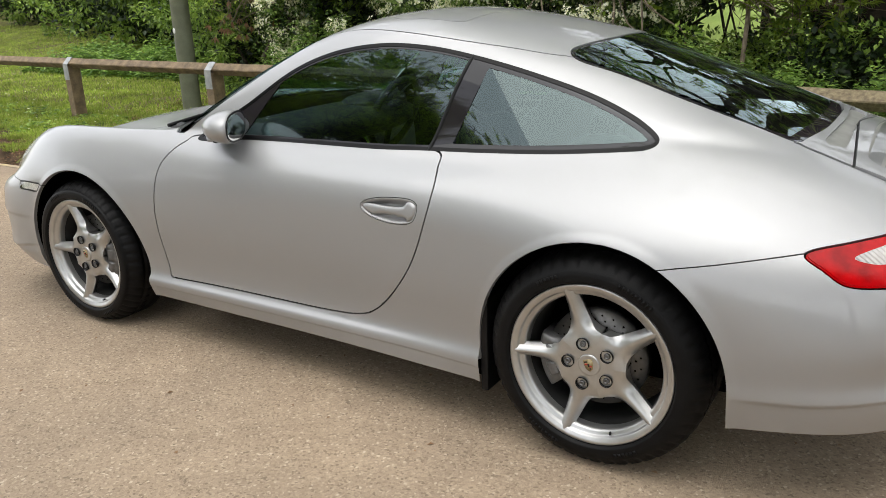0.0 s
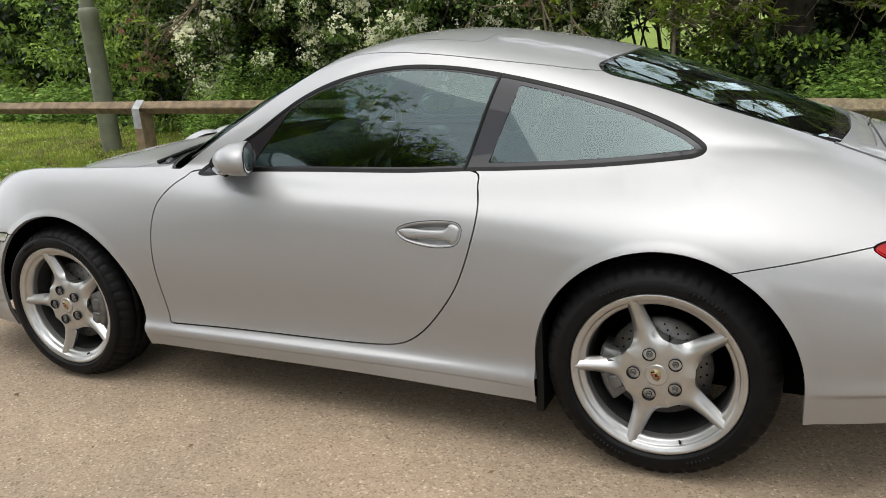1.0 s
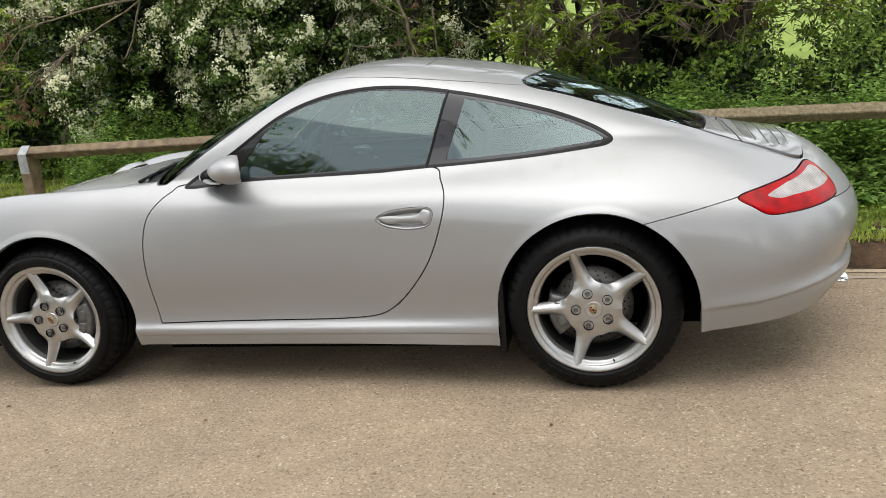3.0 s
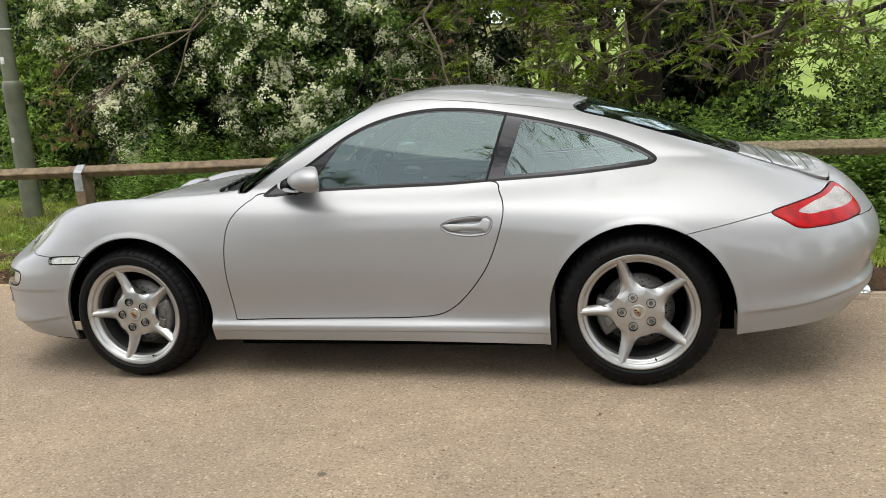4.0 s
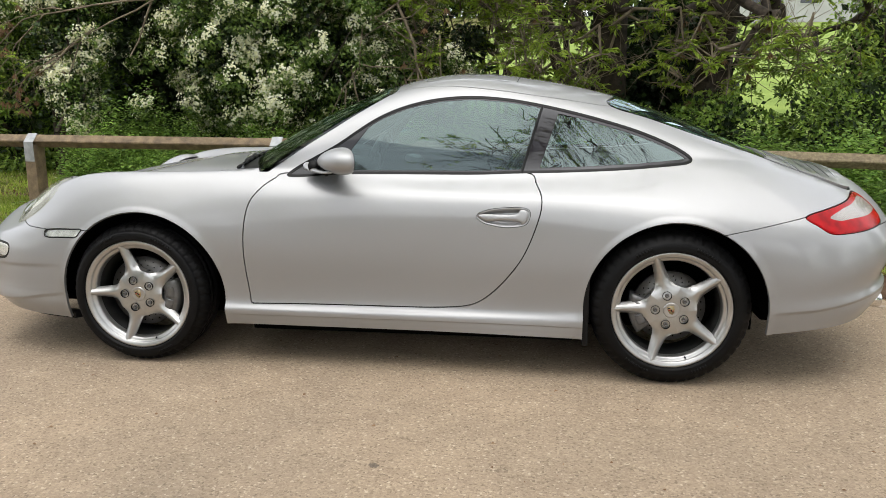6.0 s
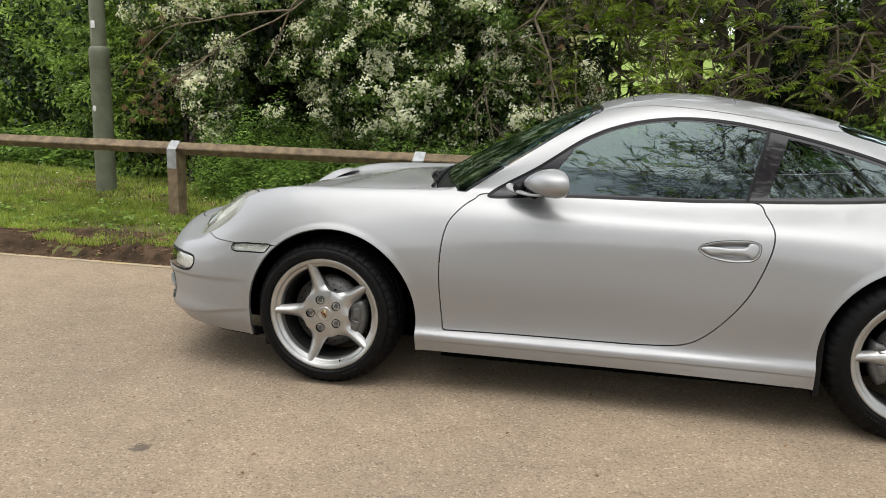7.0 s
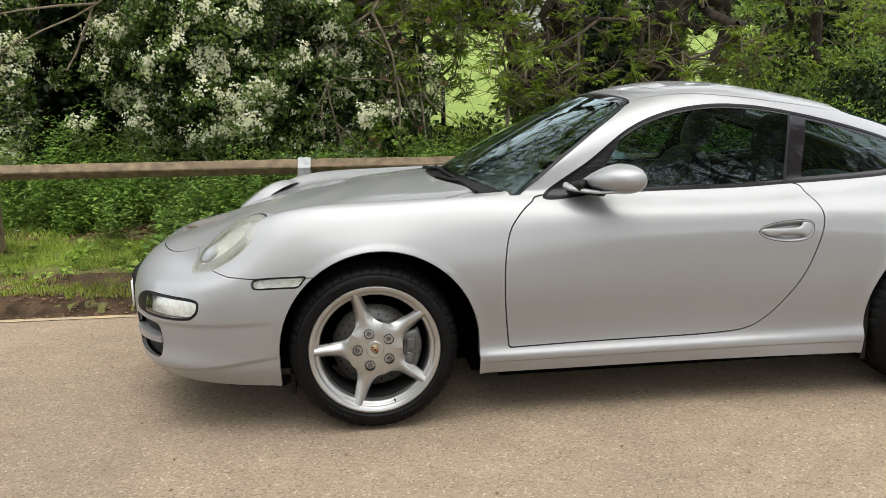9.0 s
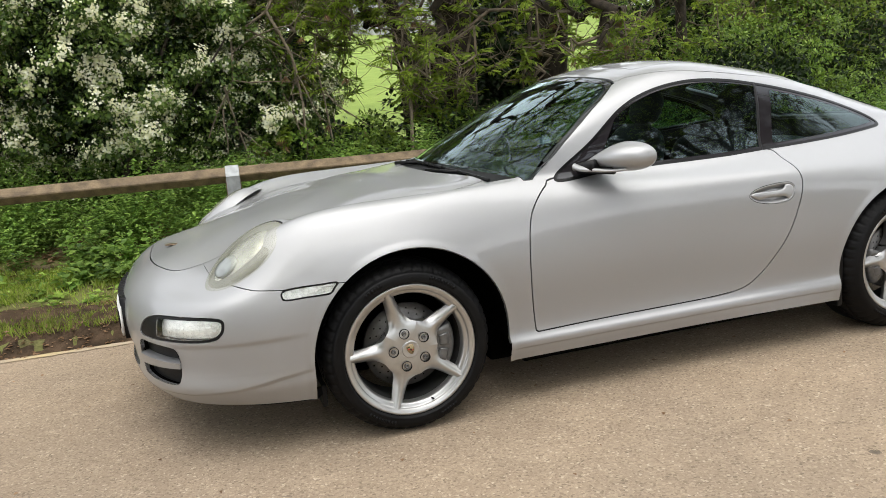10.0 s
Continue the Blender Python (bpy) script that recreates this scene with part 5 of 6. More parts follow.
LICHEN = material("lichened_timber", (.22, .18, .105), .85, color2=(.13, .10, .062), scale=40, bump=.6, bump_scale=140, fine=.8, fine_scale=60)
ZINC = material("galvanised_strap", (.36, .375, .38), .55, .5, vary=.25, scale=25)
POLE = material("green_grey_pole_paint", (.115, .125, .080), .55, vary=.25, scale=9, bump=.12, bump_scale=90, fine=.4, fine_scale=120)
POLE_MARK = material("pale_label", (.62, .63, .60), .6, vary=.2, scale=60)
BARK = material("dark_bark", (.062, .047, .034), .95, color2=(.026, .020, .015), scale=13, bump=1.0, bump_scale=40, fine=.7, fine_scale=90)
TWIG = material("pale_twig_bark", (.25, .20, .14), .9, color2=(.13, .10, .07), scale=15, bump=.5, bump_scale=80)
HAW = leafy("hawthorn_leaf", [(.03, .06, .014), (.08, .14, .027), (.155, .235, .048), (.25, .34, .085)])
PETAL = leafy("hawthorn_petal", [(.84, .83, .50), (.91, .90, .66), (.94, .93, .80)], .6, .36, drift=.06)
ASH = leafy("young_ash_leaf", [(.13, .20, .022), (.22, .32, .036), (.32, .43, .05), (.42, .52, .09)], .45, .5)
# Dark leaf tone that also carries the shade inside bushes and foliage gaps.
SHADE_LEAF = leafy("shade_dark_leaf", [(.008, .018, .006), (.018, .037, .010), (.034, .06, .016)], .45, .2)
SHRUB = leafy("shrub_leaf", [(.07, .13, .022), (.17, .27, .042), (.28, .39, .07)], .42, .38)
NETTLE = leafy("nettle_leaf", [(.07, .14, .027), (.16, .27, .050), (.28, .41, .085)], .5, .40, drift=.45)
BLADE = leafy("grass_blade", [(.16, .24, .030), (.27, .37, .050), (.36, .45, .075), (.44, .44, .16)], .5, .45)
DRYKEY = leafy("dry_seed_keys", [(.14, .075, .035), (.22, .13, .07), (.30, .19, .11)], .8, .3)
MEADOW = material("sunlit_meadow", (.19, .25, .062), .9, color2=(.14, .195, .048), scale=1.2, bump=.6, bump_scale=30, fine=.5, fine_scale=40)


for turf in (MEADOW, SOIL, EARTH):
    turf.node_tree.nodes["Principled BSDF"].inputs["Specular IOR Level"].default_value = .05


def sheet(name, xs, ys, zf, mat, label, category, tint=None):
    """A height sheet over two lists of places."""
    gx, gy = np.meshgrid(xs, ys, indexing="ij")
    v = np.stack([gx, gy, zf(gx, gy)], -1).reshape(-1, 3)
    nx, ny = len(xs), len(ys)
    ids = np.arange(nx * ny).reshape(nx, ny)
    f = np.stack([ids[:-1, :-1], ids[1:, :-1], ids[1:, 1:], ids[:-1, 1:]], -1).reshape(-1, 4)
    return tagged(new(name, mesh_from(name, v, f, mat)), label, category, kind="structure")


xs = np.unique(np.round(np.r_[np.linspace(-80, -12, 40), np.linspace(-12, 8, 240), np.linspace(8, 80, 40)], 3))
near_ys = np.r_[np.linspace(-70, -7, 30), np.linspace(-6.6, -6.1, 6), np.linspace(.3, 4.5, 110), np.linspace(4.6, 7.2, 26)]
sheet("ground", xs, np.r_[near_ys, np.linspace(7.6, 95, 60)], ground_z, SOIL, "grassy verge and meadow with patches of bare soil", "ground")
sheet("meadow", np.linspace(-2.5, 60, 70), np.linspace(7.4, 94, 60), lambda x, y: ground_z(x, y) + .03, MEADOW, "bright green meadow beyond the trees", "meadow")

# asphalt, one flat sheet with a worn edge
rx = np.unique(np.round(np.r_[np.linspace(-80, -10, 60), np.linspace(-10, 8, 500), np.linspace(8, 80, 60)], 3))
ry = np.linspace(0, 1, 12)
ragged = .018 * np.sin(23 * rx) * np.sin(7.3 * rx + 1) + .012 * np.sin(61 * rx + 2)
v = np.array([[x, -6.25 + (edge_y(x) + r + 6.25) * s, 0.0] for x, r in zip(rx, ragged) for s in ry])
ids = np.arange(len(v)).reshape(len(rx), len(ry))
f = np.stack([ids[:-1, :-1], ids[1:, :-1], ids[1:, 1:], ids[:-1, 1:]], -1).reshape(-1, 4)
tagged(new("road", mesh_from("road", v, f, ASPHALT)), "worn sandy-grey asphalt road", "road", kind="structure")
# bare earth bank along the edge
bx = np.linspace(-14, 9, 700)
bd = np.array([-.03, .02, .06, .11, .18, .27, .36, .46, .58, .70])
bz = np.array([.003, .022, .050, .078, .092, .100, .108, .112, .106, .060])
v = np.array([[x, edge_y(x) + d * (1 + .25 * math.sin(3.1 * x) * math.sin(1.3 * x + 1)), z * (1 + .22 * math.sin(5.3 * x + 9 * d)) + (.010 * math.sin(31 * x + 40 * d) + .008 * math.sin(67 * x - 23 * d)) * (d > 0) * (d < .6)] for x in bx for d, z in zip(bd, bz)])
ids = np.arange(len(v)).reshape(len(bx), len(bd))
f = np.stack([ids[:-1, :-1], ids[1:, :-1], ids[1:, 1:], ids[:-1, 1:]], -1).reshape(-1, 4)
tagged(new("verge", mesh_from("verge", v, f, EARTH)), "dark bare earth bank along the road's edge", "verge", kind="structure")
# worn double yellow lines
for off, wide, start in ((-.075, .026, -14), (-.19, .020, .6)):
    lx = np.linspace(start, 9, 500)
    v = np.array([[x, edge_y(x) + off + s * (wide + .004 * math.sin(37 * x) + .003 * math.sin(91 * x)), .004] for x in lx for s in (-1, 1)])
    ids = np.arange(len(v)).reshape(len(lx), 2)
    f = np.stack([ids[:-1, 0], ids[1:, 0], ids[1:, 1], ids[:-1, 1]], -1)
    tagged(new("yellow_line", mesh_from("yellow_line", v, f, YELLOW)), "worn yellow no-parking line on the road", "road marking", kind="structure")


# ---- knee-rail fence ----
def fence_y(x):
    return 2.085 - .0795 * x


fence = thing("knee_rail_fence", "low weathered timber knee-rail fence with metal straps", "fence", (0, 0, 0))
POSTS = [-8.55, -6.25, -3.80, -1.52, .80, 3.19, 5.5]


def rail_z(x):
    """The rail dips a little towards the car's tail."""
    return .755 - .018 * max(0.0, x - .3)


for px in POSTS:
    py = fence_y(px)
    gz = float(ground_z(px, py))
    top = rail_z(px)
    b = bmesh.new()
    block(b, (-.052, -.066, gz - .1), (.052, .066, top - .03), .006)
    o = part("fence_post", b, TIMBER, fence, "square timber post", smooth=False)
    o.matrix_basis = pose(px, py, 0, 0, 0, -4.5)
    b = bmesh.new()
    for lo, hi in (((-.046, -.072, top - .175), (.046, -.068, top - .004)), ((-.046, .068, top - .175), (.046, .072, top - .004))):
        block(b, lo, hi)
    for s in (-1, 1):
        q = [b.verts.new((xx, s * yy, top + zz)) for xx, yy, zz in ((-.046, .072, -.006), (.046, .072, -.006), (.046, 0, .066), (-.046, 0, .066))]
        b.faces.new(q)
        q = [b.verts.new((xx, s * yy, top + zz)) for xx, yy, zz in ((-.046, .068, -.006), (.046, .068, -.006), (.046, 0, .061), (-.046, 0, .061))]
        b.faces.new(q)
    o = part("strap", finish(b), ZINC, fence, "galvanised metal strap", smooth=False)
    o.matrix_basis = pose(px, py, 0, 0, 0, -4.5)
for a, c in zip(POSTS, POSTS[1:]):
    p, q = Vector((a + .004, fence_y(a), rail_z(a))), Vector((c - .004, fence_y(c), rail_z(c)))
    b = bmesh.new()
    n = 14
    rows = []
    side = Vector((.0795, 1, 0)).normalized()
    for k in range(n + 1):
        m = p.lerp(q, k / n)
        sag = .0012 * math.sin(9 * k + a)
        rows.append([b.verts.new(m + side * (dx + sag) + Vector((0, 0, dz + sag))) for dx, dz in ((-.053, .005), (-.053, -.005), (-.005, -.054), (.005, -.054), (.053, -.005), (.053, .005), (.005, .054), (-.005, .054))])
    for r0, r1 in zip(rows, rows[1:]):
        for k in range(8):
            b.faces.new((r0[k], r0[(k + 1) % 8], r1[(k + 1) % 8], r1[k]))
    b.faces.new(rows[0])
    b.faces.new(rows[-1][::-1])
    part("fence_rail", finish(b), LICHEN if a > 0 else TIMBER, fence, "timber rail set on edge" + (" with yellow lichen" if a > 0 else ""), smooth=False)


# ---- lamp post ----
lamp = thing("lamp_post", "green-grey painted steel lamp post standing in grass", "lamp post", (-5.09, 3.19, 0))
def upright(profile, n=32):
    bm = bmesh.new()
    rows = [[bm.verts.new((r * math.cos(2 * math.pi * i / n), r * math.sin(2 * math.pi * i / n), z)) for i in range(n)] for r, z in profile]
    for a, c in zip(rows, rows[1:]):
        for i in range(n):
            bm.faces.new((a[i], a[(i + 1) % n], c[(i + 1) % n], c[i]))
    bm.faces.new(rows[-1])
    return finish(bm)
part("pole_base", upright([(.100, .0), (.100, .3), (.097, 1.0), (.095, 1.56), (.098, 1.57), (.098, 1.62), (.090, 1.655), (.078, 1.67)]), POLE, lamp, "wide lower pole section with a collar")
part("pole", upright([(.074, 1.6), (.072, 2.4), (.062, 4.2), (.050, 6.0)]), POLE, lamp, "slimmer upper pole")
o = part("lantern", finish(blob(bmesh.new(), (.35, -.3, 6.0), (.30, .14, .07), 2.6)), POLE, lamp, "street lantern head")
b = bmesh.new()
rod(b, (0, 0, 5.95), (.2, -.2, 6.0), .03, .03)
part("bracket", finish(b), POLE, lamp)
part("label_plate", finish(block(bmesh.new(), (-.022, -.080, 1.84), (.022, -.072, 1.91), .002)), POLE_MARK, lamp, "small pale label")
part("band", upright([(.077, 2.18), (.079, 2.181), (.079, 2.199), (.077, 2.20)]), POLE_MARK, lamp, "pale metal band")
part("paint_mark", finish(blob(bmesh.new(), (-.02, -.094, 1.06), (.022, .006, .03), 2.2, 12, 8)), POLE_MARK, lamp, "pale scuff mark")


# ---- foliage ----
def leaf_mesh(name, p, axis, normal, length, width, mat, fold=.12):
    """Many small pointed leaves, four corners and two triangles each, bent along the middle."""
    n = len(p)
    axis = axis / (np.linalg.norm(axis, axis=1, keepdims=True) + 1e-9)
    side = np.cross(axis, normal)
    side /= np.linalg.norm(side, axis=1, keepdims=True) + 1e-9
    up = np.cross(side, axis)
    L, W = np.broadcast_to(length, n)[:, None], np.broadcast_to(width, n)[:, None]
    v = np.stack([p, p + axis * L * .45 + side * W * .5 + up * L * fold, p + axis * L - up * L * fold * .6, p + axis * L * .45 - side * W * .5 + up * L * fold], 1).reshape(-1, 3)
    k = np.arange(n)[:, None] * 4
    f = np.concatenate([k + [0, 1, 2], k + [0, 2, 3]], 1).reshape(-1, 3)
    me = bpy.data.meshes.new(name)
    me.vertices.add(len(v))
    me.vertices.foreach_set("co", v.astype(np.float32).ravel())
    me.loops.add(f.size)
    me.loops.foreach_set("vertex_index", f.astype(np.int32).ravel())
    me.polygons.add(len(f))
    me.polygons.foreach_set("loop_start", np.arange(0, f.size, 3, dtype=np.int32))
    me.polygons.foreach_set("loop_total", np.full(len(f), 3, np.int32))
    me.update(calc_edges=True)
    me.validate()
    me.materials.append(mat)
    return me


def unit(n):
    d = rng.normal(size=(n, 3))
    return d / np.linalg.norm(d, axis=1, keepdims=True)


def clumps(centre, radii, count, shell=.35, squash=.0, low=None, rough=.28):
    """Centres of leaf clumps: mostly in the outer shell of an uneven rounded mass."""
    d = unit(count)
    r = 1 - shell * rng.random(count) ** 1.5
    bump = 1 + rough * (np.sin(5 * d[:, 0] + 3 * d[:, 2] + centre[0]) * np.sin(4 * d[:, 1] - 6 * d[:, 2] + centre[1]) + .5 * np.sin(11 * d[:, 0] + 9 * d[:, 1] + 7 * d[:, 2]))
    p = np.array(centre) + d * np.array(radii) * (r * bump)[:, None]
    if low is not None:
        p = p[p[:, 2] > low]
    return p


def foliage(name, cl, per, spread_r, size, mat, parent, aspect=.55, label="", up=.6, vary=.4, droop=0.0):
    """Leaves scattered round clump centres."""
    c = np.repeat(cl, per, axis=0)
    off = rng.normal(size=c.shape) * spread_r
    p = c + off
    ax = unit(len(p)) * .7 + off / (np.linalg.norm(off, axis=1, keepdims=True) + 1e-6) + np.array([0, 0, .15 - droop])
    nr = unit(len(p)) + np.array([0, -.25, up])
    s = size * (1 - vary / 2 + vary * rng.random(len(p)))
    ob = new(name, leaf_mesh(name, p, ax, nr, s, s * aspect, mat))
    ob.parent = parent
    return tagged(ob, label, kind="stuff")


def tubes(name, segs, mat, parent, label="", n=6):
    """Tapered limbs as one mesh, from (start, end, radius, radius)."""
    V, F = [], []
    ang = np.linspace(0, 2 * np.pi, n, endpoint=False)
    for a, b, ra, rb in segs:
        a, b = np.asarray(a, float), np.asarray(b, float)
        w = b - a
        w /= np.linalg.norm(w) + 1e-9
        u = np.cross(w, [0.3, .9, .2])
        u /= np.linalg.norm(u) + 1e-9
        t = np.cross(w, u)
        k = len(V) * n
        V.append(a + ra * (np.cos(ang)[:, None] * u + np.sin(ang)[:, None] * t))
        V.append(b + rb * (np.cos(ang)[:, None] * u + np.sin(ang)[:, None] * t))
        for i in range(n):
            F.append((k + i, k + (i + 1) % n, k + n + (i + 1) % n, k + n + i))
    ob = new(name, mesh_from(name, np.concatenate(V), F, mat))
    ob.parent = parent
    return tagged(ob, label, kind="" if name == "trunk" else "stuff")


def branch_out(start, way, length, radius, depth, segs, tips, bend=.28, kids=(2, 3), shrink=.68, rise=.12, steps=4):
    """A limb that bends, thins and forks; tips collects the ends of the finest twigs."""
    p, d, r = np.array(start, float), np.array(way, float), radius
    d /= np.linalg.norm(d)
    for s in range(steps):
        d = d + rng.normal(size=3) * bend * .5 + np.array([0, 0, rise * .4])
        d /= np.linalg.norm(d)
        q = p + d * length / steps
        r2 = r * (.88 if depth else .7)
        segs.append((p, q, r, r2))
        p, r = q, r2
        if depth <= 1:
            tips.append(p)
        if depth and s >= 1 and rng.random() < .55:
            e = d + rng.normal(size=3) * .75
            branch_out(p, e, length * shrink * .8, r * .55, depth - 1, segs, tips, bend, kids, shrink, rise, steps)
    if depth:
        for _ in range(rng.integers(kids[0], kids[1] + 1)):
            e = d + rng.normal(size=3) * .6
            branch_out(p, e, length * shrink, r * .7, depth - 1, segs, tips, bend, kids, shrink, rise, steps)


def ash_leaves(name, tips, per, mat, parent, size=.075, reach=.16, label=""):
    """Fans of narrow leaflets round the twig ends."""
    t = np.repeat(np.array(tips), per, axis=0) + rng.normal(size=(len(tips) * per, 3)) * reach
    fan = 9
    d = unit(len(t)) * np.array([1, 1, .45])
    d /= np.linalg.norm(d, axis=1, keepdims=True)
    up = unit(len(t)) * .5 + np.array([0, -.2, 1.0])
    side = np.cross(d, up)
    side /= np.linalg.norm(side, axis=1, keepdims=True)
    P, A, N = [], [], []
    for k in range(fan):
        j = (k + 1) // 2
        s = 0 if k == 0 else (1 if k % 2 else -1)
        P.append(t + d * size * (1.5 - .38 * j))
        A.append(d * (1.0 if k == 0 else .55) + side * s * .9 - np.array([0, 0, .25]))
        N.append(up)
    L = size * (.8 + .5 * rng.random(len(t) * fan))
    ob = new(name, leaf_mesh(name, np.concatenate(P), np.concatenate(A), np.concatenate(N), L, L * .34, mat))
    ob.parent = parent
    return tagged(ob, label, kind="stuff")


def bough_leaves(name, cl, out, radius, per, size, mat, parent, aspect=.55, label="", flat=.6, up=.7, loose=.5):
    """Leaves laid over rounded boughs: they face outwards and up, so each bough has a lit top and a dark foot."""
    c, o = np.repeat(cl, per, axis=0), np.repeat(out, per, axis=0)
    R = np.repeat(radius * (.65 + .7 * rng.random(len(cl))), per)[:, None]
    d = unit(len(c)) + o * .55
    d /= np.linalg.norm(d, axis=1, keepdims=True)
    p = c + d * R * (.45 + .6 * rng.random((len(c), 1)) ** .6) * np.array([1, 1, flat])
    ax = unit(len(c)) * .8 + d + np.array([0, 0, -.15])
    nr = d * .6 + unit(len(c)) * loose + np.array([0, -.15, up])
    L = size * (.65 + .7 * rng.random(len(c)))
    ob = new(name, leaf_mesh(name, p, ax, nr, L, L * aspect, mat))
    ob.parent = parent
    return tagged(ob, label, kind="stuff")


def bush(name, label, category, spots, per, bough_r, size, mat, aspect=.55, trunk=None, blossom=0, stems=6, core=SHADE_LEAF, loose=.5):
    """A bush: separate leafy boughs over a core coloured near black as shade, and a few stems."""
    base = thing(name, label, category, (0, 0, 0))
    C, O, K = [], [], []
    for c, r, k in spots:
        g = float(ground_z(c[0], c[1]))
        p = clumps(c, r, k, low=g + .05)
        d = (p - np.array(c)) / np.array(r)
        C.append(p)
        O.append(d / np.linalg.norm(d, axis=1, keepdims=True))
        K.append(np.array(c) + unit(k) * np.array(r) * (.35 + .33 * rng.random((k, 1))))
        K[-1] = K[-1][K[-1][:, 2] > g + .05]
    C, O, K = np.concatenate(C), np.concatenate(O), np.concatenate(K)
    bough_leaves("leafage", C, O, bough_r, per, size, mat, base, aspect, loose=loose)
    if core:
        # Core leaves are coloured near black: the bush's inner shade, painted in.
        foliage("inner_leafage", K, 26, bough_r * .8, size * 1.25, core, base, .7, "inner leaves coloured near black to stand for shade")
    if blossom:
        k = rng.random(len(C)) < .9
        f, o = np.repeat(C[k], blossom, axis=0), np.repeat(O[k], blossom, axis=0)
        d = unit(len(f)) * .8 + o * .7 + np.array([0, -.3, .35])
        d /= np.linalg.norm(d, axis=1, keepdims=True)
        heads_at = f + d * bough_r * (.5 + .85 * rng.random((len(f), 1))) * np.array([1, 1, .8])
        rich = np.sin(6.1 * heads_at[:, 0] + 1.9 * heads_at[:, 2]) + np.sin(8.3 * heads_at[:, 2] - 4.7 * heads_at[:, 0] + 1.0) + .7 * np.sin(13 * heads_at[:, 0] + 9 * heads_at[:, 2] + 5 * heads_at[:, 1]) + rng.normal(size=len(f)) * .9
        heads_at, d = heads_at[rich > -.15], d[rich > -.15]
        n = 9
        q, e = np.repeat(heads_at, n, axis=0), np.repeat(d, n, axis=0)
        off = rng.normal(size=q.shape) * .019
        q = q + off - e * (off * off).sum(1, keepdims=True) * 9
        ax = unit(len(q))
        ax -= e * (ax * e).sum(1, keepdims=True)
        L = .024 * (.75 + .5 * rng.random(len(q)))
        ob = new("blossom", leaf_mesh("blossom", q, ax, e + unit(len(q)) * .45, L, L * 1.05, PETAL))
        ob.parent = base
        tagged(ob, "creamy white blossom heads", kind="stuff")
    segs = []
    for c, r, k in spots:
        g = float(ground_z(c[0], c[1]))
        for _ in range(stems):
            a = np.array([c[0] + rng.normal() * r[0] * .25, c[1] + rng.normal() * r[1] * .25, g - .05])
            e = np.array([c[0] + rng.normal() * r[0] * .55, c[1] + rng.normal() * r[1] * .5, c[2] + r[2] * .5 * rng.random()])
            m = (a + e) / 2 + rng.normal(size=3) * .12
            rad = .012 + .02 * rng.random()
            segs += [(a, m, rad, rad * .8), (m, e, rad * .8, rad * .35)]
    tubes("stem_work", segs, trunk or BARK, base)
    return base


bush("hawthorn_bush", "dense hawthorn bush covered in white blossom behind the fence", "bush",
     [((-2.45, 4.55, 1.70), (1.15, .90, 1.30), 150), ((-1.55, 4.70, 1.15), (.75, .70, .85), 70), ((-2.9, 4.9, 2.75), (1.3, .9, .75), 80), ((-1.35, 5.0, 2.3), (.85, .75, .75), 60), ((-.80, 4.85, 1.15), (.50, .5, .55), 36)], 170, .20, .043, HAW, .75, blossom=33)
bush("hawthorn_bush", "hawthorn with blossom sprays drooping over dark shade", "bush",
     [((-4.75, 4.4, 2.45), (.70, .65, .60), 55), ((-4.40, 4.05, 1.75), (.42, .42, .50), 40), ((-4.25, 3.9, 1.12), (.17, .2, .28), 14)], 150, .18, .043, HAW, .75, blossom=50)
for lab, spots, per, sz in (
    ("dark green shrubs behind the grass, in shade", [((-6.6, 6.6, 1.5), (1.5, 1.1, 1.7), 190), ((-8.8, 7.6, 1.6), (1.8, 1.3, 1.9), 190), ((-6.2, 6.2, 3.1), (1.8, 1.1, .9), 130)], 60, .085),
    ("broad dark shrubs at the far edge of the grass", [((-12.2, 9.0, 1.8), (2.4, 1.6, 2.2), 230), ((-16.5, 10.8, 2.2), (2.8, 1.9, 2.6), 230), ((-21.5, 12.5, 2.6), (3.2, 2.2, 3.0), 220)], 50, .12),
):
    bush("shrub", lab, "shrub", spots, per, .30, sz, SHRUB, .5)
bush("shrub", "tall dark trees closing the far side of the grass", "shrub", [((-14, 13, 4.5), (4, 2, 4.5), 300), ((-22, 15, 5), (5, 2.5, 5), 300), ((-31, 16, 5), (6, 3, 5.5), 300), ((-7.5, 10.5, 4.0), (3.5, 1.8, 4.2), 300), ((-42, 14, 5), (7, 3, 6), 250)], 40, .7, .22, SHADE_LEAF, .6)
bush("shrub", "leafy green shrub beside the lamp post", "shrub", [((-5.95, 4.9, 1.15), (.75, .7, 1.10), 95), ((-6.1, 5.2, 2.35), (.85, .75, .65), 70), ((-5.35, 4.5, .75), (.40, .4, .65), 36)], 150, .20, .058, SHRUB, .42)
# Near-black leaves stand for the shade behind the blossom.
bush("thicket", "thicket behind the blossom, its shade put into near-black leaves", "thicket", [((-3.6, 6.3, 1.5), (1.9, .8, 2.0), 300), ((-.5, 7.4, 3.35), (1.5, .7, .75), 150), ((-1.6, 6.6, 1.4), (1.3, .7, 1.4), 200), ((-3.4, 6.4, 3.9), (2.3, 1.0, 1.4), 260)], 34, .24, .10, SHADE_LEAF, .6)
bush("shrub", "dense green shrub beyond the fence rail", "shrub", [((4.6, 4.3, .85), (1.35, .95, .9), 150), ((3.6, 4.1, .70), (.70, .65, .65), 80), ((6.6, 4.8, 1.2), (1.5, 1.2, 1.2), 140)], 66, .19, .050, SHRUB, .5)
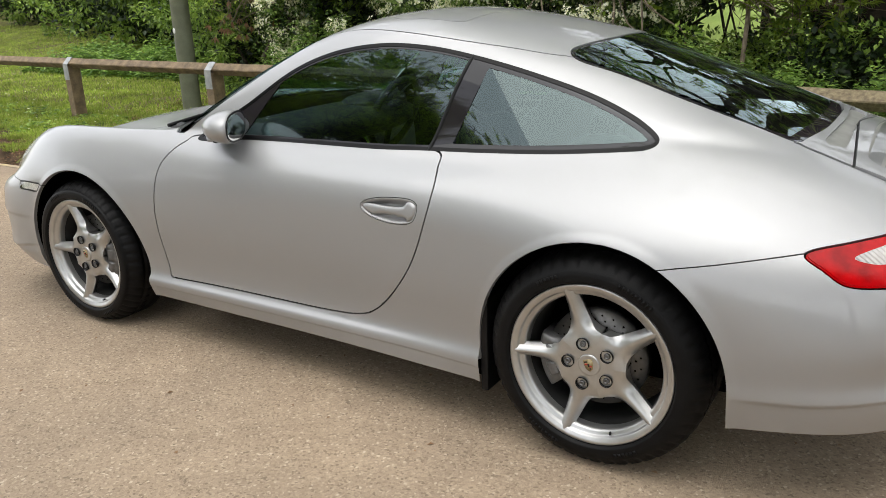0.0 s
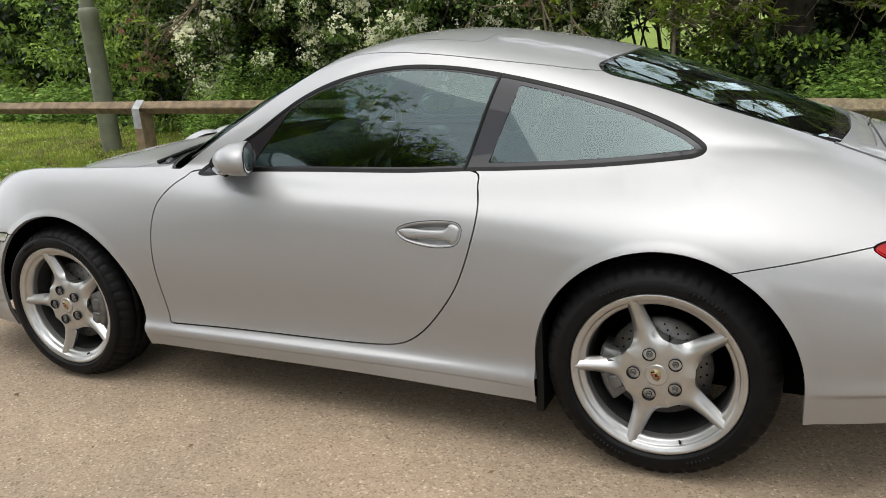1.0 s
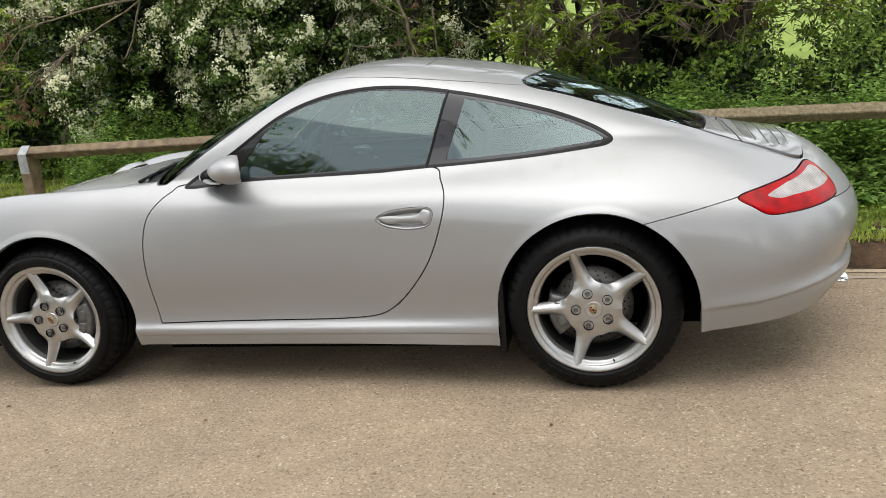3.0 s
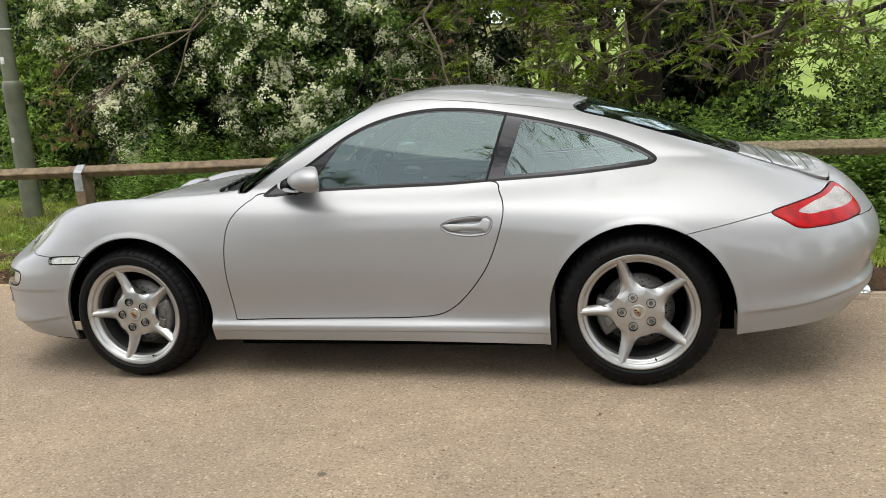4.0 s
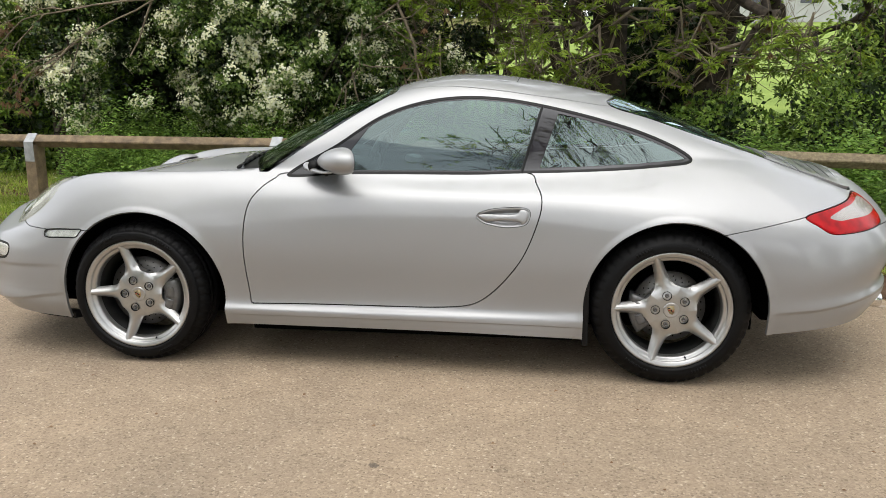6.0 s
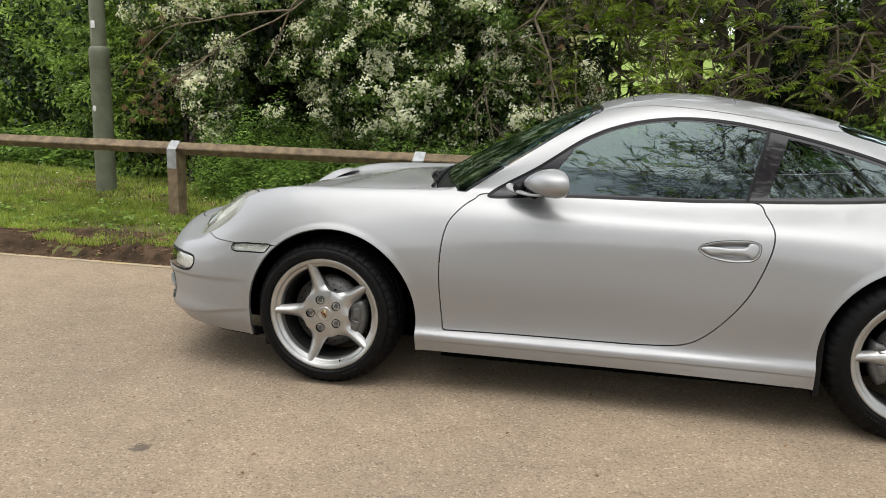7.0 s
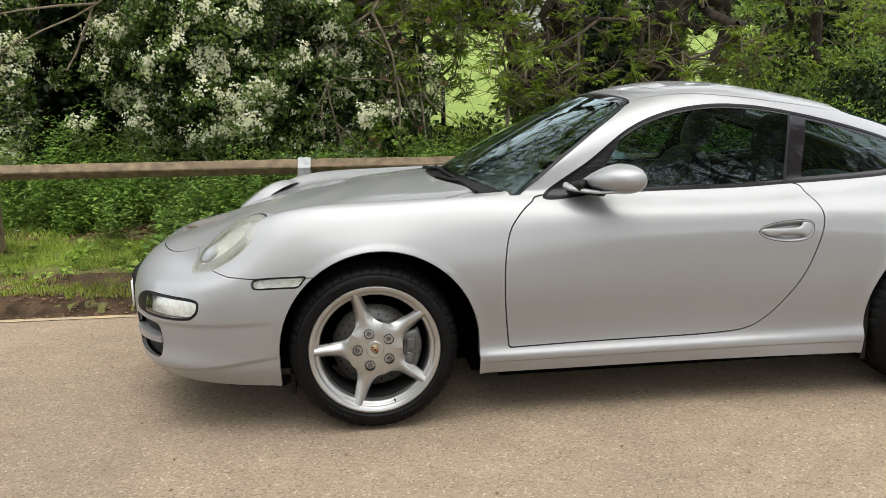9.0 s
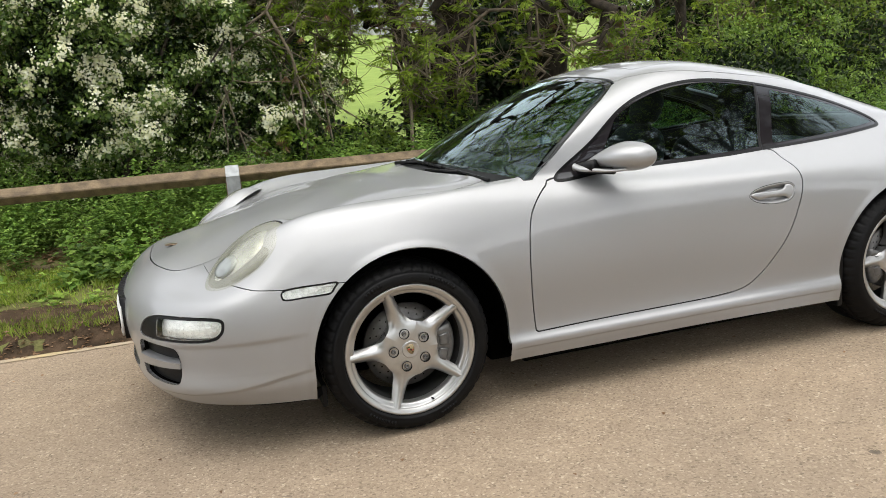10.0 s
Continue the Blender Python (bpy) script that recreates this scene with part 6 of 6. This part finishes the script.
bush("shrub", "tall shaded shrubs behind the trees", "shrub", [((9.8, 8.0, 2.6), (3.2, 1.8, 3.0), 300), ((15, 9.0, 3.0), (3.5, 2.0, 3.4), 240)], 50, .32, .11, SHRUB, .5)
bush("shrub", "low bramble shrub under the ash trees", "shrub", [((-.55, 4.5, .55), (.65, .55, .5), 60), ((1.3, 4.7, .55), (.8, .55, .55), 70), ((2.5, 4.4, .6), (.7, .55, .6), 60)], 70, .16, .055, SHRUB, .55)
bush("thicket", "thicket of near-black leaves between the ash trunks", "thicket", [((1.95, 5.9, .95), (.95, .45, 1.15), 130)], 40, .2, .08, SHADE_LEAF, .7)


# trees that fill a crown: limbs run from the bole to every leafy tip
def crown_points(boxes):
    return np.concatenate([np.array(c) + unit(n) * np.array(r) * (rng.random((n, 1)) ** .38) for c, r, n in boxes])


def grow(base, boles, tips, thin=.006, step=.35, wander=.10):
    """Joins each tip to the nearest limb and thickens the limbs towards the foot."""
    pos, up = [np.array(base, float)], [-1]
    for q in boles:
        pos.append(np.array(q, float))
        up.append(len(pos) - 2)
    fork = len(pos) - 1
    order = np.argsort(np.linalg.norm(tips - pos[fork], axis=1))
    ends = []
    for t in tips[order]:
        have = np.array(pos)
        d = np.linalg.norm(have - t, axis=1) + .35 * np.linalg.norm(have - have[fork], axis=1) + np.where(np.arange(len(pos)) < max(1, fork - 3), 9, 0)
        k = int(np.argmin(d))
        a = pos[k]
        m = max(2, int(np.linalg.norm(t - a) / step))
        for i in range(1, m + 1):
            q = a + (t - a) * i / m + np.array([0, 0, .10 * np.sin(np.pi * i / m) * np.linalg.norm(t - a) * .5])
            if i < m:
                q = q + rng.normal(size=3) * wander
            pos.append(q)
            up.append(k if i == 1 else len(pos) - 2)
        ends.append(len(pos) - 1)
    area = np.full(len(pos), 0.0)
    for e in ends:
        area[e] = thin ** 2.3
    for i in range(len(pos) - 1, 0, -1):
        area[i] = max(area[i], thin ** 2.3)
        area[up[i]] += area[i]
    rad = area ** (1 / 2.3)
    return [(pos[up[i]], pos[i], float(rad[up[i]] * .5 + rad[i] * .5), float(rad[i])) for i in range(1, len(pos))], tips


def key_bunch(at, n, parent):
    """A bunch of dry winged seeds that hang from one stalk."""
    top = np.array(at) + np.array([0, 0, .03])
    V, F = [top], []
    for _ in range(n):
        d = rng.normal(size=3) * np.array([.42, .42, .25]) + np.array([0, 0, -1.0])
        d /= np.linalg.norm(d)
        w = np.cross(d, unit(1)[0])
        w /= np.linalg.norm(w) + 1e-9
        ln = .055 + .045 * rng.random()
        k = len(V)
        V += [top + d * ln * .55 + w * .006, top + d * ln, top + d * ln * .55 - w * .006]
        F += [(0, k, k + 1), (0, k + 1, k + 2)]
    ob = new("seed_tassel", mesh_from("seed_tassel", V, F, DRYKEY))
    ob.parent = parent
    return tagged(ob, "dry brown hanging seed tassel")


def tree(name, label, base, boles, crown, radius, leaf=4, size=.075, keys=0, thin=.0045, twigs=4, twig_len=.35, mat=ASH, fill=1.0, near=True, gap=None, step=.35):
    x, y = base
    th = thing(name, label, "tree", (0, 0, 0))
    tips = crown_points(crown)
    if gap is not None:
        tips = tips[~gap(tips)]
    g = float(ground_z(x, y))
    segs, tips = grow((x, y, g - .05), [(x + dx, y + dy, g + z) for dx, dy, z in boles], tips, thin, step)
    k = radius / segs[0][3]
    segs = [(a, b, max(ra * k ** min(1, ra / segs[0][3] * 2), thin), max(rb * k ** min(1, rb / segs[0][3] * 2), thin)) for a, b, ra, rb in segs]
    segs.insert(0, (segs[0][0], segs[0][0] + (segs[0][1] - segs[0][0]) * .2, radius * 1.5, radius * 1.02))
    fine, buds = [], []
    for t in tips:
        for _ in range(twigs):
            d = rng.normal(size=3) + np.array([0, 0, .2])
            d *= twig_len * (.5 + .8 * rng.random()) / np.linalg.norm(d)
            m = t + d * .5 + rng.normal(size=3) * .04
            fine += [(t, m, thin * .9, thin * .7), (m, t + d, thin * .7, thin * .4)]
            buds.append(t + d)
    tubes("trunk", [s for s in segs if s[2] >= .025], BARK, th, n=10)
    tubes("twig_work", [s for s in segs if s[2] < .025] + fine, TWIG if near else BARK, th, n=5)
    if leaf:
        use = tips if near else np.array(buds)
        use = use[rng.random(len(use)) < fill]
        ash_leaves("leafage", use, leaf, mat, th, size, .035 if near else .12)
    if keys:
        c = tips[rng.choice(len(tips), keys, replace=False)] - np.array([0, 0, .12])
        for at in c:
            key_bunch(at, 20, th)
    return th


window = lambda p: (p[:, 0] > .41 * (p[:, 1] - 5.2) - .10) & (p[:, 0] < .41 * (p[:, 1] - 5.2) + .42) & (p[:, 2] > 1.0) & (p[:, 2] < 1.95)
tree("ash_tree", "dark-trunked ash tree with young pale leaves", (1.42, 5.35), [(-.02, 0, .6), (-.04, -.02, 1.2), (-.05, -.02, 1.8), (-.06, 0, 2.4), (-.1, 0, 3.0)], [((1.1, 4.75, 1.75), (1.1, .7, .75), 62), ((1.2, 5.0, 3.1), (1.6, 1.1, .8), 45), ((.4, 5.9, 5.6), (2.6, 1.3, 1.9), 110)], .20, keys=14, gap=window)
tree("ash_tree", "leaning ash tree hung with dry seed keys", (2.45, 5.2), [(.03, 0, .6), (.06, 0, 1.2), (.10, 0, 1.8), (.13, 0, 2.4), (.2, 0, 3.1)], [((2.5, 4.6, 1.75), (1.1, .7, .75), 60), ((2.8, 4.9, 3.1), (1.6, 1.1, .8), 45)], .20, keys=18, gap=window)
tree("ash_tree", "twin-stemmed ash with a dark slanting trunk", (1.05, 5.15), [(-.08, 0, .6), (-.22, 0, 1.15), (-.40, 0, 1.7), (-.58, 0, 2.3)], [((.1, 4.9, 2.5), (.9, .7, .6), 55), ((.9, 4.7, 1.1), (.45, .4, .35), 16)], .085, keys=4, gap=window)
tree("ash_tree", "slender young ash among the bushes", (-.75, 4.75), [(.02, 0, .5), (.05, -.02, 1.0), (.03, -.04, 1.5)], [((-.75, 4.5, 1.7), (.55, .5, .7), 34), ((-.9, 4.7, 2.6), (.8, .6, .5), 36)], .04, keys=4, gap=window)
tree("ash_tree", "leafy young ash rising over the fence rail", (4.4, 5.2), [(0, 0, .6), (-.04, 0, 1.2), (-.06, 0, 1.8), (-.05, 0, 2.4)], [((4.0, 4.9, 1.9), (1.1, .8, .9), 48), ((4.4, 5.1, 3.1), (1.5, 1.1, .7), 40)], .07, keys=10)
tree("ash_tree", "dense ash closing the end of the hedge", (6.4, 5.7), [(0, 0, .6), (.03, 0, 1.2), (.06, 0, 2.0)], [((6.3, 5.4, 2.0), (1.5, 1.0, 1.1), 190), ((7.5, 5.9, 2.8), (1.6, 1.0, 1.2), 120)], .09, keys=8)
tree("ash_tree", "small ash seedling behind the fence", (.45, 4.35), [(0, 0, .4), (.02, 0, .8), (.02, 0, 1.2)], [((.5, 4.25, 1.55), (.35, .25, .45), 22)], .02)
tree("ash_tree", "pale young ash at the meadow's edge", (.15, 6.9), [(0, 0, .5), (0, 0, 1.1)], [((.1, 6.9, 1.9), (.6, .45, .85), 75)], .03)
tree("ash_tree", "tall ash rising over the hedge", (-4.6, 6.2), [(0, 0, 1), (.1, 0, 2), (.1, 0, 3)], [((-4.6, 5.9, 3.6), (1.6, .8, .6), 30)], .14)

# a forked bare branch arching over the hedge, hung with dry keys
def bare_branch(label, runs, sprays, keys, thick=.022):
    th = thing("branch", label, "branch", (0, 0, 0))
    segs, tips = [], []
    for run in runs:
        r = thick
        for a, b in zip(run, run[1:]):
            m = (np.array(a) + np.array(b)) / 2 + rng.normal(size=3) * .02
            segs += [(np.array(a), m, r, r * .9), (m, np.array(b), r * .9, r * .8)]
            r *= .78
    for at, aim, ln in sprays:
        branch_out(at, aim, ln, .0085, 2, segs, tips, bend=.30, rise=-.10, kids=(1, 2), shrink=.62, steps=4)
    tubes("twig_work", segs, TWIG, th, n=7)
    tips = np.array(tips)
    c = tips[rng.choice(len(tips), min(keys, len(tips)), replace=False)] - np.array([0, 0, .06])
    for at in c:
        key_bunch(at, 15, th)
    pick = tips[rng.choice(len(tips), min(10, len(tips)), replace=False)]
    ash_leaves("leafage", pick, 3, ASH, th, .05, .03)


bare_branch("forked bare branch hung with dry brown keys", [[(-2.7, 4.4, 2.75), (-3.31, 3.85, 2.09), (-3.75, 3.75, 1.86), (-4.3, 3.7, 1.56)], [(-3.2, 3.95, 2.3), (-3.42, 3.85, 1.9), (-3.62, 3.85, 1.52)], [(-3.31, 3.85, 2.09), (-3.9, 3.7, 2.02), (-4.5, 3.65, 1.92)]],
            [((-4.3, 3.7, 1.56), (-.8, -.1, -.35), .55), ((-4.2, 3.7, 1.6), (-.7, -.2, -.7), .5), ((-4.1, 3.7, 1.65), (-.9, 0, -.1), .6), ((-4.5, 3.65, 1.92), (-.9, -.1, -.15), .55), ((-4.4, 3.65, 1.93), (-.7, -.2, -.6), .55), ((-4.0, 3.7, 1.75), (-.6, -.2, -.8), .5), ((-4.6, 3.7, 1.4), (-.5, 0, -.8), .4), ((-4.2, 3.65, 1.98), (-.8, -.1, .2), .5), ((-3.9, 3.7, 1.8), (-.9, -.1, -.5), .6)], 34, .013)
bare_branch("pale crooked branch hanging beside the blossom", [[(-.6, 4.5, 2.5), (-.89, 4.3, 2.06), (-1.24, 4.25, 1.85), (-1.28, 4.2, 1.42), (-1.56, 4.1, .95)], [(-.89, 4.3, 2.06), (-.7, 4.25, 1.64), (-.66, 4.2, .70)]],
            [((-1.25, 4.2, 1.7), (.6, -.1, .1), .6), ((-1.28, 4.15, 1.45), (.7, -.1, -.1), .6), ((-1.4, 4.1, 1.2), (.1, -.1, -.9), .55), ((-.7, 4.2, 1.6), (.3, -.1, -.9), .6), ((-1.1, 4.2, 1.9), (.9, 0, -.4), .7)], 8, .017)
bare_branch("thin dead stems standing under the ash", [[(-.45, 4.35, 1.75), (-.42, 4.3, 1.2), (-.38, 4.2, .45)], [(-1.36, 4.2, 1.4), (-1.28, 4.2, 1.0), (-1.2, 4.15, .45)], [(-.82, 4.3, 1.5), (-.74, 4.25, 1.1), (-.66, 4.2, .45)]],
            [((-.42, 4.25, 1.3), (.5, 0, -.8), .5), ((-.74, 4.25, 1.1), (.4, -.1, -.8), .4), ((-1.28, 4.2, 1.0), (.5, 0, -.8), .4)], 8, .011)

# tall trees rising behind the hedge
tree("ash_tree", "tall ash with a wide twiggy crown behind the hedge", (-3.3, 7.7), [(0, 0, 1.2), (.05, 0, 2.4), (.1, -.1, 3.8)], [((-3.0, 7.0, 6.4), (3.4, 2.0, 2.2), 330)], .16, leaf=2, size=.06, thin=.007, twigs=6, twig_len=.7, fill=.5, near=False, step=.5)
tree("ash_tree", "tall ash with a leafy crown reaching over the fence", (2.15, 7.3), [(0, 0, 1.2), (-.05, 0, 2.4), (-.1, -.3, 3.8)], [((1.6, 3.4, 6.9), (4.5, 3.8, 1.4), 420)], .17, leaf=3, size=.075, thin=.007, twigs=6, twig_len=.7, fill=.75, near=False, step=.5)

# trees across the road, behind the camera
def spreading_tree(name, label, base, limbs, depth=5, first=3.3, leaf=.03, bole=2.5):
    """A tree grown fork by fork: a short bole and wide limbs that end in fine twigs with a few young leaves."""
    x, y = base
    th = thing(name, label, "tree", (0, 0, 0))
    g = float(ground_z(x, y))
    segs, tips = [], []
    foot, fork = np.array([x, y, g - .05]), np.array([x + .1, y + .1, g + bole])
    segs += [(foot, foot + (fork - foot) * .25, .40, .30), (foot + (fork - foot) * .25, fork, .30, .24)]
    for *way, reach in limbs:
        branch_out(fork, way, first * reach, .15, depth, segs, tips, bend=.34, kids=(2, 3), shrink=.70, rise=.06, steps=4)
    tubes("trunk", [q for q in segs if q[2] >= .03], BARK, th, n=9)
    tubes("twig_work", [(a, b, max(ra, .012), max(rb, .008)) for a, b, ra, rb in segs if ra < .03], BARK, th, n=3)
    tips = np.array(tips)
    ash_leaves("leafage", tips[rng.random(len(tips)) < leaf], 2, ASH, th, .08, .10)
    return th


FAN = [(-1, .15, .75, 1), (-.75, .5, .9, 1), (-.2, .35, 1.1, 1), (.35, .5, 1.0, .85), (.85, .2, .8, .85), (.3, -.6, .9, 1), (-.5, -.6, .9, 1)]
spreading_tree("oak_tree", "broad twiggy tree across the road coming into leaf", (-9.2, -9.8), FAN + [(1, .08, .20, .8), (1, .18, .40, .8), (1, -.05, .60, .8), (1, .1, .85, .8), (.8, 0, 1.1, .8)], leaf=.20)
spreading_tree("oak_tree", "tall twiggy tree across the road coming into leaf", (9.7, -10.5), FAN + [(-1, .2, .50, 1), (-1, -.1, .85, 1), (-.7, .2, 1.3, 1.1), (-.2, .1, 1.5, 1.2), (.3, .1, 1.6, 1.2), (.8, .1, 1.2, 1.1), (1, .2, .7, 1.1)], first=4.1, leaf=.05, bole=4.4)
bush("hedge", "dark hedge across the road", "hedge", [((-14, -15, 1.2), (5, 1.6, 1.6), 200), ((-3, -17, 1.0), (6, 1.6, 1.3), 200), ((9, -16, 1.2), (6, 1.6, 1.6), 200)], 40, .5, .18, SHADE_LEAF, .6)
# Out of view: added so the rear bumper mirrors less bright sky.
bush("shrub", "unseen leafy trees added to darken the tail's reflections", "shrub", [((17, -10, 3.6), (4.5, 2.5, 3.6), 260), ((19, 4.2, 3.8), (4.0, 2.2, 3.6), 220), ((30, -3, 4.0), (4, 7, 4.4), 300)], 45, .55, .16, SHRUB, .55)
bush("far_woods", "distant belt of trees beyond the meadow", "woods", [((x, 68 + 4 * math.sin(x), float(ground_z(x, 68)) + 3.2), (6.5, 3, 4.6 + math.sin(1.7 * x)), 90) for x in range(-14, 66, 9)], 40, 1.1, .5, SHRUB, .6)
bush("thicket", "shaded green thicket behind the leaning ash", "thicket", [((5.6, 7.3, 1.5), (1.35, .7, 1.9), 210), ((2.35, 6.5, 1.7), (.65, .4, .95), 90)], 45, .24, .085, SHRUB, .5)
bush("shrub", "pale low shrub at the edge of the meadow", "shrub", [((.35, 6.1, .45), (.65, .4, .48), 45)], 60, .17, .055, SHRUB, .45)
tree("ash_tree", "leafy young ash over the meadow gap", (1.0, 6.2), [(-.03, 0, .6), (-.06, 0, 1.2), (-.12, 0, 1.9)], [((.55, 5.95, 2.55), (.85, .45, .5), 85)], .04, keys=4)

# ---- low plants ----
def herbs(name, label, category, x0, x1, lo, hi, count, height, size, mat, aspect=.7, per=14, keep=None, tuft=0):
    """Leafy weeds: leaves in tiers round upright stems."""
    x = x0 + (x1 - x0) * rng.random(count)
    y = np.interp(rng.random(count), [0, 1], [0, 1]) * 1.0
    y = fence_y(x) + lo + (hi - lo) * y
    if keep is not None:
        k = keep(x, y)
        x, y = x[k], y[k]
    if tuft:                                             # stems stand in tufts, each with its own vigour
        m = rng.integers(0, max(1, len(x) // tuft), len(x))
        x, y = x[m] + rng.normal(size=len(x)) * .075, y[m] + rng.normal(size=len(x)) * .075
    z = ground_z(x, y)
    hgt = height * (.35 + .75 * rng.random(len(x))) * np.clip(1 + .55 * lumps(x, y, 1.9), .35, 1.6) * np.clip(.55 + 1.3 * (y - fence_y(x) - lo), .5, 1.15)
    s = rng.random((len(x), per)) ** .8
    p = np.stack([np.repeat(x[:, None], per, 1), np.repeat(y[:, None], per, 1), z[:, None] + hgt[:, None] * s], -1).reshape(-1, 3)
    p[:, :2] += rng.normal(size=(len(p), 2)) * .035
    a = rng.random(len(p)) * 2 * np.pi
    ax = np.stack([np.cos(a), np.sin(a), rng.normal(size=len(p)) * .3], 1)
    nr = unit(len(p)) * .35 + np.array([0, 0, 1.0])
    L = size * (.6 + .8 * rng.random(len(p)))
    ob = new(name, leaf_mesh(name, p, ax, nr, L, L * aspect, mat))
    return tagged(ob, label, category, kind="stuff")


herbs("undergrowth", "green undergrowth of weeds under the hedge", "undergrowth", -3.75, 3.2, .42, 1.9, 4400, .46, .040, NETTLE, .5, per=20, tuft=15)
herbs("undergrowth", "tall bright weeds standing under the blossom", "undergrowth", -4.1, -3.0, .75, 1.7, 600, .72, .040, NETTLE, .45, per=26, tuft=10)
herbs("nettles", "broad-leaved nettles beside the fence", "nettles", 1.6, 6.0, .12, 1.7, 3200, .46, .045, NETTLE, .7, per=18, tuft=14)
herbs("weeds", "low weeds along the fence line", "weeds", -2.7, 3.2, -.25, .45, 700, .16, .06, NETTLE, .75)
herbs("weeds", "small weeds in the verge grass", "weeds", -9, 5.5, -.85, .1, 500, .07, .045, SHRUB, .75)
herbs("ivy", "ground ivy round the shrubs at the grass's edge", "ivy", -12, -4.6, 2.4, 4.2, 1500, .35, .085, NETTLE)


def grass(name, label, n, x0, x1, y0f, y1f, h, keep, w=.006):
    x = x0 + (x1 - x0) * rng.random(n)
    y = y0f(x) + (y1f(x) - y0f(x)) * rng.random(n)
    k = keep(x, y)
    x, y = x[k], y[k]
    p = np.stack([x, y, ground_z(x, y) - .005], 1)
    b = np.interp(y - edge_y(x), [0, .10, .2, .55, .7], [0, .074, .090, .104, 0])
    p[:, 2] = np.maximum(p[:, 2], b - .01)
    ax = unit(len(p)) * .55 + np.array([0, 0, 1.0])
    nr = unit(len(p)) * np.array([1, 1, .2])
    L = h * (.5 + .9 * rng.random(len(p)))
    ob = new(name, leaf_mesh(name, p, ax, nr, L, w * (.7 + .8 * rng.random(len(p))), BLADE, .02))
    return tagged(ob, label, "grass", kind="stuff")


patch = lambda x, y, f, c: lumps(x, y, f) + .5 * lumps(y * 1.3, x, f * 2.3) > c
grass("grass", "fresh green verge grass with bare patches", 120000, -9.5, 6.0, lambda x: edge_y(x) + .42, lambda x: fence_y(x) + .35, .055, lambda x, y: (patch(x, y, 2.0, -.42) | (rng.random(len(x)) < .25)) & ~((x > -4.7) & (x < 1.2) & (y - edge_y(x) < .85 + .15 * lumps(x, y, 3.0)) & (rng.random(len(x)) < np.interp(x, [-4.7, -3.9], [.3, .92]))))
grass("grass", "tufts of grass in the bare earth bank", 45000, -9.5, 6.0, lambda x: edge_y(x) + .10, lambda x: edge_y(x) + .5, .05, lambda x, y: patch(x, y, 2.7, .12) | ((x > -3.7) & (np.abs(y - edge_y(x) - .24 - .05 * lumps(x, y, 2.0)) < .075)))
grass("grass", "rough mown grass beyond the fence", 120000, -24, -3.4, lambda x: fence_y(x) + .2, lambda x: fence_y(x) + 3.4 + np.clip(-x - 5, 0, 9) * .5, .05, lambda x, y: patch(x, y, .9, -.5) | (rng.random(len(x)) < .3), .011)

# litter on the verge and the road
def litter(name, label, n, x0, x1, yf, size, mat, lift=.002):
    x = x0 + (x1 - x0) * rng.random(n)
    y = yf(x, rng.random(n))
    z = np.where(y < edge_y(x), 0, np.maximum(ground_z(x, y), np.interp(y - edge_y(x), [0, .10, .2, .55, .7], [0, .078, .096, .110, 0])))
    p = np.stack([x, y, z + lift], 1)
    a = rng.random(n) * 2 * np.pi
    ax = np.stack([np.cos(a), np.sin(a), rng.normal(size=n) * .12], 1)
    nr = unit(n) * .25 + np.array([0, 0, 1.0])
    L = size * (.4 + 1.1 * rng.random(n))
    ob = new(name, leaf_mesh(name, p, ax, nr, L, L * (.3 + .5 * rng.random(n)), mat))
    return tagged(ob, label, "litter", kind="stuff")


litter("leaf_litter", "dry leaves and bits strewn along the earth bank", 13000, -9, 6, lambda x, u: edge_y(x) + .75 * u - .06, .026, DRYKEY, .006)
litter("leaf_litter", "dead leaves under the hedge", 5000, -6, 5, lambda x, u: fence_y(x) + .1 + 1.6 * u, .05, DRYKEY, .01)
litter("daisies", "small white daisies in the verge grass", 260, -9, -3.6, lambda x, u: edge_y(x) + .6 + 2.6 * u, .022, PETAL, .05)
litter("road_grit", "small bits of grit and bark on the asphalt", 900, -7, 6, lambda x, u: -4.5 + 5.3 * u, .016, DRYKEY, .003)

# a pale house far beyond the meadow
house = thing("house", "pale rendered house far beyond the trees", "house", (16, 46, float(ground_z(16, 46)) - .2))
RENDER = material("pale_render", (.36, .36, .345), .8, vary=.1, scale=2, bump=.1, bump_scale=40)
SLATE = material("grey_roof_tiles", (.12, .11, .11), .7, vary=.3, scale=6, bump=.4, bump_scale=20)
DARKPANE = material("dark_window_glass", (.03, .035, .04), .08, vary=.2, scale=3)
part("wall", block(bmesh.new(), (-5, 0, 0), (5, 6, 5.2), .02), RENDER, house, smooth=False)
b = bmesh.new()
q = [b.verts.new(c) for c in ((-5.3, -.3, 5.2), (5.3, -.3, 5.2), (5.3, 6.3, 5.2), (-5.3, 6.3, 5.2), (-5.3, 3, 7.6), (5.3, 3, 7.6))]
for fc in ((0, 1, 5, 4), (2, 3, 4, 5), (0, 4, 3), (1, 2, 5), (0, 3, 2, 1)):
    b.faces.new([q[i] for i in fc])
part("roof", finish(b), SLATE, house, smooth=False)
for wx in (-3.2, 0, 3.2):
    for wz in (1.2, 3.4):
        w = part("window", block(bmesh.new(), (wx - .6, -.04, wz), (wx + .6, .04, wz + 1.2), .01), RENDER, house, smooth=False)
        part("pane", block(bmesh.new(), (wx - .5, -.06, wz + .1), (wx + .5, -.042, wz + 1.1)), DARKPANE, w, smooth=False)
